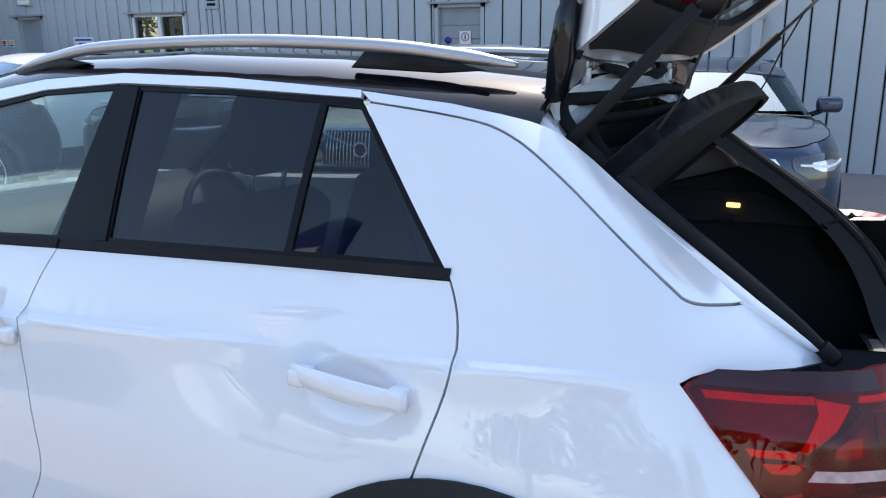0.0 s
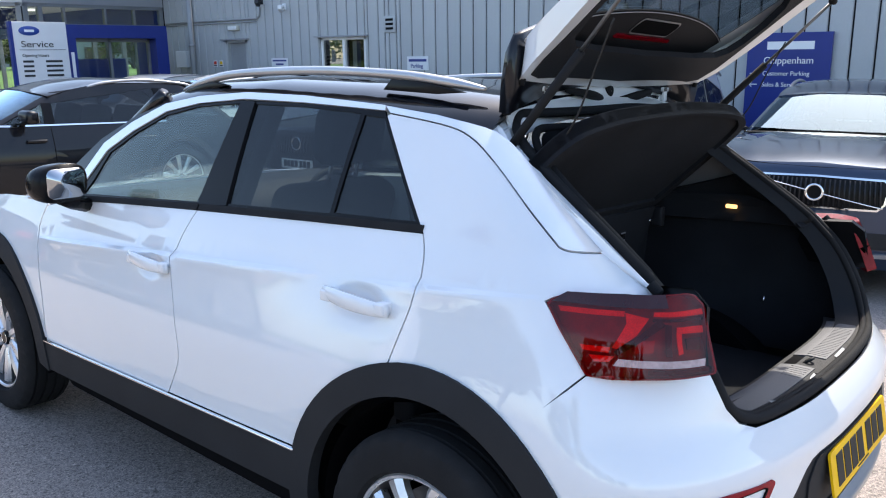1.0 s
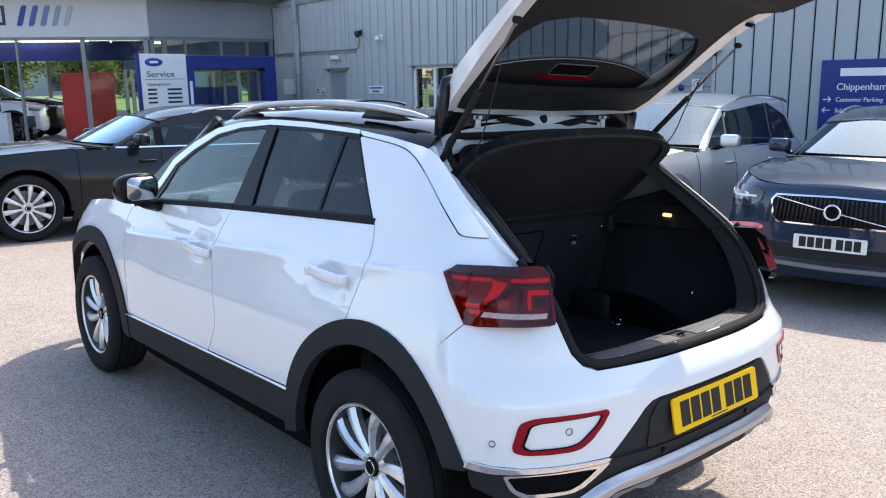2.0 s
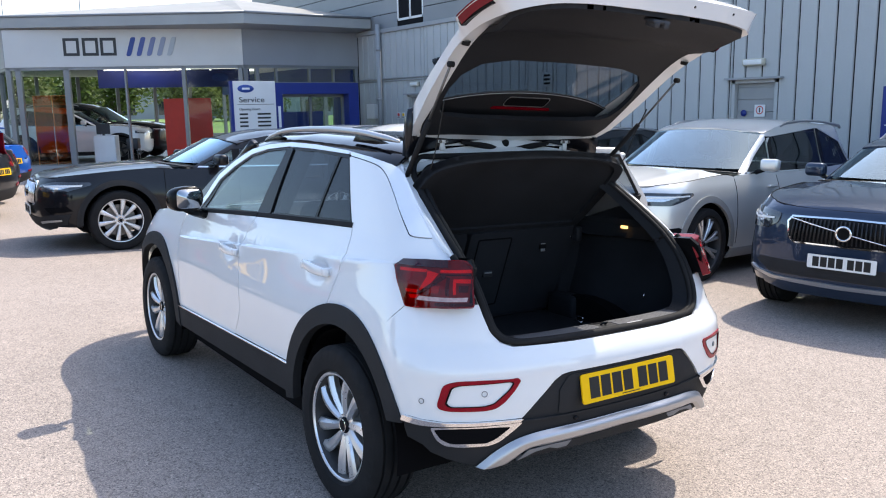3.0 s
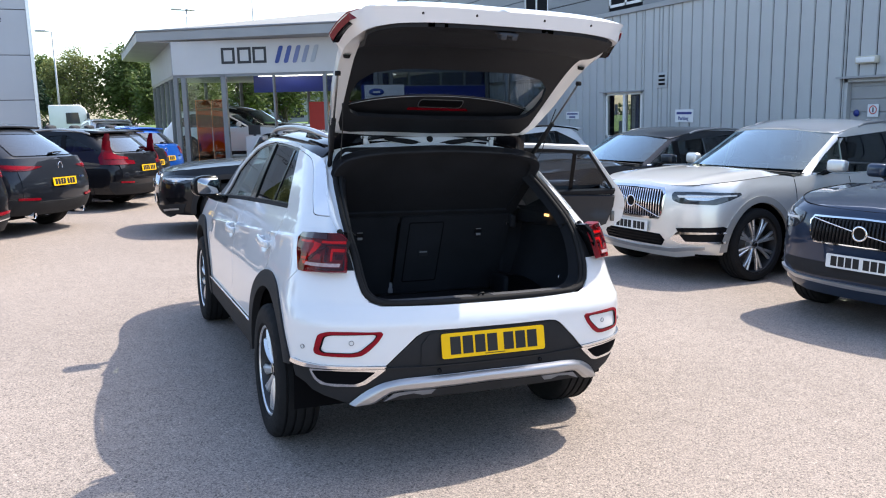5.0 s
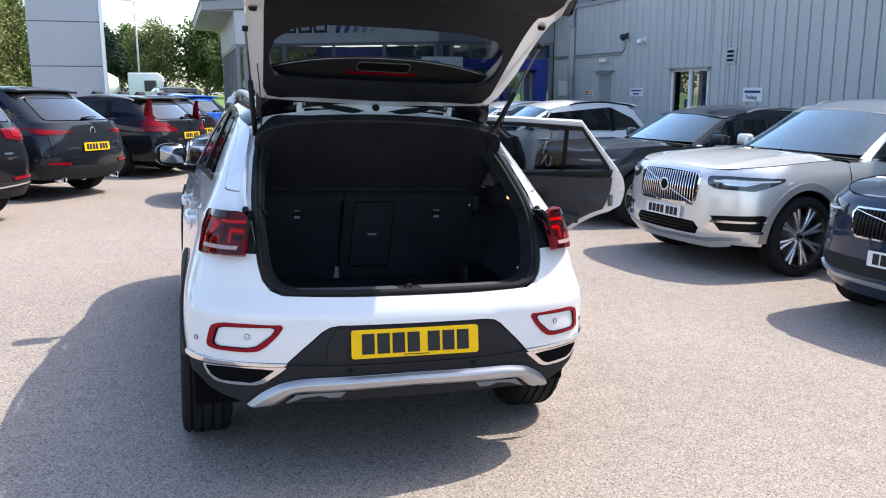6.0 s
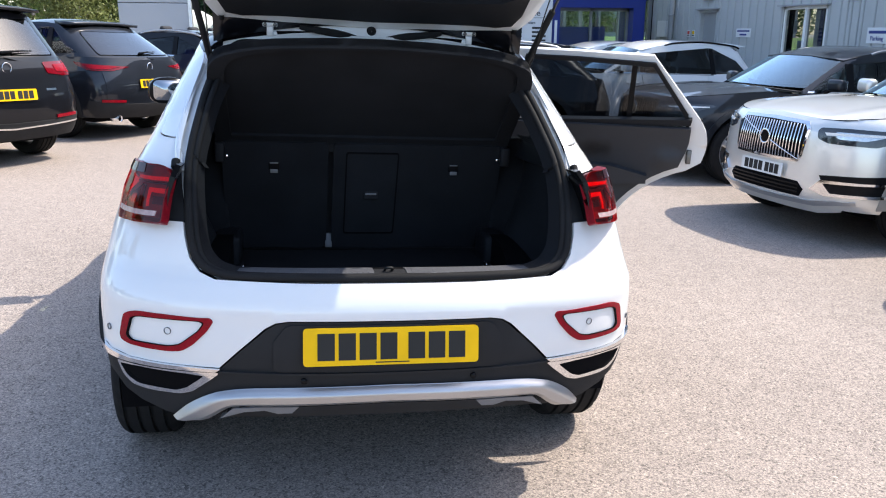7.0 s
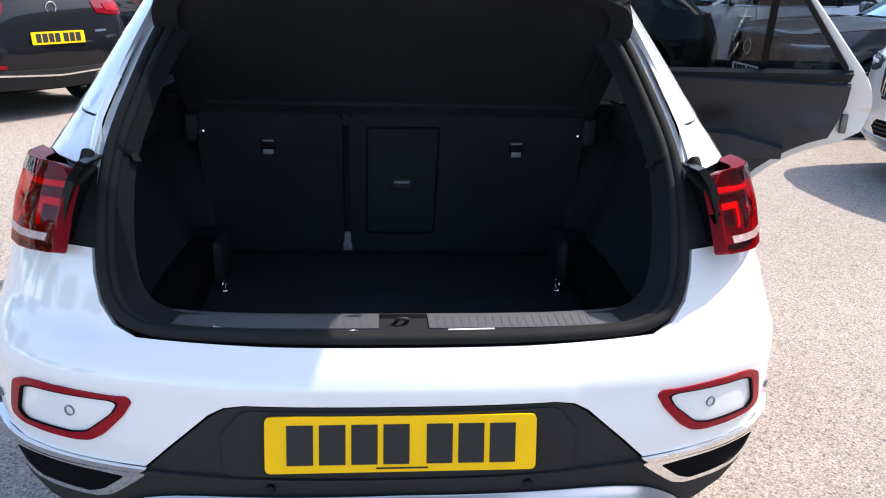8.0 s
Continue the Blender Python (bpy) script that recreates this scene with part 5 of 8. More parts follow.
for s in (-1, 1):
    on, out = SH.on_side(s), (s, 0, 0)
    part("front_wing", panel(WING, on, out, .07, lines=crease_lines()), WHITE, hero)
    part("quarter_panel", panel(QUARTER, on, out, .05, lines=crease_lines()), WHITE, hero)
    part("pillar_strip", panel(STRIP, on, out, .02, off=.002), BRIGHTSTRIP, hero, "satin silver strip on the rear pillar")
    part("roof_strip", panel(STRIP_FRONT, on, out, .05, off=.003), BRIGHTSTRIP, hero, "satin silver strip above the side windows")
    part("pillar_trim", panel(PILLAR_B, on, out, .05, off=.002), TRIM, hero, "gloss black centre pillar trim")
    part("quarter_window", panel(GLASS_Q, on, out, .06, thick=.004, off=-.006, back=True), PRIVACY, hero, "dark tinted quarter window")
    part("sill_cladding", panel([(2.86, .444), (1.23, .486), (1.25, .38), (1.24, .345), (2.88, .318), (2.87, .36)], on, out, .06, off=.006), CLAD, hero, "matt black sill cladding")
    # sheet below the sill, its shade put into a near-black colour
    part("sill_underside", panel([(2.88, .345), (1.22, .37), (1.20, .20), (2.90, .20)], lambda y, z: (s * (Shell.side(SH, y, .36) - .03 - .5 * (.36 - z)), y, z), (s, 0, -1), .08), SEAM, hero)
    part("chrome_strip", tube([(s * (SH.side(y, z) + .009), y, z) for y, z in [(2.845 - .0802 * i, .4435 + .0021 * i) for i in range(21)]], .006, 6), CHROME, hero, "thin chrome strip")
    part("arch_cladding", panel(ARCH_R, on, out, .03, thick=.04, off=.009), CLAD, hero, "matt black wheel arch cladding")
    part("arch_cladding", panel(ARCH_F, on, out, .03, thick=.04, off=.012), CLAD, hero, "matt black wheel arch cladding")
    # wheel wells, in the near-black that stands for shade
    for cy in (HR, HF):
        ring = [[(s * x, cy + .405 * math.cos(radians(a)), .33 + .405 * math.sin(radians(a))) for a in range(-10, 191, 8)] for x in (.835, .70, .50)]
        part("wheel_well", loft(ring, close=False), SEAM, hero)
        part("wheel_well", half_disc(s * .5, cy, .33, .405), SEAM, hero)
    # tail lamp wrapping round the corner: a clear red cover over a dark housing with its light bands
    def lamp_at(u, z):
        return (s * LAMP_W(z) * LAMP_XU(u), lamp_y(u, z), z)
    lamp = part("tail_lamp", panel(wrapped(LAMP), lamp_at, out, .015, thick=0), REDCOVER, hero, "dark red tail lamp with a clear lower band")
    part("lamp_rim", panel(inset(wrapped(LAMP), 1.004), lamp_at, out, .015, thick=.03, holes=[inset(wrapped(LAMP), .975)], off=-.001), REDHOUSE, lamp, "dark red rim of the lamp")
    part("lamp_housing", panel(inset(wrapped(LAMP), .995), lamp_at, out, .02, thick=0, off=-.022), REDHOUSE, lamp, "dark red inside of the lamp")
    part("lamp_cheek", panel([(.150, .934), (.172, 1.06), (.21, 1.088), (.36, 1.075), (.38, 1.0), (.34, .93)], lambda y, z: (s * (LAMP_W(z) * .803 - .003 - .02 * (y - .15)), y + .006, z), (-s, 0, 0), .05, thick=.015), TRIM, lamp, "black inner cheek of the lamp")
    for poly, mt, nm, lb, dip in (([(.467, 1.050), (.435, 1.075), (.308, 1.089), (.240, 1.092), (.228, 1.066), (.303, 1.063), (.45, 1.053)], SMOKE, "lamp_top", "smoked upper band", .002),
                                  ([(.455, 1.046), (.302, 1.058), (.300, 1.047), (.446, 1.036)], REDBRIGHT, "lamp_band", "bright red light band", -.012),
                                  ([(.301, 1.055), (.252, 1.047), (.267, 1.013), (.301, .980), (.314, .981), (.291, 1.034)], REDBRIGHT, "lamp_band", "bright red light band", -.014),
                                  ([(.385, .977), (.316, .982), (.318, .970), (.376, .967)], REDBRIGHT, "lamp_band", "bright red light band", -.012),
                                  ([(.360, .960), (.302, .965), (.316, .951), (.345, .948)], REDBRIGHT, "lamp_band", "bright red light band", -.012),
                                  ([(.236, 1.046), (.222, 1.034), (.249, 1.007), (.297, .967), (.307, .974), (.265, 1.010)], SMOKE, "lamp_bar", "smoked slanting bar", -.008),
                                  ([(.263, 1.001), (.233, 1.006), (.231, .978), (.268, .975)], REDMID, "lamp_cell", "red lamp cell", -.012),
                                  ([(.292, .962), (.158, .966), (.156, .952), (.300, .947)], LAMPCLEAR, "lamp_window", "clear indicator band", .0015)):
        part(nm, panel(wrapped(poly), lamp_at, out, .02, thick=.003, off=dip), mt, lamp, lb)
    for poly, mt, nm, lb, dip in (([(.004, 1.050), (.15, 1.050), (.15, 1.059), (.004, 1.062)], REDBRIGHT, "lamp_band", "bright red light band", -.006),
                                  ([(.004, 1.040), (.15, 1.040), (.15, 1.046), (.004, 1.046)], SMOKE, "lamp_bar", "smoked bar", -.008),
                                  ([(.012, 1.016), (.085, 1.018), (.085, 1.030), (.012, 1.030)], REDBRIGHT, "lamp_band", "bright red light band", -.012),
                                  ([(.072, 1.018), (.085, 1.018), (.080, .975), (.068, .978)], REDBRIGHT, "lamp_band", "bright red light band", -.013),
                                  ([(.020, 1.008), (.060, 1.008), (.056, .985), (.024, .985)], SMOKE, "lamp_cell", "dark lamp cell", -.014),
                                  ([(.100, 1.034), (.118, 1.036), (.112, .972), (.096, .972)], SMOKE, "lamp_bar", "smoked upright bar", -.010),
                                  ([(.004, .940), (.15, .934), (.15, .944), (.004, .950)], SMOKE, "lamp_bar", "smoked lower edge", -.010)):
        part(nm, panel(poly, lamp_at, (s * .3, -1, 0), .02, thick=.003, off=dip), mt, lamp, lb)
    # dark underlayer added as the shade behind the shut lines
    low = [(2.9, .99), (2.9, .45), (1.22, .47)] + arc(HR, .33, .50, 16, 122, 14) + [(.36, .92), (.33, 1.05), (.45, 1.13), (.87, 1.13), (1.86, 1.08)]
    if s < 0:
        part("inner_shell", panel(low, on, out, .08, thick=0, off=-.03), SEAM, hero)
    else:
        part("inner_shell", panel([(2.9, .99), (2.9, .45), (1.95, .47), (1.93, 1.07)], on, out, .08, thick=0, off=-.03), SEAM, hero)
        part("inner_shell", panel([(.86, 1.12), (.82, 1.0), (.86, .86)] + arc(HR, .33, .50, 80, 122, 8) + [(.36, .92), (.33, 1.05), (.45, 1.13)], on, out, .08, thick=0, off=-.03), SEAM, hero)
    # door mirror
    shell = []
    for i in range(9):
        t = i / 8
        k = (.35, .62, .78, .88, .95, .99, 1.0, 1.0, .97)[i]
        ring = []
        for j in range(24):
            c, d = math.cos(2 * math.pi * j / 24), math.sin(2 * math.pi * j / 24)
            q = (abs(c) ** 2.8 + abs(d) ** 2.8) ** (-1 / 2.8)
            ring.append((s * .012 * (1 - t) * 2 + .092 * k * c * q, .085 - .13 * t, .070 * k * d * q + .006 * c * -s))
        shell.append(ring)
    at = pose(s * .940, 2.475, 1.138, 0, 0, s * -10)
    mir = part("door_mirror", moved(loft(shell), at), TRIM, hero, "gloss black door mirror with a silver lower edge")
    part("mirror_glass", moved(prism(rounded([(-.074, -.052), (.074, -.052), (.074, .054), (-.074, .054)], .03, 6), -.052, -.046), at), MIRROR, mir)
    part("mirror_edge", moved(box(-.05, .06, -.01, .04, -.006, .006, .005), at @ pose(s * .02, .04, -.052)), SATIN, mir)
    part("mirror_arm", tube([(s * .80, 2.56, 1.035), (s * .87, 2.53, 1.055), (s * .93, 2.50, 1.075)], [.03, .028, .02]), TRIM, mir)
    # roof rail
    rail = spline([(s * .525, .86, 1.498), (s * .548, .98, 1.516), (s * .56, 1.15, 1.533), (s * .565, 1.5, 1.543), (s * .56, 1.9, 1.530), (s * .55, 2.1, 1.503), (s * .54, 2.26, 1.470)], 5)
    bm = bmesh.new()
    rings = []
    for i, p in enumerate(rail):
        t = i / (len(rail) - 1)
        w = .017 * min(1, .35 + 5 * t, .35 + 5 * (1 - t))
        hgt = .014 * min(1, .4 + 5 * t, .4 + 5 * (1 - t))
        rings.append([(p[0] + w * math.cos(a), p[1], p[2] + hgt * math.sin(a)) for a in [2 * math.pi * k / 10 for k in range(10)]])
    bm.free()
    rl = part("roof_rail", loft(rings), SATIN, hero, "satin silver roof rail")
    for foot in ([(.90, 1.488), (1.00, 1.482), (1.20, 1.490), (1.16, 1.528), (1.02, 1.512)], [(1.95, 1.492), (2.12, 1.462), (2.24, 1.452), (2.20, 1.476), (2.05, 1.505)]):
        part("rail_foot", prism(foot, s * .556 - .010, s * .556 + .010, "yz", .004), TRIM, rl)

# closed doors: front pair and the left rear one, and the open one on its hinge
def door_parts(door, s, poly, window, glass_mat, lip, inner=False, name="door"):
    on, out = SH.on_side(s), (s, 0, 0)
    part("door_skin", panel(poly, on, out, .055, lines=crease_lines()), WHITE, door)
    part("window", panel(window, on, out, .06, thick=.004, off=-.006, back=True), glass_mat, door, "dark tinted side window" if glass_mat is PRIVACY else "clear side window")
    part("belt_strip", panel(lip, on, out, .08, thick=.012, off=.004), RUBBER, door)
    if inner:
        fn = lambda y, z: (s * (SH.side(y, z) - .075 - .02 * max(0, min(1, (.95 - z) * 3))), y, z)
        low = [(1.845, 1.095), (1.88, .96), (1.87, .88), (1.83, .76), (1.81, .63), (1.86, .50), (1.36, .515)] + arc(HR, .33, .62, 20, 70, 8) + [(.945, .99), (.935, 1.04), (.935, 1.11)]
        part("door_card", panel(low, fn, (-s, 0, 0), .06, thick=.02), DOORCARD, door, "dark grained plastic door card")
        part("armrest", panel([(1.75, .90), (1.30, .90), (1.12, .86), (1.12, .82), (1.35, .80), (1.75, .82)], lambda y, z: (s * (SH.side(y, z) - .12), y, z), (-s, 0, 0), .05, thick=.045), DOORCARD, door)
        shut = lambda y, z: (s * (SH.side(y, z) - .022), y, z)
        rim_out = SEAM_B[:-1] + [(1.907, .474), (1.5, .484), (1.33, .488)] + arc(HR, .33, .585, 16, 73, 10) + SEAM_R[:-6][::-1] + [(.905, 1.165), (1.128, 1.425), (1.146, 1.446), (1.5, 1.452), (1.735, 1.452), (1.80, 1.452)]
        rim_in = [(1.835, 1.09), (1.86, .96), (1.85, .88), (1.81, .77), (1.79, .64), (1.84, .51), (1.37, .520)] + arc(HR, .33, .615, 21, 69, 8) + [(.958, .98), (.945, 1.04), (.945, 1.12), (.955, 1.175), (1.135, 1.412), (1.5, 1.424), (1.745, 1.424)]
        part("door_frame", panel(rim_out, shut, (-s, 0, 0), .05, thick=.02, holes=[rim_in]), WHITE, door, "white inner door frame")
        part("door_seal", panel(inset(rim_in, 1.0) , lambda y, z: (s * (SH.side(y, z) - .045), y, z), (-s, 0, 0), .05, thick=.012, holes=[inset(rim_in, .965)]), RUBBER, door)
        part("door_edge_seal", panel(inset(rim_out, 1.0), lambda y, z: (s * (SH.side(y, z) - .012), y, z), (-s, 0, 0), .05, thick=.012, holes=[inset(rim_out, .982)]), RUBBER, door)
        part("sill_trim", panel([(1.855, 1.105), (1.86, 1.075), (.94, 1.125), (.935, 1.155)], lambda y, z: (s * (SH.side(y, z) - .06), y, z), (-s, 0, 0), .06, thick=.03), PLASTIC, door)
        part("latch", moved(box(-.02, .02, -.012, .012, -.035, .035, .004), pose(s * .79, .925, .965)), STEEL, door)
        part("quarter_window", panel(GLASS_Q, on, out, .06, thick=.004, off=-.006, back=True), PRIVACY, door)
        part("window_bar", panel([(1.246, 1.145), (1.241, 1.43), (1.216, 1.425), (1.221, 1.148)], on, (s, 0, 0), .05, thick=.02, back=True), TRIM, door)
    return door


def handle(door, s, y, z):
    """A pull handle with a shallow dish behind it."""
    x = Shell.side(SH, y, z) + .002
    rings = []
    for i in range(11):
        t = i / 10
        yy = y + .115 - .235 * t
        proud = .010 + .026 * math.sin(math.pi * min(1, max(0, t * .9 + .08))) ** .6
        hh = .017 + .006 * math.sin(math.pi * t)
        zz = z + .004 - .012 * t + .012
        xx = Shell.side(SH, yy, zz) + .004
        rings.append([(s * (xx + proud + .010 * math.cos(a)), yy, zz + hh * math.sin(a)) for a in [2 * math.pi * k / 10 for k in range(10)]])
    h = part("door_handle", loft(rings), WHITE, door, "white pull handle")
    for yy in (y + .10, y - .10):
        part("handle_foot", moved(box(-.022, .022, -.018, .018, -.016, .016, .006), pose(s * (x + .012), yy, z + .008)), WHITE, h)


def lip(y0, y1):
    f = table(sorted(BELT))
    return [(y0, f(y0) + .002), (y1, f(y1) + .002), (y1, f(y1) + .021), (y0, f(y0) + .021)]


for s in (-1, 1):
    d = new("front_door")
    d.parent = hero
    door_parts(d, s, FRONT_DOOR, GLASS_F, WINDOW, lip(2.70, 1.862))
    handle(d, s, 2.03, .893)
    part("window_surround", panel([(2.70, 1.05), (2.575, 1.235), (2.41, 1.325), (2.245, 1.394), (2.05, 1.430), (1.810, 1.448), (1.868, 1.105)], SH.on_side(s), (s, 0, 0), .06, thick=.008, holes=[inset(GLASS_F, .985)], off=-.002), TRIM, d)
    if s < 0:
        d = new("rear_door")
        d.parent = hero
    else:
        d = new("rear_door")
        d.parent = hero
        tagged(d, "white rear door standing open with a dark inner panel")
        hinge = Vector((.80, 1.88, 0))
        d.matrix_basis = Matrix.Translation(hinge) @ pose(0, 0, 0, 0, 0, DOOR_OPEN) @ Matrix.Translation(-hinge)
    door_parts(d, s, REAR_DOOR_OPEN if s > 0 else REAR_DOOR, GLASS_R, PRIVACY, lip(1.852, .884), inner=s > 0)
    handle(d, s, 1.03, .945)
    part("window_surround", panel([(1.717, 1.112), (1.740, 1.444), (1.48, 1.443), (1.146, 1.434), (.893, 1.152)], SH.on_side(s), (s, 0, 0), .06, thick=.008, holes=[inset(GLASS_R, .996), inset(GLASS_Q, .985)], off=-.002), TRIM, d)

# roof, windscreen, bonnet and nose
ROOF_EDGE, ROOF_TOP = table([(.78, 1.395), (.808, 1.402), (.95, 1.43), (1.146, 1.450), (1.8, 1.472), (2.06, 1.455), (2.26, 1.42), (2.40, 1.37)]), table([(.78, 1.486), (1.0, 1.508), (1.3, 1.527), (1.7, 1.535), (2.1, 1.522), (2.40, 1.482)])


def roof_at(u, y):
    ze, zc = ROOF_EDGE(y), ROOF_TOP(y)
    xe = min(SH.side(y, ze), .64)
    return (u * xe, y, ze + (zc - ze) * (1 - abs(u) ** 9) * (.80 + .20 * (1 - u * u)))


part("roof", panel([(-1, .79), (1, .79), (1, 2.36), (-1, 2.36)], roof_at, (0, 0, 1), .06, thick=.02), ROOFBLACK, hero, "gloss black roof")
part("headlining", panel([(-.9, .86), (.9, .86), (.9, 2.3), (-.9, 2.3)], lambda u, y: tuple(Vector(roof_at(u, y)) - Vector((0, 0, .035))), (0, 0, -1), .1, thick=0), CREAM, hero, "pale cloth headlining")
SCREEN = lambda u, t: (u * (.57 + .12 * t), 2.37 + .66 * t - .10 * u * u * (.4 + .6 * t), 1.475 - .43 * t - .02 * u * u)
part("windscreen", panel([(-1, 0), (1, 0), (1, 1), (-1, 1)], SCREEN, (0, 1, 1), .08, thick=.005), WINDOW, hero)
part("bonnet", panel([(-1, 0), (1, 0), (1, 1), (-1, 1)], lambda u, t: (u * (.78 - .12 * t * t), 2.98 + 1.08 * t - .12 * u * u * t, 1.045 - .10 * t - .08 * t ** 3 - .035 * abs(u) ** 4), (0, 0, 1), .08), WHITE, hero)
part("front_bumper", panel([(-.78, .3), (.78, .3), (.80, .55), (.72, .86), (-.72, .86), (-.80, .55)], SH.on_front(), (0, 1, 0), .08), WHITE, hero)
for s in (-1, 1):
    part("front_pillar", panel([(2.61, 1.255), (2.77, 1.05), (2.95, 1.035), (2.64, 1.275), (2.44, 1.372), (2.27, 1.425), (2.45, 1.35)], SH.on_side(s), (s, 0, 0), .05, off=-.002), ROOFBLACK, hero)
    part("screen_rail", tube([SCREEN(s * 1.02, t / 10) for t in range(11)], .026, 8), ROOFBLACK, hero)

# rear bumper
def facing(a, z):
    """A frame on the bumper whose own -x looks straight out of it."""
    h = .004
    p = Vector(RR(a, z))
    n = (Vector(RR(a + h, z)) - Vector(RR(a - h, z))).cross(Vector(RR(a, z + h)) - Vector(RR(a, z - h))).normalized()
    n = n if n.y < 0 else -n
    x = -n
    y = Vector((0, 0, 1)).cross(x).normalized()
    m = Matrix((x, y, x.cross(y))).transposed().to_4x4()
    m.translation = p
    return m


ARC_B = [(sy(a, b), b) for a, b in arc(HR, .33, .507, 123, 160, 8)]
white_half = [(0, .674), (.30, .674), (.338, .668), (.368, .651), (.45, .575), (.50, .524), (.62, .525), (.74, .526), (.80, .532), (.866, .538)] + ARC_B[::-1] + [(sy(.505, .752), .752), (sy(.43, .835), .835), (sy(.354, .914), .914), (.76, .922), (.70, .926), (.655, .927), (.603, .928), (.598, .886), (.584, .832), (.556, .796), (.51, .778), (.25, .774)]
part("rear_bumper", panel(both(white_half), RR, (0, -1, 0), .045), WHITE, hero, "white rear bumper cover")
dark_half = [(0, .669), (.30, .669), (.335, .663), (.364, .646), (.447, .57), (.497, .518), (.62, .521), (.74, .522), (.80, .528), (.868, .525)] + [(sy(a, b), b) for a, b in arc(HR, .33, .507, 162, 166, 2)] + [(.790, .430), (.765, .402), (.725, .375), (.67, .348), (.615, .334), (.55, .338), (.45, .35), (.2, .355)]
part("lower_bumper", panel(both(dark_half), RR, (0, -1, 0), .05, off=-.004), CLAD, hero, "matt black lower bumper")
# near-black sheet as the shade under the rear bumper
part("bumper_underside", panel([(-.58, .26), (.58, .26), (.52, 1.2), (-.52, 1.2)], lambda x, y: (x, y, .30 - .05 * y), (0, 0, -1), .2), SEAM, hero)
# recessed shelf for the plate
part("plate_recess", panel(both([(0, .662), (.29, .662), (.31, .655), (.345, .61), (.345, .525), (.33, .515), (0, .512)]), lambda x, z: (x, RR(x, z)[1] + .0, z), (0, -1, 0), .05, thick=.004, off=.001), CLAD, hero)
part("bumper_step", panel(both([(0, .512), (.33, .512), (.50, .515), (.50, .508), (0, .503)]), RR, (0, -1, 0), .06, thick=.008, off=.006), CLAD, hero)
number_plate(hero, pose(0, -.012, .601, -12), True, 72)
DIFF_TOP, DIFF_LOW = table(smooth_table([(0, .468), (.32, .463), (.42, .459), (.48, .450), (.53, .434), (.595, .393), (.645, .340)])), table(smooth_table([(0, .412), (.32, .405), (.45, .402), (.485, .390), (.546, .345), (.60, .338)]))


def skid(u, t):
    """The trim stands out from the bumper with a rounded shoulder along its upper edge."""
    a = min(abs(u), 1)
    xt, xl = .645 * a, .60 * a
    x = xt + (xl - xt) * t
    z = DIFF_TOP(xt) + (DIFF_LOW(xl) - DIFF_TOP(xt)) * t
    p = RR(x, z)
    return (math.copysign(x, u), p[1] - .004 - .026 * math.sin(min(1, max(0, t) / .45) * math.pi / 2) + .012 * max(0, t - .8) / .2, z)


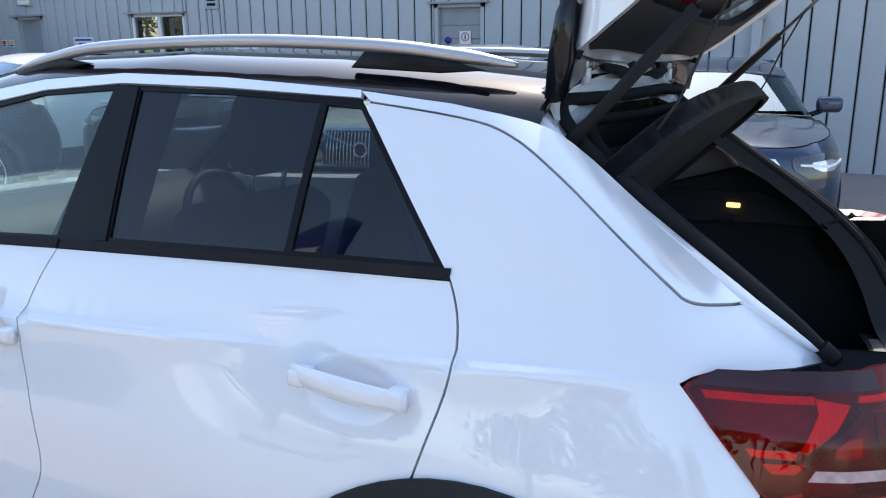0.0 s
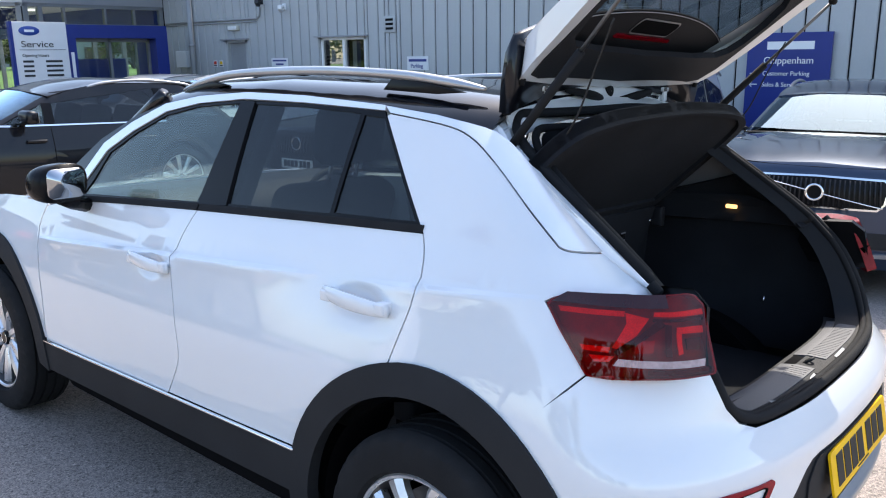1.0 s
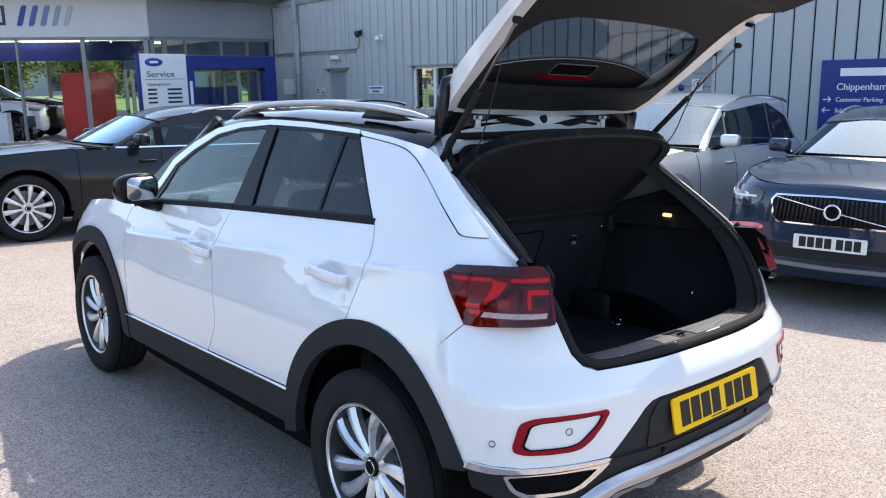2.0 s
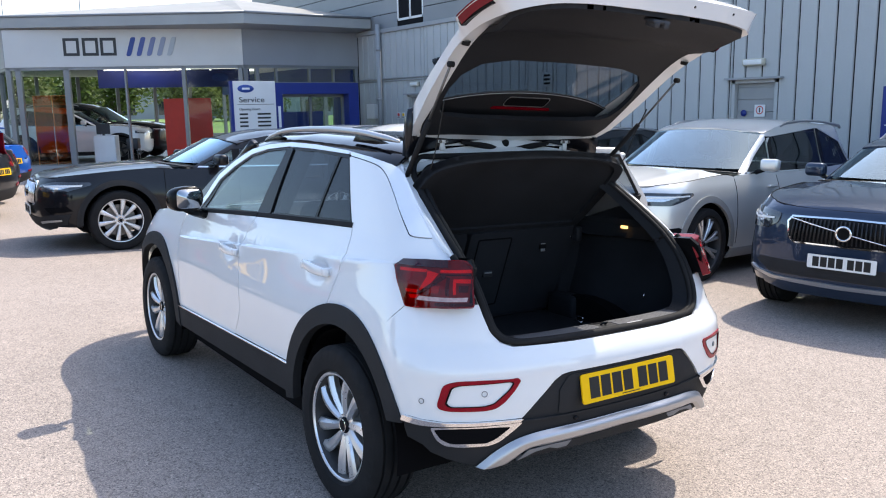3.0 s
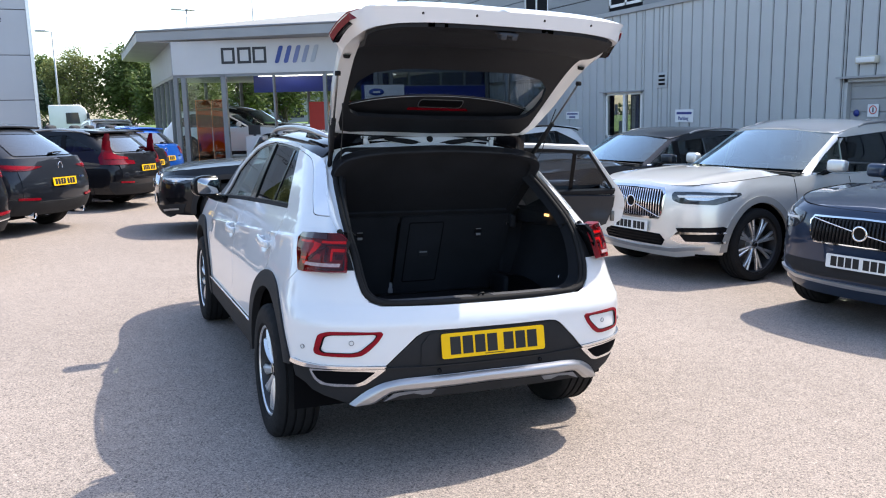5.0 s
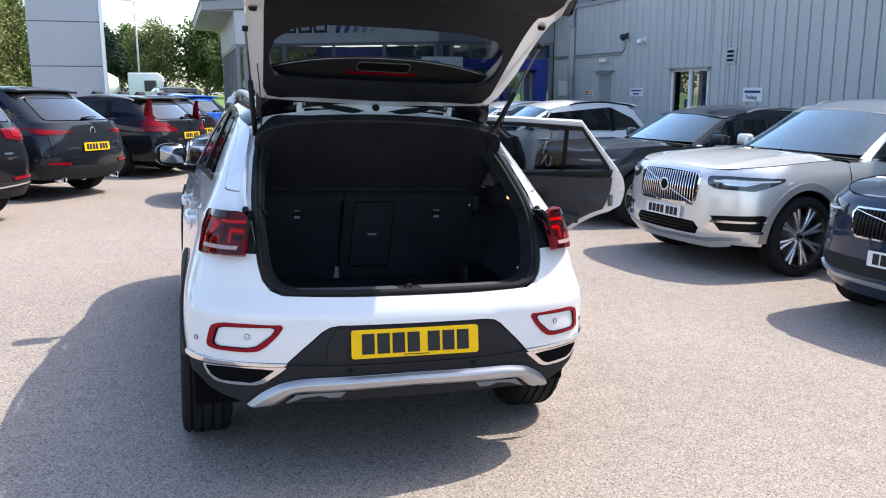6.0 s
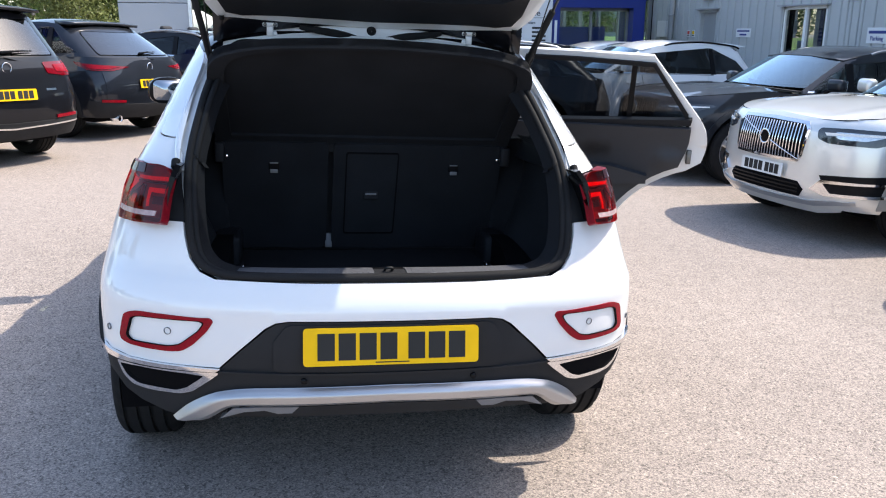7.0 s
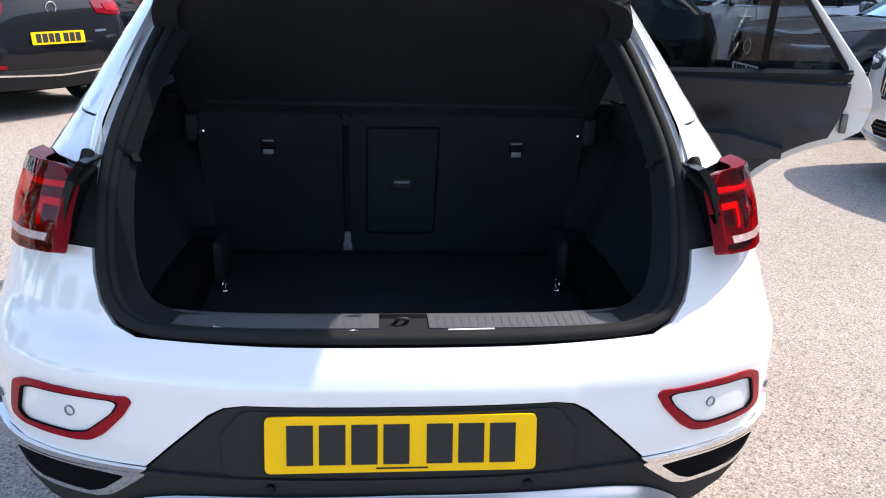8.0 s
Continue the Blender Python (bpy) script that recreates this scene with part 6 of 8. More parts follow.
part("diffuser_trim", panel([(-1, 0), (1, 0), (1, 1), (-1, 1)], skid, (0, -1, 0), .035, thick=.03), SATIN, hero, "satin silver skid trim")
part("diffuser_lip", panel(both([(0, .409), (.44, .399), (.47, .388), (.50, .356), (.42, .386), (.36, .390), (.33, .378), (.24, .374), (.20, .392), (0, .396)]), RR, (0, -1, 0), .03, thick=.02, off=.012), CLAD, hero, "black lower lip")
for s in (-1, 1):
    part("diffuser_fin", panel([(s * .27, .404), (s * .37, .403), (s * .46, .396), (s * .50, .358), (s * .43, .384), (s * .37, .391), (s * .33, .380), (s * .29, .382)], RR, (0, -1, 0), .03, thick=.02, off=.016), GREYPLASTIC, hero, "grey plastic fin")
    outer = rounded([(s * .775, .506), (s * .757, .460), (s * .736, .436), (s * .705, .429), (s * .615, .430), (s * .580, .441), (s * .525, .485), (s * .497, .510)], .010)
    inner = rounded([(s * .760, .497), (s * .742, .462), (s * .720, .445), (s * .628, .4425), (s * .598, .455), (s * .549, .496), (s * .60, .500), (s * .715, .502)], .008)
    tip = part("exhaust_trim", panel(outer, RR, (0, -1, 0), .02, thick=.012, holes=[inset(inner, 1.055)], off=.007), CHROME, hero, "chrome surround of the lower bumper vent")
    part("vent_recess", panel(inset(inner, 1.02), RR, (0, -1, 0), .03, thick=0, off=.002), SEAM, tip)
    part("vent_edge", panel(inset(inner, 1.06), RR, (0, -1, 0), .02, thick=.036, holes=[inset(inner, .97)], off=.003), SEAM, tip)
    part("chrome_strip", panel([(s * .497, .522), (s * .62, .524), (s * .74, .525), (s * .80, .531), (s * .866, .538), (s * .872, .517), (s * .80, .511), (s * .76, .511), (s * .72, .512), (s * .62, .512), (s * .51, .512)], RR, (0, -1, 0), .02, thick=.01, off=.009), CHROME, hero)
    ro = rounded([(s * .747, .662), (s * .722, .677), (s * .65, .678), (s * .556, .676), (s * .522, .678), (s * .512, .667), (s * .532, .635), (s * .573, .592), (s * .605, .571), (s * .64, .566), (s * .70, .566), (s * .738, .568), (s * .758, .577), (s * .761, .592), (s * .752, .642)], .012, 3)
    ri = rounded([(s * .724, .652), (s * .710, .660), (s * .65, .662), (s * .56, .664), (s * .547, .659), (s * .561, .637), (s * .614, .593), (s * .645, .586), (s * .726, .586), (s * .735, .598)], .010, 3)
    ring = part("fog_reflector", panel(ro, RR, (0, -1, 0), .02, thick=.012, holes=[inset(ri, 1.09)], off=.004), REFLECT, hero, "deep red reflector ring in the bumper")
    part("reflector_line", panel(inset(ri, 1.10), RR, (0, -1, 0), .02, thick=.004, holes=[inset(ri, 1.05)], off=.005), SEAM, ring)
    for px, pz in ((s * .645, .628),):
        p = Vector(RR(px, pz))
        part("parking_sensor", moved(lathe([(-.001, .009), (-.003, .0095), (-.003, .011), (.002, .0112)], 20), facing(px, pz)), GREYPLASTIC, hero)
    p = Vector(RR(s * sy(.21, .60), .60))
    part("parking_sensor", moved(lathe([(-.001, .008), (-.003, .0085), (-.003, .010), (.002, .0102)], 20), facing(s * sy(.21, .60), .60)), GREYPLASTIC, hero)
    p = Vector(RR(s * .257, .485))
    part("parking_sensor", moved(lathe([(-.006, .001), (-.006, .009), (.002, .0095)], 16), Matrix.Translation(p) @ pose(0, 0, 0, 0, 0, 90)), TRIM, hero)
    # black jamb between lamp and opening
    part("lamp_jamb", panel([(s * .603, .930), (s * .668, .928), (s * .700, 1.048), (s * .640, 1.078), (s * .622, 1.070), (s * .612, 1.0)], SH.on_rear(), (0, -1, 0), .03, thick=.02, off=-.012), CLAD, hero, "black plastic jamb beside the tail lamp")
    part("rain_gutter", panel([(s * .60, 1.062), (s * .735, 1.052), (s * .735, 1.072), (s * .62, 1.088)], SH.on_rear(), (0, -1, 0), .03, thick=.03, off=-.018), TRIM, hero)
    part("rubber_buffer", moved(lathe([(-.02, .001), (-.02, .010), (-.015, .013), (.01, .013)], 16), pose(s * .632, .300, 1.083, 0, 0, 90) @ pose(0, 0, 0, 0, -40, 0)), RUBBER, hero)

# the flange round the boot opening: white jamb, then the rubber seal
OPEN_OUT = both([(0, .777), (.51, .780), (.556, .798), (.584, .833), (.598, .887), (.608, .93), (.622, 1.02), (.628, 1.06), (.628, 1.14), (.605, 1.29), (.575, 1.38), (.545, 1.43), (.50, 1.465), (0, 1.478)])


def jamb(x, z):
    y = SH.rear(x, z)
    return (x, y + .02 + .05 * max(0, min(1, (z - 1.1) * 3)), z)


OPEN_MID = both([(0, .779), (.497, .782), (.546, .801), (.573, .836), (.586, .89), (.597, .96), (.604, 1.06), (.598, 1.14), (.572, 1.285), (.54, 1.375), (.508, 1.415), (.466, 1.442), (0, 1.455)])
part("boot_jamb", panel(OPEN_OUT, jamb, (0, -1, 0), .045, thick=.03, holes=[OPEN_MID]), WHITE, hero, "white boot jamb")
SEAL = both([(0, .785), (.42, .786), (.487, .788), (.540, .804), (.569, .836), (.582, .89), (.589, .96), (.597, 1.06), (.592, 1.14), (.566, 1.28), (.534, 1.37), (.502, 1.41), (.462, 1.436), (0, 1.449)])


def ring_at(k, dy, drop=0.0):
    """The opening's outline shrunk by k and set dy inwards."""
    return [tuple(Vector(jamb(x * k, .785 + (z - .785) * (2 * k - 1 if z > 1.1 else 1) + drop)) + Vector((0, dy, 0))) for x, z in dense(rounded(SEAL, .05, 5), .025)]


def ribbed_ring(path, r):
    """A round rubber lip along a closed path."""
    rings, n = [], len(path)
    for i in range(n + 1):
        p, d = Vector(path[i % n]), (Vector(path[(i + 1) % n]) - Vector(path[i - 1])).normalized()
        a = d.cross(Vector((0, 1, 0))).normalized()
        b = a.cross(d)
        rings.append([tuple(p + (a * math.cos(q) + b * math.sin(q)) * r) for q in [2 * math.pi * k / 8 for k in range(8)]])
    return loft(rings, caps=False)


seal = part("boot_seal", ribbed_ring(ring_at(1.0, -.010), .0125), RUBBER, hero, "black rubber boot seal")
part("seal_lip", ribbed_ring(ring_at(.972, .004), .011), RUBBER, seal)
inner_a, inner_b = ring_at(.966, .002), ring_at(.93, .085)
part("boot_surround", between(inner_a, inner_b), PLASTIC, hero, "dark plastic surround inside the seal")

# boot: floor, side linings, seat back, sill
FLOOR = .615
part("boot_floor", box(-.52, .52, .12, 1.03, FLOOR - .03, FLOOR, .006), CARPET, hero, "black carpet boot floor")
part("boot_well", box(-.66, .66, .10, 1.05, FLOOR - .12, FLOOR - .03), SEAM, hero)
LASH_Y = .735
for s in (-1, 1):
    def lining(y, z):
        bulge = .13 * math.exp(-(((y - .78) / .25) ** 2 + ((z - .62) / .22) ** 2))
        return (s * (min(SH.side(y, z) - .055, .66 - .05 * (z > 1.1)) - bulge), y, z)
    part("side_lining", panel([(.13, .60), (1.03, .60), (1.0, .95), (.93, 1.12), (.55, 1.14), (.345, 1.07), (.22, .95), (.14, .82)], lining, (-s, 0, 0), .04, thick=.01), CARPET, hero, "black carpeted boot side lining")
    part("shelf_support", panel([(.96, 1.03), (.95, 1.10), (.62, 1.20), (.45, 1.12), (.35, 1.06), (.55, 1.045)], lambda y, z: (s * (SH.side(y, z) - .10 - .10 * max(0, min(1, (1.12 - z) * 9))), y, z), (-s, 0, 1), .04, thick=.02), PLASTIC, hero, "grained plastic shelf support")
    part("pillar_lining", panel([(.95, 1.10), (.62, 1.20), (.74, 1.33), (.85, 1.41), (1.15, 1.42)], lambda y, z: (s * (SH.side(y, z) - .065), y, z), (-s, 0, 0), .05, thick=.01), GREYPLASTIC, hero, "pale grey rear pillar lining")
    part("storage_pocket", box(min(s * .475, s * .57), max(s * .475, s * .57), .80, .99, FLOOR - .01, FLOOR + .11, .02, 3), PLASTIC, hero)
    part("bag_hook", tube(spline([(s * .648, .480, .785), (s * .632, .478, .782), (s * .628, .478, .766), (s * .640, .478, .758)], 4), .0035), CHROME, hero)
    part("seat_side_trim", box(min(s * .525, s * .70), max(s * .525, s * .70), .95, 1.03, .58, 1.10, .015), CARPET, hero)
    part("lashing_ring", join(tube(spline([(s * .462, LASH_Y - .02, FLOOR + .004), (s * .462, LASH_Y - .02, FLOOR + .025), (s * .462, LASH_Y + .02, FLOOR + .025), (s * .462, LASH_Y + .02, FLOOR + .004)], 4), .0035), box(s * .462 - .014, s * .462 + .014, LASH_Y - .025, LASH_Y + .025, FLOOR, FLOOR + .005)), CHROME, hero)
    # chrome rod of the shelf pivot
    part("shelf_pivot", box(s * .545 - .018, s * .545 + .018, .84, .88, 1.0, 1.075, .008), PLASTIC, hero)
    part("shelf_string", tube(spline([(s * .54, .60, 1.39), (s * .55, .56, 1.45), (s * .555, .52, 1.55), (s * .57, .47, 1.66)], 5), .0025, 6), INK, hero)

part("boot_lamp", box(-.006, .006, -.020, .020, -.007, .007, .003), mat("warm_lamp", (1.0, .55, .18), .4, emit=1.0), hero, "small warm boot lamp, lit", m=pose(.628, .622, 1.092, 0, 0, 0))
BACK = lambda x, z: (x, 1.025 - .35 * (z - .62) - .006 * math.cos(x * 9), z)
back = new("rear_seat_back")
back.parent = hero
tagged(back, "black carpet-backed folding rear seat")
for x0, x1 in ((-.54, -.145), (-.125, .54)):
    holes = [rounded([(-.077, .695), (.127, .695), (.127, 1.043), (-.077, 1.043)], .01)] if x0 > -.2 else []
    part("seat_back_panel", panel(rounded([(x0, .625), (x1, .625), (x1, 1.075), (x0, 1.075)], .02), BACK, (0, -1, 0), .06, thick=.05, holes=holes), CARPET, back)
part("load_hatch", panel(rounded([(-.073, .699), (.123, .699), (.123, 1.039), (-.073, 1.039)], .01), BACK, (0, -1, 0), .05, thick=.02, off=.001), CARPET, back, "carpeted ski hatch")
part("hatch_rim", panel(rounded([(-.078, .694), (.128, .694), (.128, 1.044), (-.078, 1.044)], .012), BACK, (0, -1, 0), .05, thick=.01, holes=[rounded([(-.073, .699), (.123, .699), (.123, 1.039), (-.073, 1.039)], .01)], off=.005), TRIM, back)
part("hatch_catch", join(moved(box(-.028, .028, -.008, .004, -.016, .016, .003), Matrix.Translation(BACK(.025, .865)))), PLASTIC, back)
part("hatch_catch", join(moved(box(-.022, .022, -.012, -.006, .002, .009, .002), Matrix.Translation(BACK(.025, .865)))), GREYPLASTIC, back)
part("belt_strap", moved(box(-.014, .014, -.010, .0, 0, .06, .003), Matrix.Translation(BACK(-.135, .63))), GREYPLASTIC, back)
for s in (-1, 1):
    p = Vector(BACK(s * .35, .985))
    part("anchor_slot", moved(box(-.020, .020, -.004, .012, -.018, .032, .003), Matrix.Translation(p)), TRIM, back)
    part("anchor_tag", moved(box(-.014, .014, -.006, -.004, -.030, -.016, .001), Matrix.Translation(p)), GREYPLASTIC, back)
    part("anchor_bar", moved(box(-.016, .016, -.007, -.004, .006, .011, .001), Matrix.Translation(p)), GREYPLASTIC, back)
    part("seat_catch", moved(box(-.008, .008, -.006, .006, -.006, .006, .002), Matrix.Translation(Vector(BACK(s * .525, 1.02)))), CHROME, back)
for x in (-.36, 0, .36):
    part("headrest", moved(box(-.13, .13, -.05, .05, 0, .16, .045, 4), pose(x, 1.05, 1.10, 14)), CLOTH, back)

# sill: grey ribbed load guard in two lengths with the striker between
for x0, x1 in ((-.47, -.045), (.055, .47)):
    g = part("sill_guard", panel([(x0, .108), (x1, .108), (x1, .195), (x0, .195)], lambda x, y: (x, y + .035 * (abs(x) / .5) ** 4, .788 - .25 * max(0, y - .165)), (0, 0, 1), .05, thick=.03), SILLGREY, hero, "grey ribbed sill guard")
    xx = max(x0 + .02, -.145)
    while xx < min(x1 - .015, .40):
        part("rib", moved(box(-.0024, .0024, -.036, .012, 0, .0018), Matrix.Translation((xx, .150 + .035 * (abs(xx) / .5) ** 4, .787))), SILLGREY, g, smooth=False)
        xx += .0165
part("sill_panel", panel([(-.52, .100), (.52, .100), (.52, .205), (-.52, .205)], lambda x, y: (x, y + .035 * (abs(x) / .5) ** 4, .780 + .06 * max(0, abs(x) - .47) - .1 * max(0, y - .17)), (0, 0, 1), .05, thick=.17), PLASTIC, hero, "dark plastic boot sill")
part("latch_notch", box(-.042, .052, .104, .19, .770, .7825, .003), SEAM, hero)
part("striker", tube(spline([(-.008, .155, .777), (-.008, .13, .797), (.012, .13, .797), (.012, .155, .777)], 4), .004), INK, hero)
part("cross_bar", panel(rounded([(-.55, 1.04), (.55, 1.04), (.55, 1.075), (-.55, 1.075)], .01), lambda x, z: (x, .885 + .015 * math.cos(x * 2.5), z), (0, -1, 0), .06, thick=.05), PLASTIC, hero)

# parcel shelf standing up on its strings
PV, PT = Vector((0, .90, 1.075)), math.radians(SHELF)


def shelf_at(x, t, lift=0.0):
    y, z = -t * math.cos(PT) - lift * math.sin(PT), t * math.sin(PT) - lift * math.cos(PT) * -1
    return (x, PV.y + y, PV.z + z)


SHELF_POLY = [(-.56, .01), (.56, .01)] + spline([(.565, .25), (.565, .36), (.55, .43), (.50, .475), (.35, .515), (.0, .535), (-.35, .515), (-.50, .475), (-.55, .43), (-.565, .36), (-.565, .25)], 4)
shelf = part("parcel_shelf", panel(SHELF_POLY, lambda x, t: shelf_at(x, t), (0, -1, -.6), .05, thick=.03, back=True), CARPET, hero, "black carpeted parcel shelf pulled up with the tailgate")
part("shelf_rim", panel(SHELF_POLY, lambda x, t: shelf_at(x, t, 0), (0, -1, -.6), .05, thick=.045, holes=[inset(SHELF_POLY, .90)], off=.012), CARPET, shelf)

# ---- tailgate, built shut and swung up on its hinges ----
tg = new("tailgate")
tg.parent = hero
tagged(tg, "raised white tailgate with dark inner trim and glass")
H = Vector((0, .82, 1.49))
tg.matrix_basis = Matrix.Translation(H) @ pose(0, 0, 0, -TAILGATE) @ Matrix.Translation(-H)
TG = [(0, .772), (.40, .775), (.52, .785), (.585, .805), (.612, .86), (.615, .905), (.668, .912), (.705, 1.045), (.66, 1.085), (.635, 1.10), (.630, 1.15), (.605, 1.29), (.575, 1.395), (.545, 1.44), (.48, 1.468), (0, 1.482)]
TGL = [(0, 1.175), (.30, 1.178), (.44, 1.192), (.50, 1.222), (.517, 1.265), (.507, 1.310), (.485, 1.338), (.44, 1.356), (.30, 1.368), (0, 1.372)]
TGF = [(0, 1.155), (.32, 1.158), (.47, 1.172), (.535, 1.225), (.54, 1.27), (.53, 1.34), (.505, 1.395), (.45, 1.418), (0, 1.432)]
GLH = [(0, 1.09), (.36, 1.09), (.48, 1.10), (.535, 1.15), (.54, 1.20), (.515, 1.33), (.478, 1.43), (0, 1.462)]
YRG = [(.74, .038), (.772, .028), (.80, .018), (.85, .020), (.9, .038), (.95, .066), (1.0, .102), (1.06, .165), (1.14, .26), (1.3, .465), (1.48, .70), (1.6, .85)]
YRI = [(.74, .02), (.775, .042), (.80, .050), (.9, .088), (1.0, .14), (1.06, .19), (1.14, .27), (1.3, .47), (1.48, .70), (1.6, .85)]
SHG, SHI = Shell([(0, .80), (2, .80)], smooth_table(YRG), YF, .38, .75, 4.0), Shell([(0, .80), (2, .80)], smooth_table(YRI), YF, .38, .75, 4.0)
part("outer_skin", panel(both(TG), SHG.on_rear(), (0, -1, 0), .04, thick=0, holes=[both(GLH)]), WHITE, tg)


def deep(z):
    """The gate is thicker towards its hinges."""
    t = max(0, min(1, (z - 1.10) / .33))
    return .065 * t * t * (3 - 2 * t)


def inner(d):
    return lambda x, z: (x, SHI.rear(x, z) + d + deep(z), z)


TGI = [(0, .774), (.39, .778), (.52, .790), (.58, .814), (.600, .86), (.602, .93), (.615, .99), (.628, 1.05), (.625, 1.12), (.600, 1.28), (.568, 1.385), (.535, 1.43), (.47, 1.455), (0, 1.470)]
part("inner_frame", panel(both(TGI), inner(.045), (0, 1, 0), .04, thick=0, holes=[both(TGF)]), WHITE, tg, "white inner flange of the tailgate")


def ring_of(half, fn, n=120):
    """Even steps round a closed outline, laid on fn."""
    pts = dense(both(half), .004)
    return [fn(*pts[int(i * len(pts) / n)]) for i in range(n)]


part("gate_return", between(ring_of(TG, lambda x, z: (x, SHG.rear(x, z), z)), ring_of(TGI, inner(.0455))), WHITE, tg, "white folded edge of the tailgate")
TGT = [(0, .779), (.38, .784), (.512, .796), (.566, .832), (.584, .89), (.566, .97), (.560, 1.06), (.556, 1.13), (.540, 1.27), (.528, 1.38), (.505, 1.418), (.45, 1.432), (0, 1.444)]


def trim(x, z):
    step = .5 + .5 * math.tanh((z - 1.035) / .012)
    swell = .030 * math.exp(-((z - .97) / .07) ** 2)
    return (x, SHI.rear(x, z) + .062 + deep(z) + swell - .012 * step - .03 * max(0, abs(x) - .5), z)


part("inner_trim", panel(both(TGT), trim, (0, 1, 0), .03, thick=.022, holes=[both(TGL)], lines=[[(-.5, z), (.5, z)] for z in (1.015, 1.03, 1.04, 1.055)]), PLASTIC, tg, "dark grained inner trim panel")
part("rear_window", panel(both(GLH), lambda x, z: (x, SHG.rear(x, z) + .006, z), (0, 1, 0), .06, thick=.004, back=True), PRIVACY, tg, "dark tinted rear window")
ARC = [(x, 1.345 + .17 * x * x) for x in [-.50 + .05 * i for i in range(21)]]
part("window_band", panel(ARC + [(.477, 1.45), (0, 1.478), (-.477, 1.45)], lambda x, z: (x, SHG.rear(x, z) + .014, z), (0, 1, 0), .04, thick=.004), PLASTIC, tg, "dark band across the top of the glass")
part("band_line", tube([(x, SHG.rear(x, z) + .020, z) for x, z in ARC], .0016, 5), SATIN, tg)
part("sensor_window", panel(rounded([(-.118, 1.366), (.118, 1.366), (.118, 1.398), (-.118, 1.398)], .015, 5), lambda x, z: (x, SHG.rear(x, z) + .022, z), (0, 1, 0), .03, thick=.002), SEAM, tg)
part("sensor_rim", panel(rounded([(-.122, 1.362), (.122, 1.362), (.122, 1.402), (-.122, 1.402)], .018, 5), lambda x, z: (x, SHG.rear(x, z) + .021, z), (0, 1, 0), .03, thick=.002, holes=[rounded([(-.119, 1.365), (.119, 1.365), (.119, 1.399), (-.119, 1.399)], .016, 5)]), SATIN, tg)
part("brake_lamp", panel(rounded([(-.16, 1.405), (.16, 1.405), (.17, 1.413), (-.17, 1.413)], .003), lambda x, z: (x, SHG.rear(x, z) + .024, z), (0, 1, 0), .04, thick=.006), REDLENS, tg, "slim red high brake lamp behind the glass")
part("wiper_housing", moved(box(-.022, .022, -.02, .012, -.012, .016, .008, 3), pose(0, SHG.rear(0, 1.125) + .03, 1.122, -30)), TRIM, tg)
part("trim_handle", join(moved(box(-.045, .045, -.004, .010, -.030, .026, .006), pose(.0, trim(0, .80)[1] + .006, .795)), moved(box(-.038, -.010, .006, .032, -.034, .020, .008), pose(.0, trim(0, .80)[1], .795)), moved(box(.012, .040, .006, .032, -.034, .020, .008), pose(.0, trim(0, .80)[1], .795))), DOORCARD, tg, "black latch cover with two prongs")
part("spoiler", loft([[(x, y + .065 * (abs(x) / .55) ** 2, z - .05 * (abs(x) / .55) ** 2.5) for y, z in ((.795, 1.503), (.72, 1.522), (.65, 1.532), (.60, 1.524), (.605, 1.512), (.66, 1.495), (.72, 1.478), (.79, 1.470))] for x in [i * .055 for i in range(-10, 11)]]), BLACKPAINT, tg, "gloss black roof spoiler")
for s in (-1, 1):
    part("gate_lamp", panel(rounded([(s * .615, .918), (s * .667, .916), (s * .703, 1.042), (s * .655, 1.075), (s * .625, 1.06)], .008), SHG.on_rear(), (0, -1, 0), .03, thick=.035, off=.006), REDLENS, tg, "red tail lamp section on the tailgate")
    part("lamp_cap", panel([(s * .615, .93), (s * .655, .925), (s * .685, 1.03), (s * .635, 1.05)], lambda x, z: (x, SHG.rear(x, z) + .048, z), (0, 1, 0), .03, thick=.02), TRIM, tg)
    for px, pz, r in ((.600, 1.10, .018), (.520, 1.43, .009)):
        q = Vector(inner(.049)(s * px, pz))
        part("bump_stop", moved(lathe([(-.012, .001), (-.012, r * .8), (.004, r)], 14), Matrix.Translation(q) @ pose(0, 0, 0, 0, 0, -90)), RUBBER, tg)
    for px in (.16, .397):
        q = Vector((s * px, SHI.rear(px, .78) + .008, .7755 + .02 * px * px))
        part("trim_clip", moved(lathe([(-.004, .001), (-.004, .005), (.002, .006)], 10), Matrix.Translation(q) @ pose(0, 0, 0, 0, -60, -90)), INK, tg)
HEAD_TOP = lambda x: 1.522 - .055 * (x / .5) ** 2
part("header_panel", panel([(-.52, 0), (.52, 0), (.52, 1), (-.52, 1)], lambda x, t: (x, .806 - .03 * (1 - t), HEAD_TOP(x) - .060 * (1 - t)), (0, -1, 0), .04, thick=.01), WHITE, hero, "white header panel under the hinges")
part("grommet", moved(lathe([(-.008, .001), (-.008, .016), (.004, .018)], 20), pose(.0, .792, 1.495, 0, 0, 90)), RUBBER, hero, "black rubber grommet")
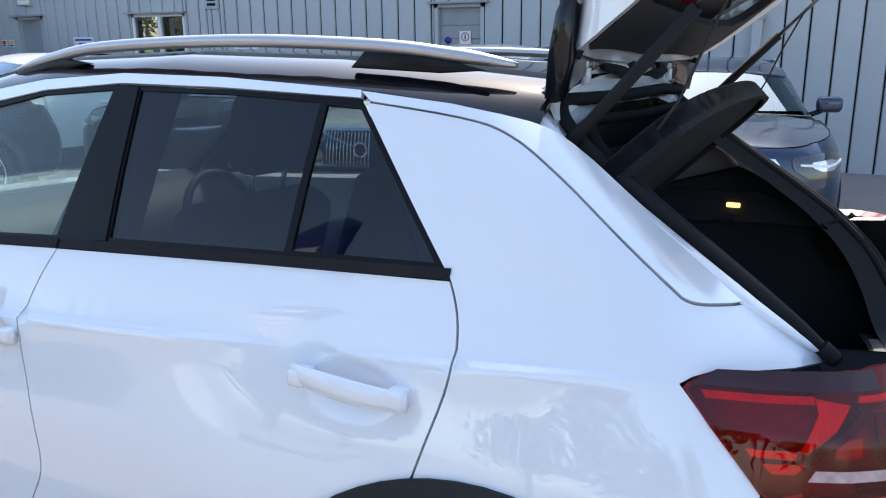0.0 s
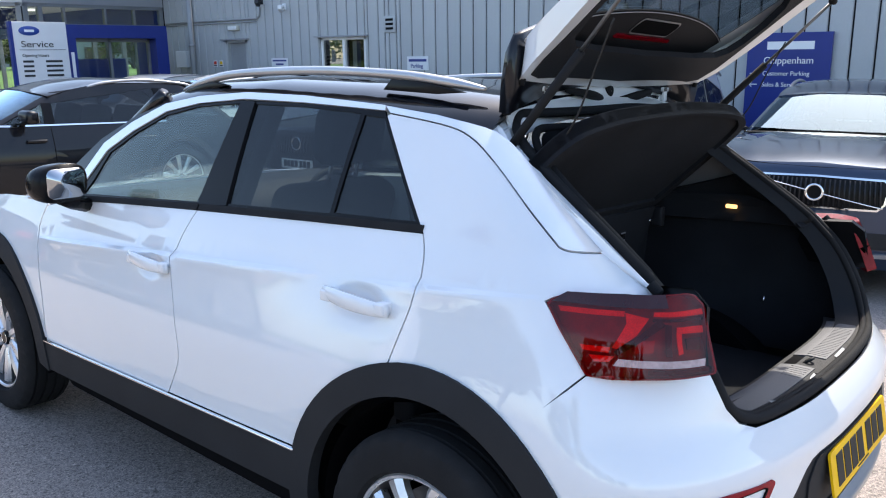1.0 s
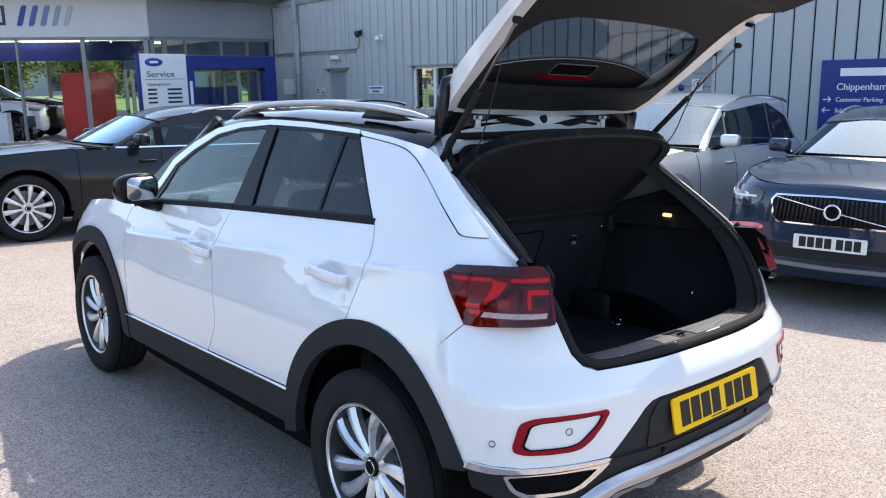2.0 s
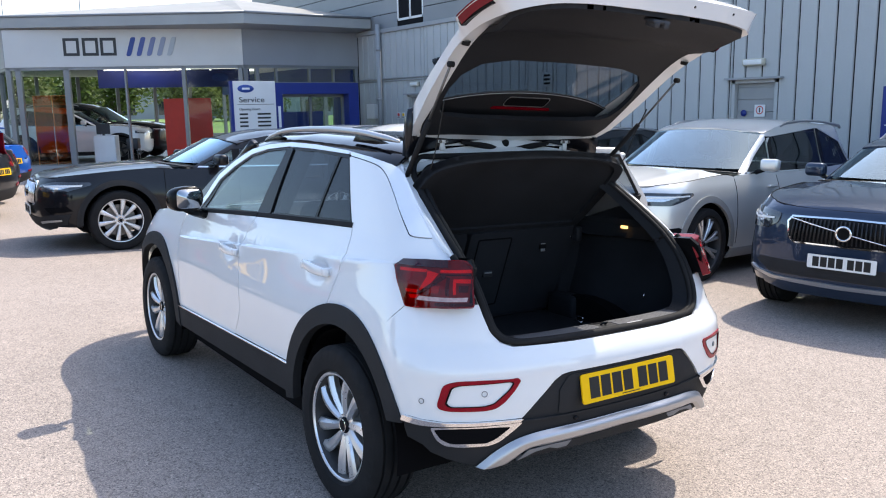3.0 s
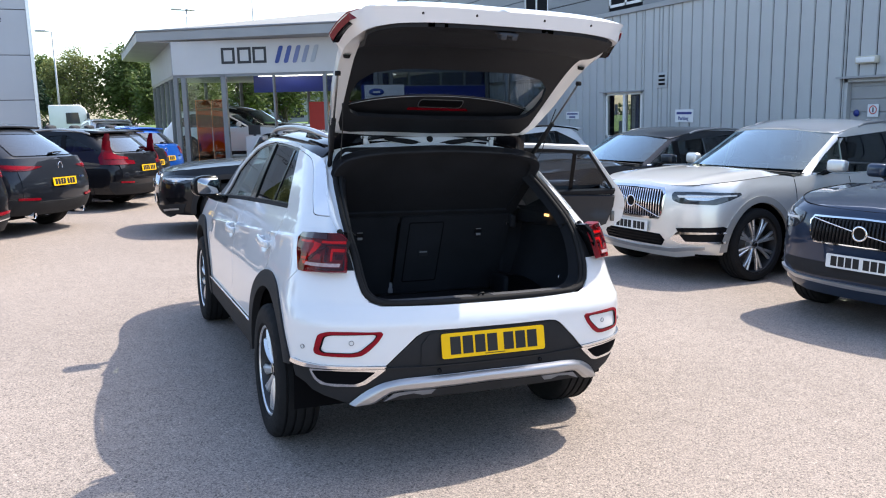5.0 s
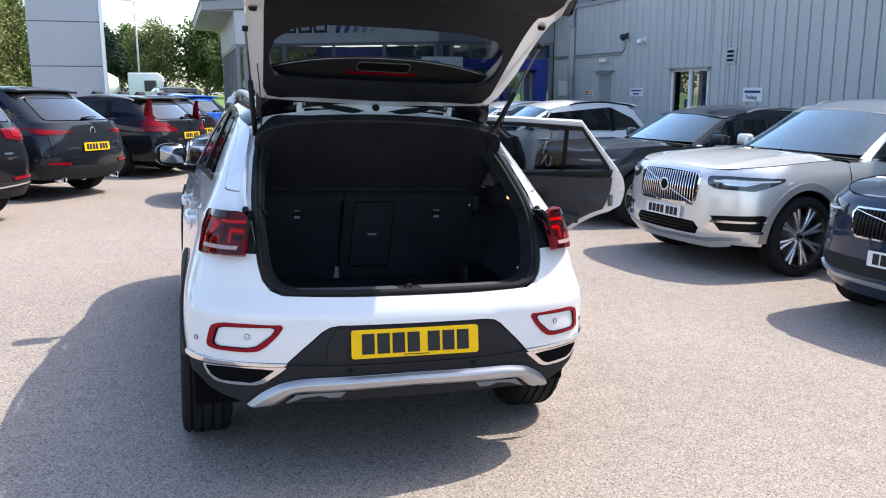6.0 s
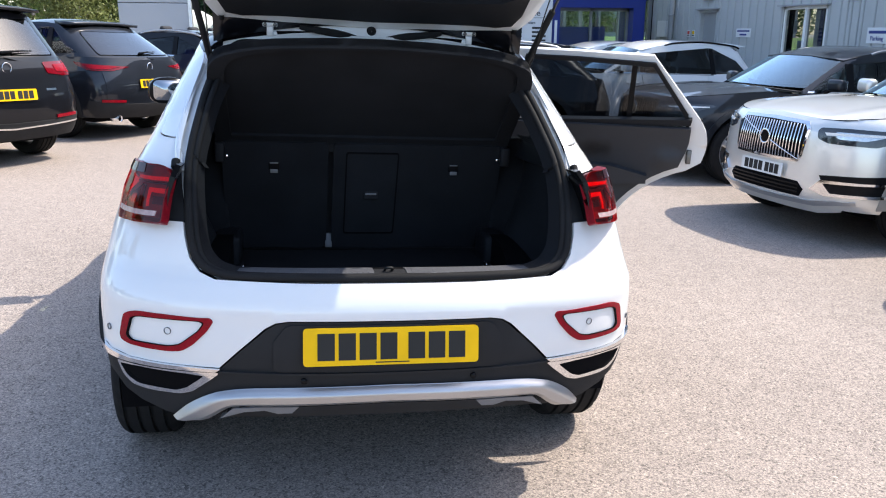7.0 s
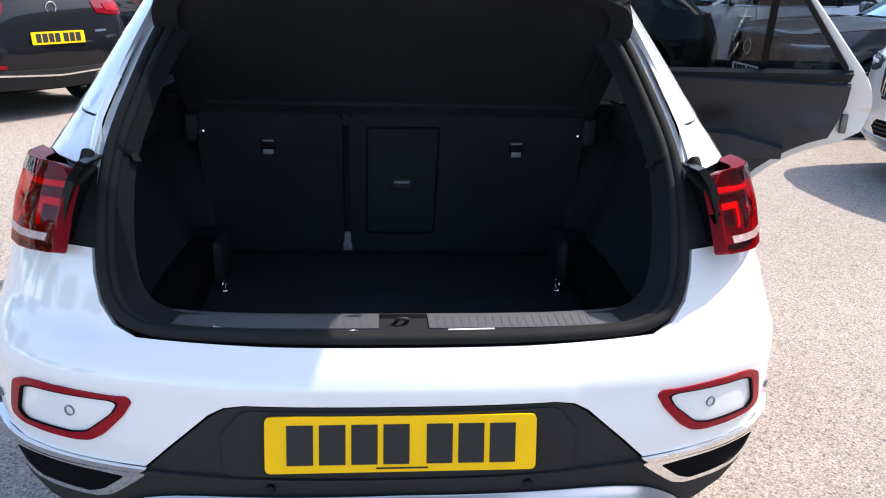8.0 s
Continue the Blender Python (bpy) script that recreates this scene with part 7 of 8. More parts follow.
for s in (-1, 1):
    part("cable_sleeve", tube(spline([(s * .255, .785, 1.497), (s * .215, .768, 1.492), (s * .15, .764, 1.484), (s * .09, .772, 1.474), (s * .05, .788, 1.468)], 5), [.006, .008, .009, .010, .010, .011, .011, .012, .012, .013, .013, .014, .014, .014, .014, .013, .012, .011, .010, .009, .008], 8), RUBBER, hero, "black cable sleeve")
    br = part("hinge_bracket", join(box(s * .358 - .026, s * .358 + .026, .772, .790, 1.494, 1.508, .004), box(s * .358 - .012, s * .358 + .012, .776, .790, 1.462, 1.496, .004)), WHITE, hero, "white hinge bracket")
    for dx in (-.017, .017):
        part("bolt", moved(lathe([(-.006, .001), (-.006, .006), (.002, .007)], 10), pose(s * .358 + dx, .772, 1.501, 0, 0, 90)), STEEL, br)
    part("jamb_stop", moved(lathe([(-.010, .001), (-.010, .009), (.004, .011)], 14), pose(s * .531, .786, 1.443, 0, 0, 90)), RUBBER, hero)
for s in (-1, 1):
    a, b = Vector((s * .553, .762, 1.345)), Vector((s * .625, .353, 1.787))
    strut = part("gas_strut", tube([a, a.lerp(b, .55)], .0115), RUBBER, hero, "black gas strut holding up the tailgate")
    part("strut_rod", tube([a.lerp(b, .55), b], .005), STEEL, strut)
    for q in (a, b):
        part("strut_joint", moved(lathe([(-.011, .001), (-.011, .011), (.011, .011), (.011, .001)], 12), Matrix.Translation(q)), RUBBER, strut)
    part("roof_hinge", box(min(s * .33, s * .37), max(s * .33, s * .37), .79, .86, 1.455, 1.485, .006), WHITE, hero)
    part("corner_jamb", panel([(.79, 1.36), (.83, 1.43), (.78, 1.40), (.735, 1.362), (.66, 1.30), (.62, 1.20), (.66, 1.22)], lambda y, z: (s * (SH.side(y, z) - .02), y, z), (s, 0, 0), .03, thick=.02), WHITE, hero)
YA, XB = table([(1.062, .30), (1.147, .433), (1.20, .505), (1.273, .609), (1.362, .731), (1.40, .808), (1.43, .95)]), table([(1.06, .628), (1.14, .628), (1.29, .605), (1.38, .575), (1.43, .545)])
for s in (-1, 1):
    rows = []
    for i in range(15):
        z = 1.068 + .025 * i
        a, b = Vector((s * (SH.side(YA(z), z) - .004), YA(z), z)), Vector(jamb(s * (XB(z) - .004), z)) + Vector((0, -.004, 0))
        b = b + Vector((0, -.028, 0))
        mid = (a + b) / 2 + Vector((s * .003, -.006, 0))
        rows.append([tuple(a), tuple(a.lerp(mid, .5) + Vector((s * .003, -.003, 0))), tuple(mid), tuple(mid.lerp(b, .5) + Vector((s * .002, -.003, 0))), tuple(b)])
    part("rear_pillar", loft(rows, close=False), WHITE, hero, "white rear pillar beside the boot opening")
part("roof_header", panel([(-.55, .78), (.55, .78), (.50, .84), (-.50, .84)], lambda x, y: (x, y, 1.462 - .07 * (abs(x) / .55) ** 3 - .1 * (y - .78)), (0, 0, 1), .05, thick=.04), WHITE, hero)

# cabin
part("cabin_floor", box(-.74, .74, .95, 3.0, .24, .33), CARPET, hero)
part("dashboard", loft([[(x, y, z) for y, z in ((2.92, .62), (2.60, .66), (2.52, .86), (2.58, .98), (2.72, 1.03), (2.95, 1.04))] for x in (-.73, -.4, 0, .4, .73)]), PLASTIC, hero)
for x in (-.37, .37):
    seat(hero, x, 1.78, .50)
part("rear_cushion", box(-.62, .62, 1.05, 1.58, .42, .60, .06, 4), CLOTH, hero)
part("rear_backrest", moved(box(-.60, .60, -.06, .06, 0, .62, .05, 4), pose(0, 1.16, .52, 16)), CLOTH, hero)
steering_wheel(hero, .37, 2.42, .92)
for s in (-1, 1):
    part("inner_door_card", panel([(2.75, 1.02), (1.92, 1.07), (1.90, .5), (2.80, .5)], lambda y, z: (s * (SH.side(y, z) - .09), y, z), (-s, 0, 0), .1, thick=.03), CREAM if s > 0 else PLASTIC, hero)
    if s < 0:
        part("inner_door_card", panel([(1.84, 1.08), (.93, 1.12), (1.0, .9), (1.25, .5), (1.84, .5)], lambda y, z: (s * (SH.side(y, z) - .09), y, z), (-s, 0, 0), .1, thick=.03), PLASTIC, hero)
    part("sill_step", box(min(s * .72, s * .83), max(s * .72, s * .83), 1.3, 2.80, .37, .45, .02), CLAD, hero)
    part("pillar_post", panel([(1.86, .45), (1.95, 1.10), (1.84, 1.45), (1.72, 1.45), (1.74, 1.10), (1.72, .45)], lambda y, z: (s * (SH.side(y, z) - .05), y, z), (s, 0, 0), .08, thick=.06), PLASTIC, hero)
for y in (HR, HF):
    for s in (-1, 1):
        add_wheel(hero, s * .785, y, TR, .215, .226, "blade", ALLOY, turn=20 if y == HR else 47)


# ---- the other vehicles, all from one pattern with their own measures and fittings ----
def make_car(name, label, place, paint_mat, L, W, H, wb, fo, wr=0.36, belt=1.0, nose=0.86, cowl=None, screen=1.25, tail=0.35, slope=0.45,
             wheel_style="five", wheel_mat=None, clad=None, roof_mat=None, glass_rear=None, rails=True, group="", drop=0.06, tumble=0.17, rim=0.24, anchor="front", rail_mat=None, wheel_turn=10):
    """place is where the middle of the nose (or of the tail) stands; cowl, screen and tail are lengths along the car."""
    m = place @ pose(0, -L if anchor == "front" else 0, 0)
    car = thing(name, m, label, "car", group)
    cy = L - fo - 0.55 if cowl is None else L - cowl
    fa, ra = L - fo, L - fo - wb
    top = H - 0.05
    low = Shell(smooth_table([(.18, W - .08), (.3, W - .02), (.5, W), (.7, W - .003), (belt - .16, W - .03), (belt, W - .085), (belt + .1, W - .12)], 5),
                smooth_table([(.18, .16), (.35, .05), (.5, 0), (.7, .0), (belt - .1, .05), (belt + .05, .10)], 5),
                smooth_table([(.18, L - .14), (.35, L - .02), (.55, L), (nose - .1, L - .015), (nose, L - .07), (nose + .1, L - .2), (nose + .3, L - .5)], 5), .34, .62)
    ys, yw = cy, cy - screen * 0.76
    base, head = belt + .065, top - .135
    cab = Shell(smooth_table([(belt - .05, W - .07), (belt, W - .088), (belt + .2, W - .088 - tumble * .42), (top - .09, W - .088 - tumble * .92), (top - .03, W - .088 - tumble * 1.12), (top, W - .088 - tumble * 1.4)], 5),
                [(belt, tail * .35), (top, tail * .35 + slope)], [(belt, ys + .02), (top, yw - .02)], .30, .34, 2.3, 2.2)
    arch_r = wr + .075

    def edge(y):
        """The upper edge of the lower body: belt line, then the bonnet's edge."""
        if y < cy:
            return belt + (.05 * (1 - y / cy) if drop else 0)
        t = (y - cy) / (L - cy)
        return belt - .01 - (belt - nose) * (.35 * t + .65 * t ** 2.6) + .035 * math.sin(min(1, t * 6) * math.pi / 2) * (1 - t)

    def sill(y):
        z = .30
        for c in (fa, ra):
            d = abs(y - c)
            if d < arch_r:
                z = max(z, wr + math.sqrt(arch_r ** 2 - d * d))
        return z

    def strip(y0, y1, lo=sill, hi=edge, n=22):
        ysam = sorted({y0 + (y1 - y0) * i / n for i in range(n + 1)} | {c + arch_r * math.cos(math.pi * k / 16) for c in (fa, ra) for k in range(17) if y0 < c + arch_r * math.cos(math.pi * k / 16) < y1})
        return [(y, lo(y)) for y in ysam] + [(y, hi(y)) for y in reversed(ysam)]

    ya, yb2, yc2 = fa - arch_r - .10, (fa + ra) / 2 - .02, ra + arch_r * .55
    nose_y, tail_y = low.front(.80 * W, .6), low.rear(.80 * W, .6)
    for s in (-1, 1):
        on, out = low.on_side(s), (s, 0, 0)
        part("front_wing", panel(strip(ya + .003, nose_y), on, out, .09, thick=.02), paint_mat, car)
        for a, b, nm in ((yb2 + .003, ya - .003, "front_door"), (yc2 + .003, yb2 - .003, "rear_door")):
            d = part(nm, panel(strip(a, b), on, out, .10, thick=.02), paint_mat, car)
            hy, hz = a + .17, belt - .13
            part("door_handle", moved(box(-.02, .02, -.10, .10, -.014, .014, .01), pose(s * (low.side(hy, hz) + .02), hy, hz)), paint_mat, d)
        part("rear_quarter", panel(strip(tail_y, yc2 - .003), on, out, .10, thick=.02), paint_mat, car)
        for c in (fa, ra):
            ring = arc(c, wr, arch_r + .055, -6, 186, 26) + arc(c, wr, arch_r - .012, 186, -6, 26)
            part("arch_trim", panel(ring, on, out, .06, thick=.03, off=.008), clad or paint_mat, car)
            part("wheel_well", loft([[(s * x, c + arch_r * math.cos(radians(a)), wr + arch_r * math.sin(radians(a))) for a in range(-12, 193, 12)] for x in (W - .065, W - .38)], close=False), SEAM, car)
            part("wheel_well", half_disc(s * (W - .38), c, wr, arch_r), SEAM, car)
            add_wheel(car, s * (W - .125), c, wr, .24, rim, wheel_style, wheel_mat or ALLOY, turn=wheel_turn + 17 * (c == fa))
        part("sill", panel([(fa - arch_r - .02, .31), (ra + arch_r + .02, .31), (ra + arch_r, .20), (fa - arch_r, .20)], on, out, .12, off=.004), clad or CLAD, car)
        # cabin side with its windows let in
        zt = lambda y: top - .045 - .07 * max(0, (y - yw + .75) / .6) ** 2 - .07 * max(0, (tail * .35 + slope + .35 - y) / .5) ** 2
        a_front = [(cab.front(cab.w(z) * .93, z), z) for z in (belt, belt + .15, belt + .3, top - .15)]
        a_rear = [(cab.rear(cab.w(z) * .93, z), z) for z in (top - .15, belt + .3, belt + .15, belt + .03)]
        ytop = [a_front[-1][0] - i / 8 * (a_front[-1][0] - a_rear[0][0]) for i in range(1, 8)]
        out_line = a_front + [(y, zt(y)) for y in ytop] + a_rear
        wtop = lambda y: zt(y) - .055
        wb0 = belt + .035
        f1 = a_front[0][0] - .14
        slope_f = (a_front[-1][0] - a_front[0][0]) / (a_front[-1][1] - a_front[0][1])
        slope_r = (a_rear[0][0] - a_rear[-1][0]) / (a_rear[0][1] - a_rear[-1][1])
        zf = wtop(yb2)
        ftop = f1 + slope_f * (zf - wb0) * .92
        w1 = [(f1, wb0), (f1 + slope_f * (zf - wb0) * .5, wb0 + (zf - wb0) * .52), (ftop, zf - .03), (yb2 + .05, zf), (yb2 + .05, wb0)]
        w2 = [(yb2 - .05, wb0), (yb2 - .05, wtop(yb2)), (yc2 - .02, wtop(yc2)), (yc2 - .06, wb0 + .015)]
        r0 = a_rear[-1][0] + .16
        w3 = [(yc2 - .14, wb0 + .02), (yc2 - .09, wtop(yc2) - .005), (r0 + slope_r * (zf - wb0) * .9, zf - .05), (r0 + .02, wb0 + .06)]
        onc = cab.on_side(s)
        part("cabin_side", panel(out_line, onc, out, .08, thick=.02, holes=[w1, w2, w3]), paint_mat, car)
        for w, g in ((w1, WINDOW), (w2, glass_rear or PRIVACY), (w3, glass_rear or PRIVACY)):
            part("side_window", panel(inset(w, 1.01), onc, out, .10, thick=.004, off=-.006, back=True), g, car)
        part("pillar_trim", panel([(yb2 + .05, wb0 - .01), (yb2 + .05, zf), (yb2 - .05, zf), (yb2 - .05, wb0 - .01)], onc, out, .1, thick=.004, off=.003), TRIM, car)
        part("pillar_trim", panel([(yc2 - .055, wb0 + .008), (yc2 - .018, wtop(yc2) - .002), (yc2 - .092, wtop(yc2) - .006), (yc2 - .145, wb0 + .016)], onc, out, .1, thick=.004, off=.003), TRIM, car)
        part("belt_trim", panel([(f1 + .05, belt + .012), (yc2 - .10, belt + .03), (yc2 - .10, belt + .042), (f1 + .03, belt + .030)], onc, out, .12, thick=.006, off=.006), CHROME, car)
        mir = part("door_mirror", moved(box(-.105, .105, -.06, .06, -.068, .07, .045, 4), pose(s * (W + .055), a_front[0][0] - .34, belt + .115, 0, 0, -s * 10)), paint_mat, car)
        part("mirror_glass", moved(box(-.085, .085, -.004, .004, -.052, .052, .003), pose(s * (W + .055), a_front[0][0] - .402, belt + .115, 0, 0, -s * 10)), MIRROR, mir)
        part("mirror_arm", tube([(s * (W - .13), a_front[0][0] - .30, belt + .01), (s * (W + .0), a_front[0][0] - .33, belt + .065)], .024), TRIM, mir)
        if rails:
            y0, y1 = tail * .35 + slope + .05, yw - .32
            xr = cab.w(top - .05) + .005
            part("roof_rail", tube(spline([(s * xr, y0, top - .085), (s * xr, y0 + .15, top - .045), (s * xr, (y0 + y1) / 2, top - .012), (s * xr, y1 - .2, top - .045), (s * xr, y1, top - .095)], 5), .016), rail_mat or SATIN, car)
    zt2 = lambda y: top - .045 - .07 * max(0, (y - yw + .75) / .6) ** 2 - .07 * max(0, (tail * .35 + slope + .35 - y) / .5) ** 2
    y0r, y1r = a_rear[0][0] - .02, a_front[-1][0] + .01

    def roof_fn(u, y):
        v = min(1, max(0, (y - y0r) / (y1r - y0r)))
        a = min(1, abs(u))
        rim_f, rim_r = head - .035 * max(0, a - .4) / .6, top - .085 - .04 * max(0, a - .4) / .6
        yf = cab.front(a * cab.w(rim_f) * .93, rim_f) + .01
        yr = cab.rear(a * cab.w(rim_r) * .93, rim_r)
        yy = yr + (yf - yr) * v
        ze = zt2(y) - .012
        mid = ze + .067 * (1 - a ** 3)
        k = abs(2 * v - 1) ** 4
        z = mid + ((rim_f if v > .5 else rim_r) - mid) * k * (1 - a ** 6)
        return (u * cab.side(min(max(y, y0r), y1r), ze), yy, z)
    part("roof", panel([(-1, y0r), (1, y0r), (1, y1r), (-1, y1r)], roof_fn, (0, 0, 1), .10, thick=.02), roof_mat or paint_mat, car)

    def screen_fn(rear):
        f = cab.rear if rear else cab.front
        return lambda u, z: (u * cab.w(z) * .93, f(u * cab.w(z) * .93, z), z)
    part("windscreen", panel([(-1, base), (1, base), (1, head - .035), (.4, head), (-.4, head), (-1, head - .035)], screen_fn(False), (0, 1, 0), .09, thick=.004), SCREENGLASS, car)
    part("rear_window", panel(rounded([(-.86, belt + .07), (.86, belt + .07), (.82, top - .15), (-.82, top - .15)], .05), screen_fn(True), (0, -1, 0), .09, thick=.004, off=.004), glass_rear or REARGLASS, car)
    part("tailgate_frame", panel([(-1, belt - .02), (1, belt - .02), (1, top - .12), (.5, top - .08), (-.5, top - .08), (-1, top - .12)], screen_fn(True), (0, -1, 0), .09, holes=[rounded([(-.88, belt + .06), (.88, belt + .06), (.84, top - .14), (-.84, top - .14)], .05)]), paint_mat, car)
    part("roof_spoiler", loft([[(x, tail * .35 + slope + dy + .10 * (x / W) ** 2, top + dz - .04 * (x / W) ** 2) for dy, dz in ((.12, .0), (-.14, -.025), (-.13, -.055), (.10, -.06))] for x in [W * .68 * i / 6 for i in range(-6, 7)]]), roof_mat or paint_mat, car)

    zf0 = edge(L - .09)

    def bonnet_fn(u, t):
        a = min(1, abs(u))
        lip = low.front(a * .76 * W, zf0) - .012
        yy = cy + .02 + (lip - cy - .02) * t
        z = edge(yy)
        xe = low.side(cy + .02 + (low.front(.76 * W, zf0) - .012 - cy - .02) * t, z)
        return (u * xe, yy, z + .05 * (1 - a * a) * (1 - t ** 5) + .012 * math.exp(-((a - .62) / .10) ** 2) * (1 - t ** 3))
    part("bonnet", panel([(-1, 0), (1, 0), (1, 1), (-1, 1)], bonnet_fn, (0, 0, 1), .08, thick=.02), paint_mat, car)
    # dark rods laid on the paint stand for the shade in the gaps
    for u in (-1, 1):
        part("shut_line", tube([tuple(Vector(bonnet_fn(u * .985, i / 14)) + Vector((0, 0, .002))) for i in range(15)], .0035, 5), SEAM, car)
    part("shut_line", tube([tuple(Vector(bonnet_fn(-.98 + 1.96 * i / 20, 1)) + Vector((0, .004, -.004))) for i in range(21)], .004, 5), SEAM, car)
    for s in (-1, 1):
        for yy in (ya, yb2):
            part("shut_line", tube([(s * (low.side(yy, z) + .001), yy, z) for z in [.36 + (edge(yy) - .38) * i / 8 for i in range(9)]], .0035, 5), SEAM, car)
    part("scuttle", panel([(-1, 0), (1, 0), (1, 1), (-1, 1)], lambda u, t: (u * (W - .12), cy - .06 + .10 * t - .16 * u * u, belt + .03 + .02 * (1 - u * u)), (0, 0, 1), .12), CLAD, car)
    zf = edge(L - .09)
    part("front_bumper", panel(both([(0, .24), (.55 * W, .24), (.74 * W, .28), (.82 * W, .45), (.80 * W, zf - .05), (.70 * W, zf), (0, zf + .03)]), low.on_front(), (0, 1, 0), .08, thick=.03), paint_mat, car)
    part("rear_bumper", panel(both([(0, .28), (.74 * W, .30), (.82 * W, .45), (.82 * W, belt - .02), (0, belt + .02)]), low.on_rear(), (0, -1, 0), .08, thick=.03), paint_mat, car)
    part("underbody", box(-W + .22, W - .22, .38, L - .5, .22, .34), SEAM, car)
    part("dashboard", box(-W + .2, W - .2, cy - .45, cy - .05, belt - .25, belt + .01, .05), PLASTIC, car)
    for x in (-.38, .38):
        seat(car, x, cy - 1.35, .52)
    part("rear_bench", join(box(-.6, .6, ra + .1, ra + .6, .5, .68, .06), moved(box(-.6, .6, -.07, .07, 0, .6, .05), pose(0, ra + .15, .58, 15))), CLOTH, car)
    steering_wheel(car, .38, cy - .62, belt - .02)
    return dict(car=car, low=low, cab=cab, L=L, W=W, front=low.on_front(), rear=low.on_rear(), side=low.on_side, rf=round_front(low, .72 * W), rr=low.round_rear(.72 * W), H=H, screen=screen_fn, top=top, belt=belt)


def round_front(sh, split):
    def fn(s, z):
        a = abs(s)
        if a <= split:
            return (s, sh.front(s, z), z)
        y = sh.front(split, z) - (a - split)
        return (math.copysign(sh.side(y, z), s), y, z)
    return fn


def fit_on(c, name, poly, material, surface="rf", off=.006, thick=.012, label="", step=.05, holes=(), parent=None):
    out = {"rf": (0, 1, 0), "front": (0, 1, 0), "rr": (0, -1, 0), "rear": (0, -1, 0)}[surface]
    return part(name, panel(poly, c[surface], out, step, thick=thick, off=off, holes=holes), material, parent or c["car"], label)


def mirrored(poly):
    return [(-a, b) for a, b in poly]


def emblem(c, z, r=.075, y=None):
    """A plain ring with a bar across it."""
    q = Vector(c["front"](0, z)) + Vector((0, .03, 0))
    e = part("emblem", moved(lathe([(-.008, r), (-.014, r - .008), (-.008, r - .018), (.0, r - .009)], 28), Matrix.Translation(q) @ pose(0, 0, 0, 0, 0, -90)), CHROME, c["car"], "plain chrome ring emblem")
    part("emblem_disc", moved(lathe([(-.004, .001), (-.004, r - .016)], 24), Matrix.Translation(q) @ pose(0, 0, 0, 0, 0, -90)), TRIM, e)
    return e


def bar_across(c, x0, z0, x1, z1, r=.005):
    pts = [Vector(c["front"](x0 + (x1 - x0) * i / 10, z0 + (z1 - z0) * i / 10)) + Vector((0, .026, 0)) for i in range(11)]
    part("grille_bar", tube(pts, r, 6), CHROME, c["car"])


def front_plate(c, z, seed):
    q = Vector(c["front"](0, z))
    number_plate(c["car"], Matrix.Translation(q + Vector((0, .02, 0))) @ pose(0, 0, 0, 0, 0, 180), False, seed, False)


def rear_plate(c, z, seed, tilt=-8, x=0.0, out=.012):
    q = Vector(c["rear"](x, z))
    number_plate(c["car"], Matrix.Translation(q + Vector((0, -out, 0))) @ pose(0, 0, 0, tilt), True, seed, False)


def slatted(c, poly_half, x_max, z0, z1, n, material, vertical=True):
    f = c["front"]
    for i in range(n):
        x = -x_max + 2 * x_max * (i + .5) / n
        a, b = Vector(f(x, z0)), Vector(f(x * .96, z1))
        part("grille_slat", tube([a + Vector((0, .012, 0)), (a + b) / 2 + Vector((0, .024, 0)), b + Vector((0, .012, 0))], .0065, 5), material, c["car"])


def headlamp(c, poly, strip):
    for s in (1, -1):
        pl = poly if s > 0 else mirrored(poly)
        st = strip if s > 0 else mirrored(strip)
        h = fit_on(c, "headlamp", pl, DARKLENS, off=.006, label="clear headlamp with a dark inside")
        fit_on(c, "light_bar", st, PLATEWHITE, off=.012, thick=.004, parent=h)
        fit_on(c, "lens_cell", inset(pl, .45), CLEARLENS, off=.010, thick=.004, parent=h)


ROW = "cars parked along the long wall"
# pearl-silver large estate with a bright slatted grille
c = make_car("estate_car", "pearl silver large sports utility car parked nose out", ground_pose(3.74, 4.03, 96), SILVER, 4.95, .98, 1.78, 2.98, .88, .385, 1.09, .98, cowl=1.45, screen=1.25, tail=.35, slope=.40, wheel_style="twin", wheel_mat=ALLOY, group=ROW, rim=.297, roof_mat=SILVER, clad=ARCHGREY)
fit_on(c, "grille", both([(0, .64), (.37, .65), (.40, .70), (.42, .90), (.38, .945), (0, .955)]), TRIM, off=.004, label="chrome slatted grille")
fit_on(c, "grille_frame", both([(0, .625), (.38, .635), (.415, .69), (.437, .905), (.39, .96), (0, .972)]), CHROME, off=.010, thick=.02, holes=[both([(0, .648), (.365, .655), (.393, .70), (.412, .895), (.375, .937), (0, .947)])])
slatted(c, None, .40, .655, .94, 23, CHROME)
bar_across(c, -.39, .66, .39, .93)
emblem(c, .80, .066)
headlamp(c, rounded([(.50, .905), (.515, .845), (.60, .815), (.86, .815), (1.13, .915), (1.11, .94), (.72, .94), (.52, .93)], .02), [(.56, .895), (1.06, .920), (1.06, .906), (.58, .874)])
front_plate(c, .545, 21)
fit_on(c, "lower_intake", both([(0, .36), (.42, .36), (.46, .42), (.40, .48), (0, .49)]), SEAM, off=.004)
for z in (.39, .42, .45):
    fit_on(c, "intake_bar", both([(0, z), (.42, z), (.42, z + .012), (0, z + .012)]), TRIM, off=.012)
fit_on(c, "skid_trim", both([(0, .30), (.55, .31), (.80, .36), (.80, .385), (.50, .345), (0, .335)]), SATIN, off=.014, thick=.03)
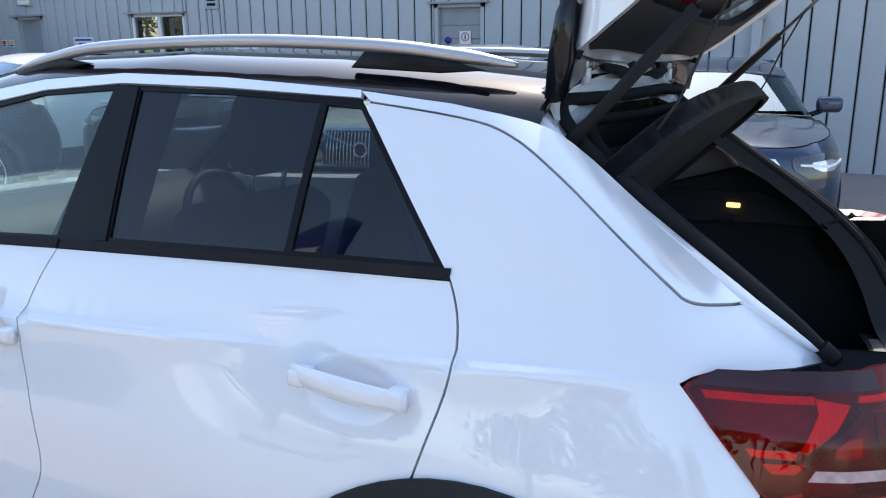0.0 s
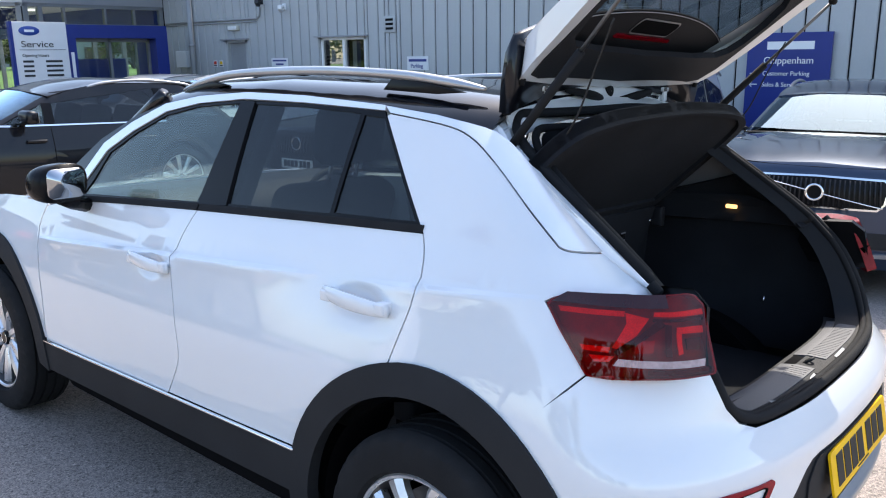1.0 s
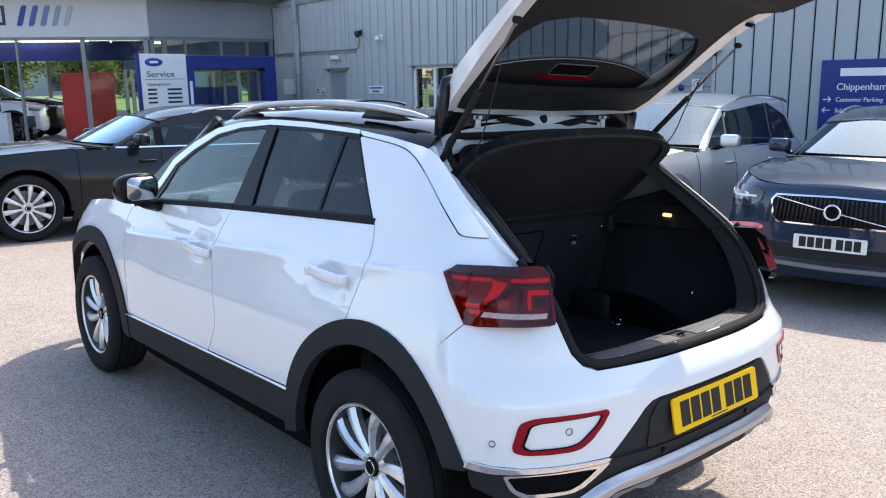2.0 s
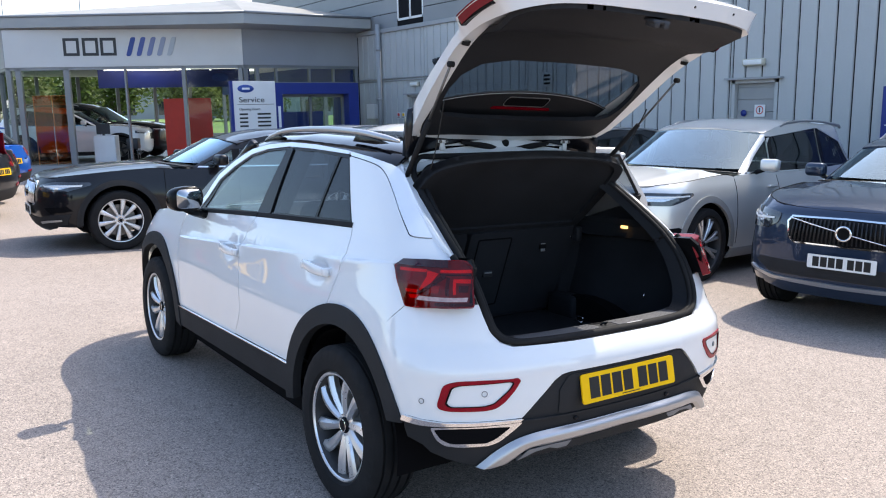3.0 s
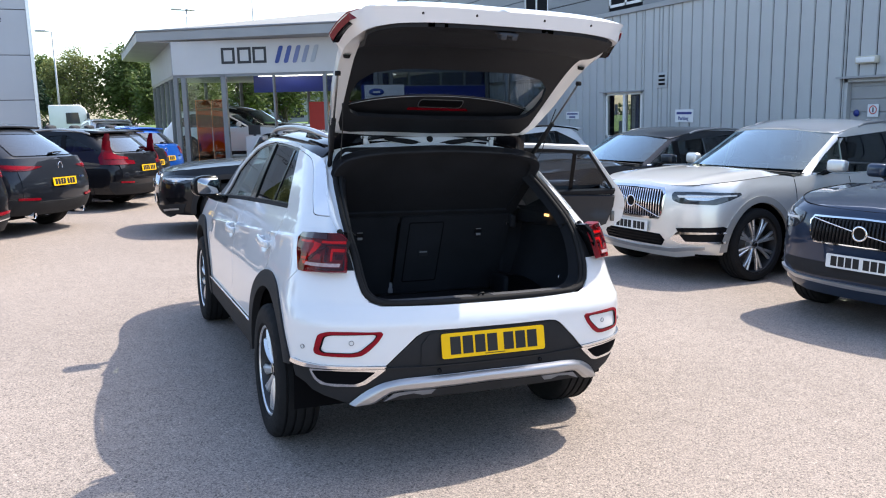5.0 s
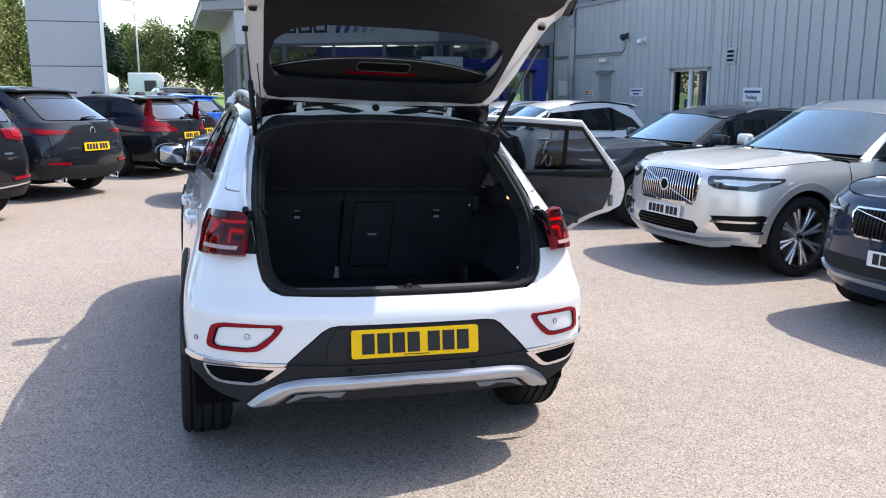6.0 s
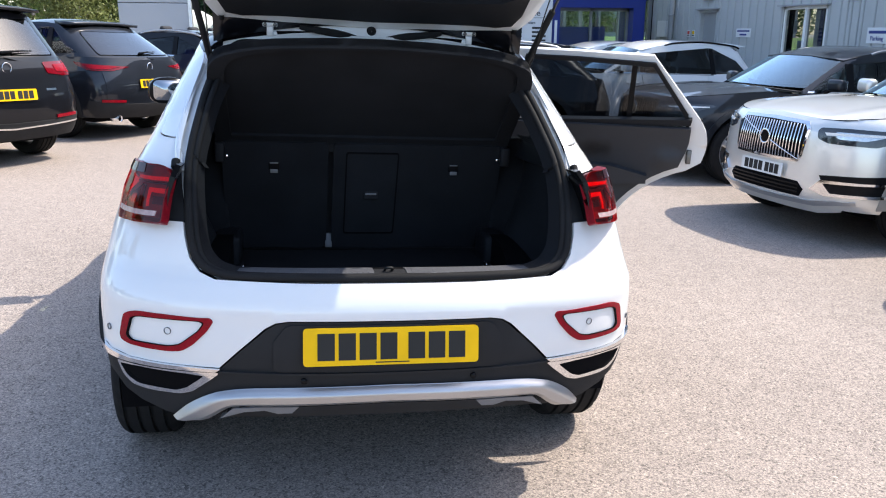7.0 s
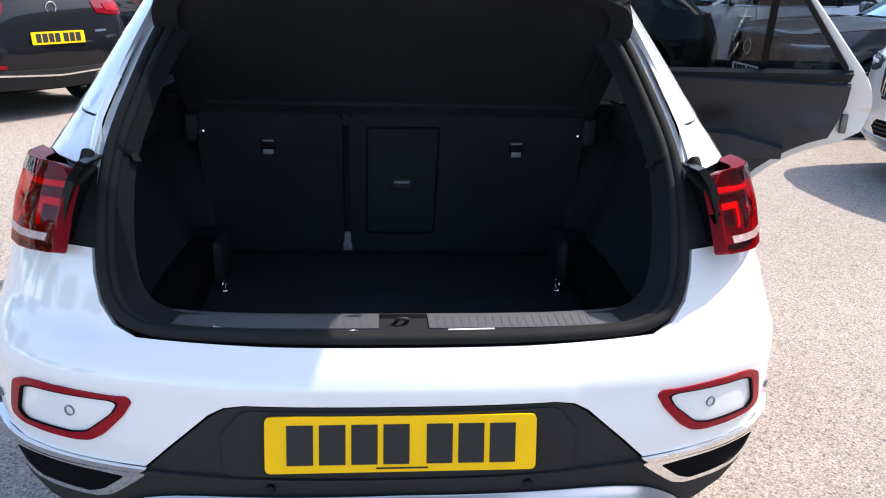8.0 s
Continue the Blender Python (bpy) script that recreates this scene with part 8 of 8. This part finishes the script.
for s in (1, -1):
    fo_ = [(.58, .56), (.95, .60), (1.0, .58), (1.0, .45), (.92, .42), (.66, .42)]
    fit_on(c, "fog_recess", fo_ if s > 0 else mirrored(fo_), TRIM, off=.004, label="dark lower vent with chrome bar")
    cb = [(.52, .44), (.64, .405), (.98, .43), (.98, .452), (.68, .43), (.62, .50), (.98, .53), (.98, .545), (.60, .525)]
    fit_on(c, "vent_bar", cb if s > 0 else mirrored(cb), CHROME, off=.014, thick=.02)

# slate-blue compact sports utility car
c = make_car("compact_suv", "slate blue compact sports utility car parked nose out", ground_pose(3.85, 1.25, 100), DARKBLUE, 4.43, .93, 1.65, 2.70, .86, .36, 1.08, .95, cowl=1.46, screen=1.05, tail=.3, tumble=.26, slope=.35, wheel_style="five", group=ROW, clad=CLAD)
fit_on(c, "grille", both([(0, .68), (.40, .68), (.44, .72), (.46, .84), (.43, .88), (0, .89)]), TRIM, off=.004, label="black mesh grille with a chrome frame")
fit_on(c, "grille_frame", both([(0, .67), (.405, .67), (.45, .715), (.472, .845), (.435, .892), (0, .902)]), CHROME, off=.010, thick=.02, holes=[both([(0, .683), (.398, .683), (.438, .722), (.458, .838), (.428, .879), (0, .889)])])
slatted(c, None, .44, .692, .878, 27, DARKALLOY)
bar_across(c, -.44, .695, .44, .875)
emblem(c, .785, .062)
headlamp(c, rounded([(.54, .90), (.56, .82), (.66, .76), (.86, .76), (1.02, .84), (1.0, .91), (.80, .935)], .03), [(.60, .86), (.78, .85), (.96, .88), (.96, .865), (.78, .833), (.60, .845)])
front_plate(c, .545, 43)
fit_on(c, "lower_grille", both([(0, .40), (.62, .40), (.74, .48), (.70, .515), (0, .52)]), CLAD, off=.004)
fit_on(c, "skid_trim", both([(0, .335), (.60, .345), (.82, .40), (.82, .422), (.58, .372), (0, .365)]), SATIN, off=.014, thick=.03)

# dark grey mid-size, next along
c = make_car("suv", "dark grey sports utility car parked nose out", ground_pose(3.85, 7.0, 94), DARKGREY, 4.69, .95, 1.66, 2.86, .87, .37, 1.04, .93, cowl=1.45, screen=1.15, tail=.35, slope=.45, wheel_style="five", group=ROW, rim=.26)
fit_on(c, "grille", both([(0, .64), (.38, .65), (.42, .88), (.38, .91), (0, .92)]), TRIM, off=.004)
slatted(c, None, .38, .66, .90, 15, TRIM)
emblem(c, .78, .08)
headlamp(c, rounded([(.48, .84), (.56, .81), (.82, .81), (1.02, .87), (.98, .89), (.70, .89)], .02), [(.58, .85), (.95, .87), (.95, .858), (.60, .838)])
front_plate(c, .54, 9)
fit_on(c, "lower_intake", both([(0, .34), (.5, .34), (.6, .42), (0, .45)]), SEAM, off=.004)

# white mid-size seen over the open door, and two behind it
c = make_car("suv", "white sports utility car with black roof rails, parked side on", ground_pose(3.1, 11.2, 90), WHITE, 4.69, .95, 1.66, 2.86, .87, .37, 1.04, .93, cowl=1.45, group=ROW, rail_mat=TRIM)
for s in (1, -1):
    tl = [(.62, 1.02), (.80, 1.02), (.98, 1.06), (1.0, .92), (.80, .90)]
    fit_on(c, "tail_lamp", tl if s > 0 else mirrored(tl), REDLENS, "rr")
c = make_car("estate_car", "silver estate car with roof rails, parked near the entrance", ground_pose(3.3, 14.2, 92), SILVER, 4.7, .92, 1.62, 2.80, .87, .34, 1.0, .85, cowl=1.5, group=ROW)
fit_on(c, "grille", both([(0, .55), (.38, .56), (.42, .76), (0, .80)]), TRIM)
c = make_car("hatchback_car", "dark hatchback car parked near the entrance", ground_pose(4.6, 16.6, 90), GRAPHITE, 4.4, .9, 1.5, 2.65, .87, .33, .96, .82, cowl=1.4, group=ROW)

# black estate with cladding, nose out towards the lane
c = make_car("estate_car", "black raised estate car with bright alloy wheels", ground_pose(-.82, 9.12, 88), BLACKPAINT, 4.96, .95, 1.54, 2.94, .90, .365, .98, .86, cowl=1.60, screen=1.25, tail=.35, slope=.65, wheel_style="ten", wheel_mat=ALLOY, group=ROW, clad=CLAD, rim=.265)
fit_on(c, "grille", both([(0, .54), (.36, .55), (.42, .60), (.43, .78), (.38, .82), (0, .83)]), TRIM, off=.004, label="dark grille with a bright frame")
fit_on(c, "grille_frame", both([(0, .53), (.365, .54), (.43, .595), (.442, .785), (.385, .832), (0, .842)]), CHROME, off=.010, thick=.02, holes=[both([(0, .543), (.357, .553), (.417, .603), (.427, .777), (.377, .817), (0, .827)])])
slatted(c, None, .40, .56, .81, 17, CHROME)
emblem(c, .69, .08)
headlamp(c, rounded([(.50, .785), (.52, .735), (.62, .715), (.84, .72), (1.10, .805), (1.06, .835), (.72, .835)], .02), [(.58, .785), (1.0, .805), (1.0, .785), (.62, .765)])
front_plate(c, .47, 5)
fit_on(c, "lower_bumper", both([(0, .27), (.60, .28), (.84, .34), (.90, .46), (.70, .44), (.5, .40), (0, .40)]), CLAD, off=.008)
for s in (1, -1):
    fg = [(.62, .52), (.86, .55), (.92, .50), (.70, .46)]
    fit_on(c, "fog_recess", fg if s > 0 else mirrored(fg), SEAM, off=.004)
    fb = [(.50, .325), (.80, .375), (.80, .395), (.50, .35)]
    fit_on(c, "skid_trim", fb if s > 0 else mirrored(fb), SATIN, off=.014)

# ---- the row across the lane, tails towards us ----
ROW2 = "cars parked across the lane"


def tail_fittings(c, lamps, plate_z, seed, badge_z=None, bumper=None, exhaust=False, wiper=True, inner=None):
    for s in (1, -1):
        h = fit_on(c, "tail_lamp", lamps if s > 0 else mirrored(lamps), REDLENS, "rr", off=.008, step=.03, label="red tail lamp")
        fit_on(c, "lamp_band", inset(lamps if s > 0 else mirrored(lamps), .6), REFLECT, "rr", off=.014, thick=.004, step=.04, parent=h)
        rz = .52
        rf = [(.50, rz), (.72, rz + .01), (.72, rz - .02), (.50, rz - .03)]
        fit_on(c, "reflector", rf if s > 0 else mirrored(rf), REFLECT, "rr", off=.016)
        if exhaust:
            q = Vector(c["rear"](s * .55, .30))
            part("exhaust_pipe", moved(lathe([(0, .036), (-.03, .04), (.10, .04)], 18), Matrix.Translation(q + Vector((0, -.01, -.02))) @ pose(0, 0, 0, 0, 0, 90)), CHROME, c["car"])
    rear_plate(c, plate_z, seed)
    fit_on(c, "lower_bumper", both(bumper or [(0, .28), (.74, .30), (.86, .44), (.84, .52), (.45, .47), (0, .46)]), CLAD, "rr", off=.010, label="black lower bumper")
    if badge_z:
        q = Vector(c["rear"](0, badge_z))
        part("emblem", moved(lathe([(-.006, .045), (-.012, .05), (-.006, .056), (0, .05)], 24), Matrix.Translation(q) @ pose(0, 0, 0, 0, 0, 90)), CHROME, c["car"], "plain chrome ring emblem")
        bx = -.52 if seed % 2 else .40
        fit_on(c, "model_badge", [(bx, plate_z + .03), (bx + .13, plate_z + .03), (bx + .13, plate_z + .052), (bx, plate_z + .052)], CHROME, "rear", off=.004)
    if wiper:
        a, b = Vector(c["screen"](True)(-.02, c["belt"] + .09)), Vector(c["screen"](True)(.48, c["belt"] + .11))
        part("rear_wiper", tube([a + Vector((0, -.03, 0)), a.lerp(b, .5) + Vector((0, -.04, .01)), b + Vector((0, -.03, 0))], [.016, .010, .006]), TRIM, c["car"])


c = make_car("hatchback_car", "graphite hatchback crossover seen from behind", ground_pose(-2.02, 9.25, 58), GRAPHITE, 4.40, .90, 1.54, 2.65, .90, .34, 1.0, .88, cowl=1.5, tail=.30, slope=.75, group=ROW2, clad=CLAD, anchor="rear", rails=False, wheel_style="five", wheel_mat=DARKALLOY)
tail_fittings(c, rounded([(.36, .93), (.60, .945), (1.02, .98), (.98, .94), (.80, .885), (.62, .88)], .02), .72, 12, .93, exhaust=True)
c = make_car("estate_car", "black estate car with tall red tail lamps", ground_pose(-.72, 12.35, 60), BLACKPAINT, 4.76, .925, 1.45, 2.87, .88, .335, .95, .82, cowl=1.55, tail=.35, slope=.55, group=ROW2, anchor="rear")
tail_fittings(c, [(.40, .87), (.40, .81), (.98, .81), (.98, .92), (.90, 1.02), (.88, 1.20), (.83, 1.34), (.76, 1.34), (.76, 1.15), (.72, .98), (.62, .90)], .74, 33, None)
c = make_car("people_carrier", "black people carrier seen from behind", ground_pose(-2.94, 6.5, 52), BLACKPAINT, 4.53, .915, 1.66, 2.79, .88, .335, 1.05, .92, cowl=1.25, tail=.25, slope=.35, group=ROW2, anchor="rear")
tail_fittings(c, rounded([(.42, 1.05), (.86, 1.06), (.98, 1.04), (.96, .92), (.80, .90), (.46, .94)], .02), .74, 70, 1.0)
fit_on(c, "chrome_strip", both([(0, .40), (.80, .44), (.80, .455), (0, .415)]), CHROME, "rr", off=.020)
c = make_car("hatchback_car", "black hatchback car seen from behind", ground_pose(-.42, 14.45, 58), BLACKPAINT, 4.2, .88, 1.44, 2.6, .86, .325, .95, .82, cowl=1.35, tail=.3, slope=.6, group=ROW2, anchor="rear", rails=False)
tail_fittings(c, rounded([(.50, .92), (.80, .95), (.93, .96), (.90, .80), (.58, .80)], .02), .72, 27, .90)
c = make_car("hatchback_car", "bright blue hatchback car seen from behind", ground_pose(-.05, 16.5, 48), BLUEPAINT, 4.1, .87, 1.48, 2.5, .84, .32, .98, .84, cowl=1.3, tail=.3, slope=.55, group=ROW2, anchor="rear", rails=False)
tail_fittings(c, rounded([(.52, .98), (.74, 1.0), (.90, .96), (.86, .80), (.60, .82)], .02), .72, 18, .90)
c = make_car("suv", "pale grey sports utility car parked beyond the others", ground_pose(-.85, 27.3, 12), SILVER, 4.5, .92, 1.65, 2.7, .85, .35, 1.03, .9, group=ROW2, anchor="rear")
tail_fittings(c, rounded([(.55, 1.0), (.80, 1.02), (.92, .98), (.88, .84), (.60, .84)], .02), .75, 28, .95)

# two cars inside the showroom
c = make_car("suv", "white sports utility car on show inside the glass", pose(4.85, 23.9, .22, 0, 0, -112), WHITE, 4.5, .92, 1.68, 2.7, .86, .36, 1.05, .95, cowl=1.3, wheel_style="five", clad=CLAD, wheel_mat=DARKALLOY)
fit_on(c, "grille", both([(0, .62), (.40, .63), (.44, .80), (0, .84)]), TRIM)
headlamp(c, rounded([(.52, .86), (.60, .80), (.95, .82), (.92, .90)], .02), [(.60, .86), (.88, .87), (.88, .855), (.60, .845)])
c = make_car("suv", "black sports utility car on show inside the glass", pose(5.6, 24.4, .22, 0, 0, -122), BLACKPAINT, 4.8, .96, 1.80, 2.85, .86, .38, 1.12, 1.0, cowl=1.35, wheel_style="five")
fit_on(c, "grille", both([(0, .72), (.45, .73), (.48, .86), (0, .88)]), TRIM)
headlamp(c, rounded([(.52, .92), (.60, .86), (.95, .88), (.92, .95)], .02), [(.60, .92), (.88, .93), (.88, .915), (.60, .905)])
front_plate(c, .55, 66)
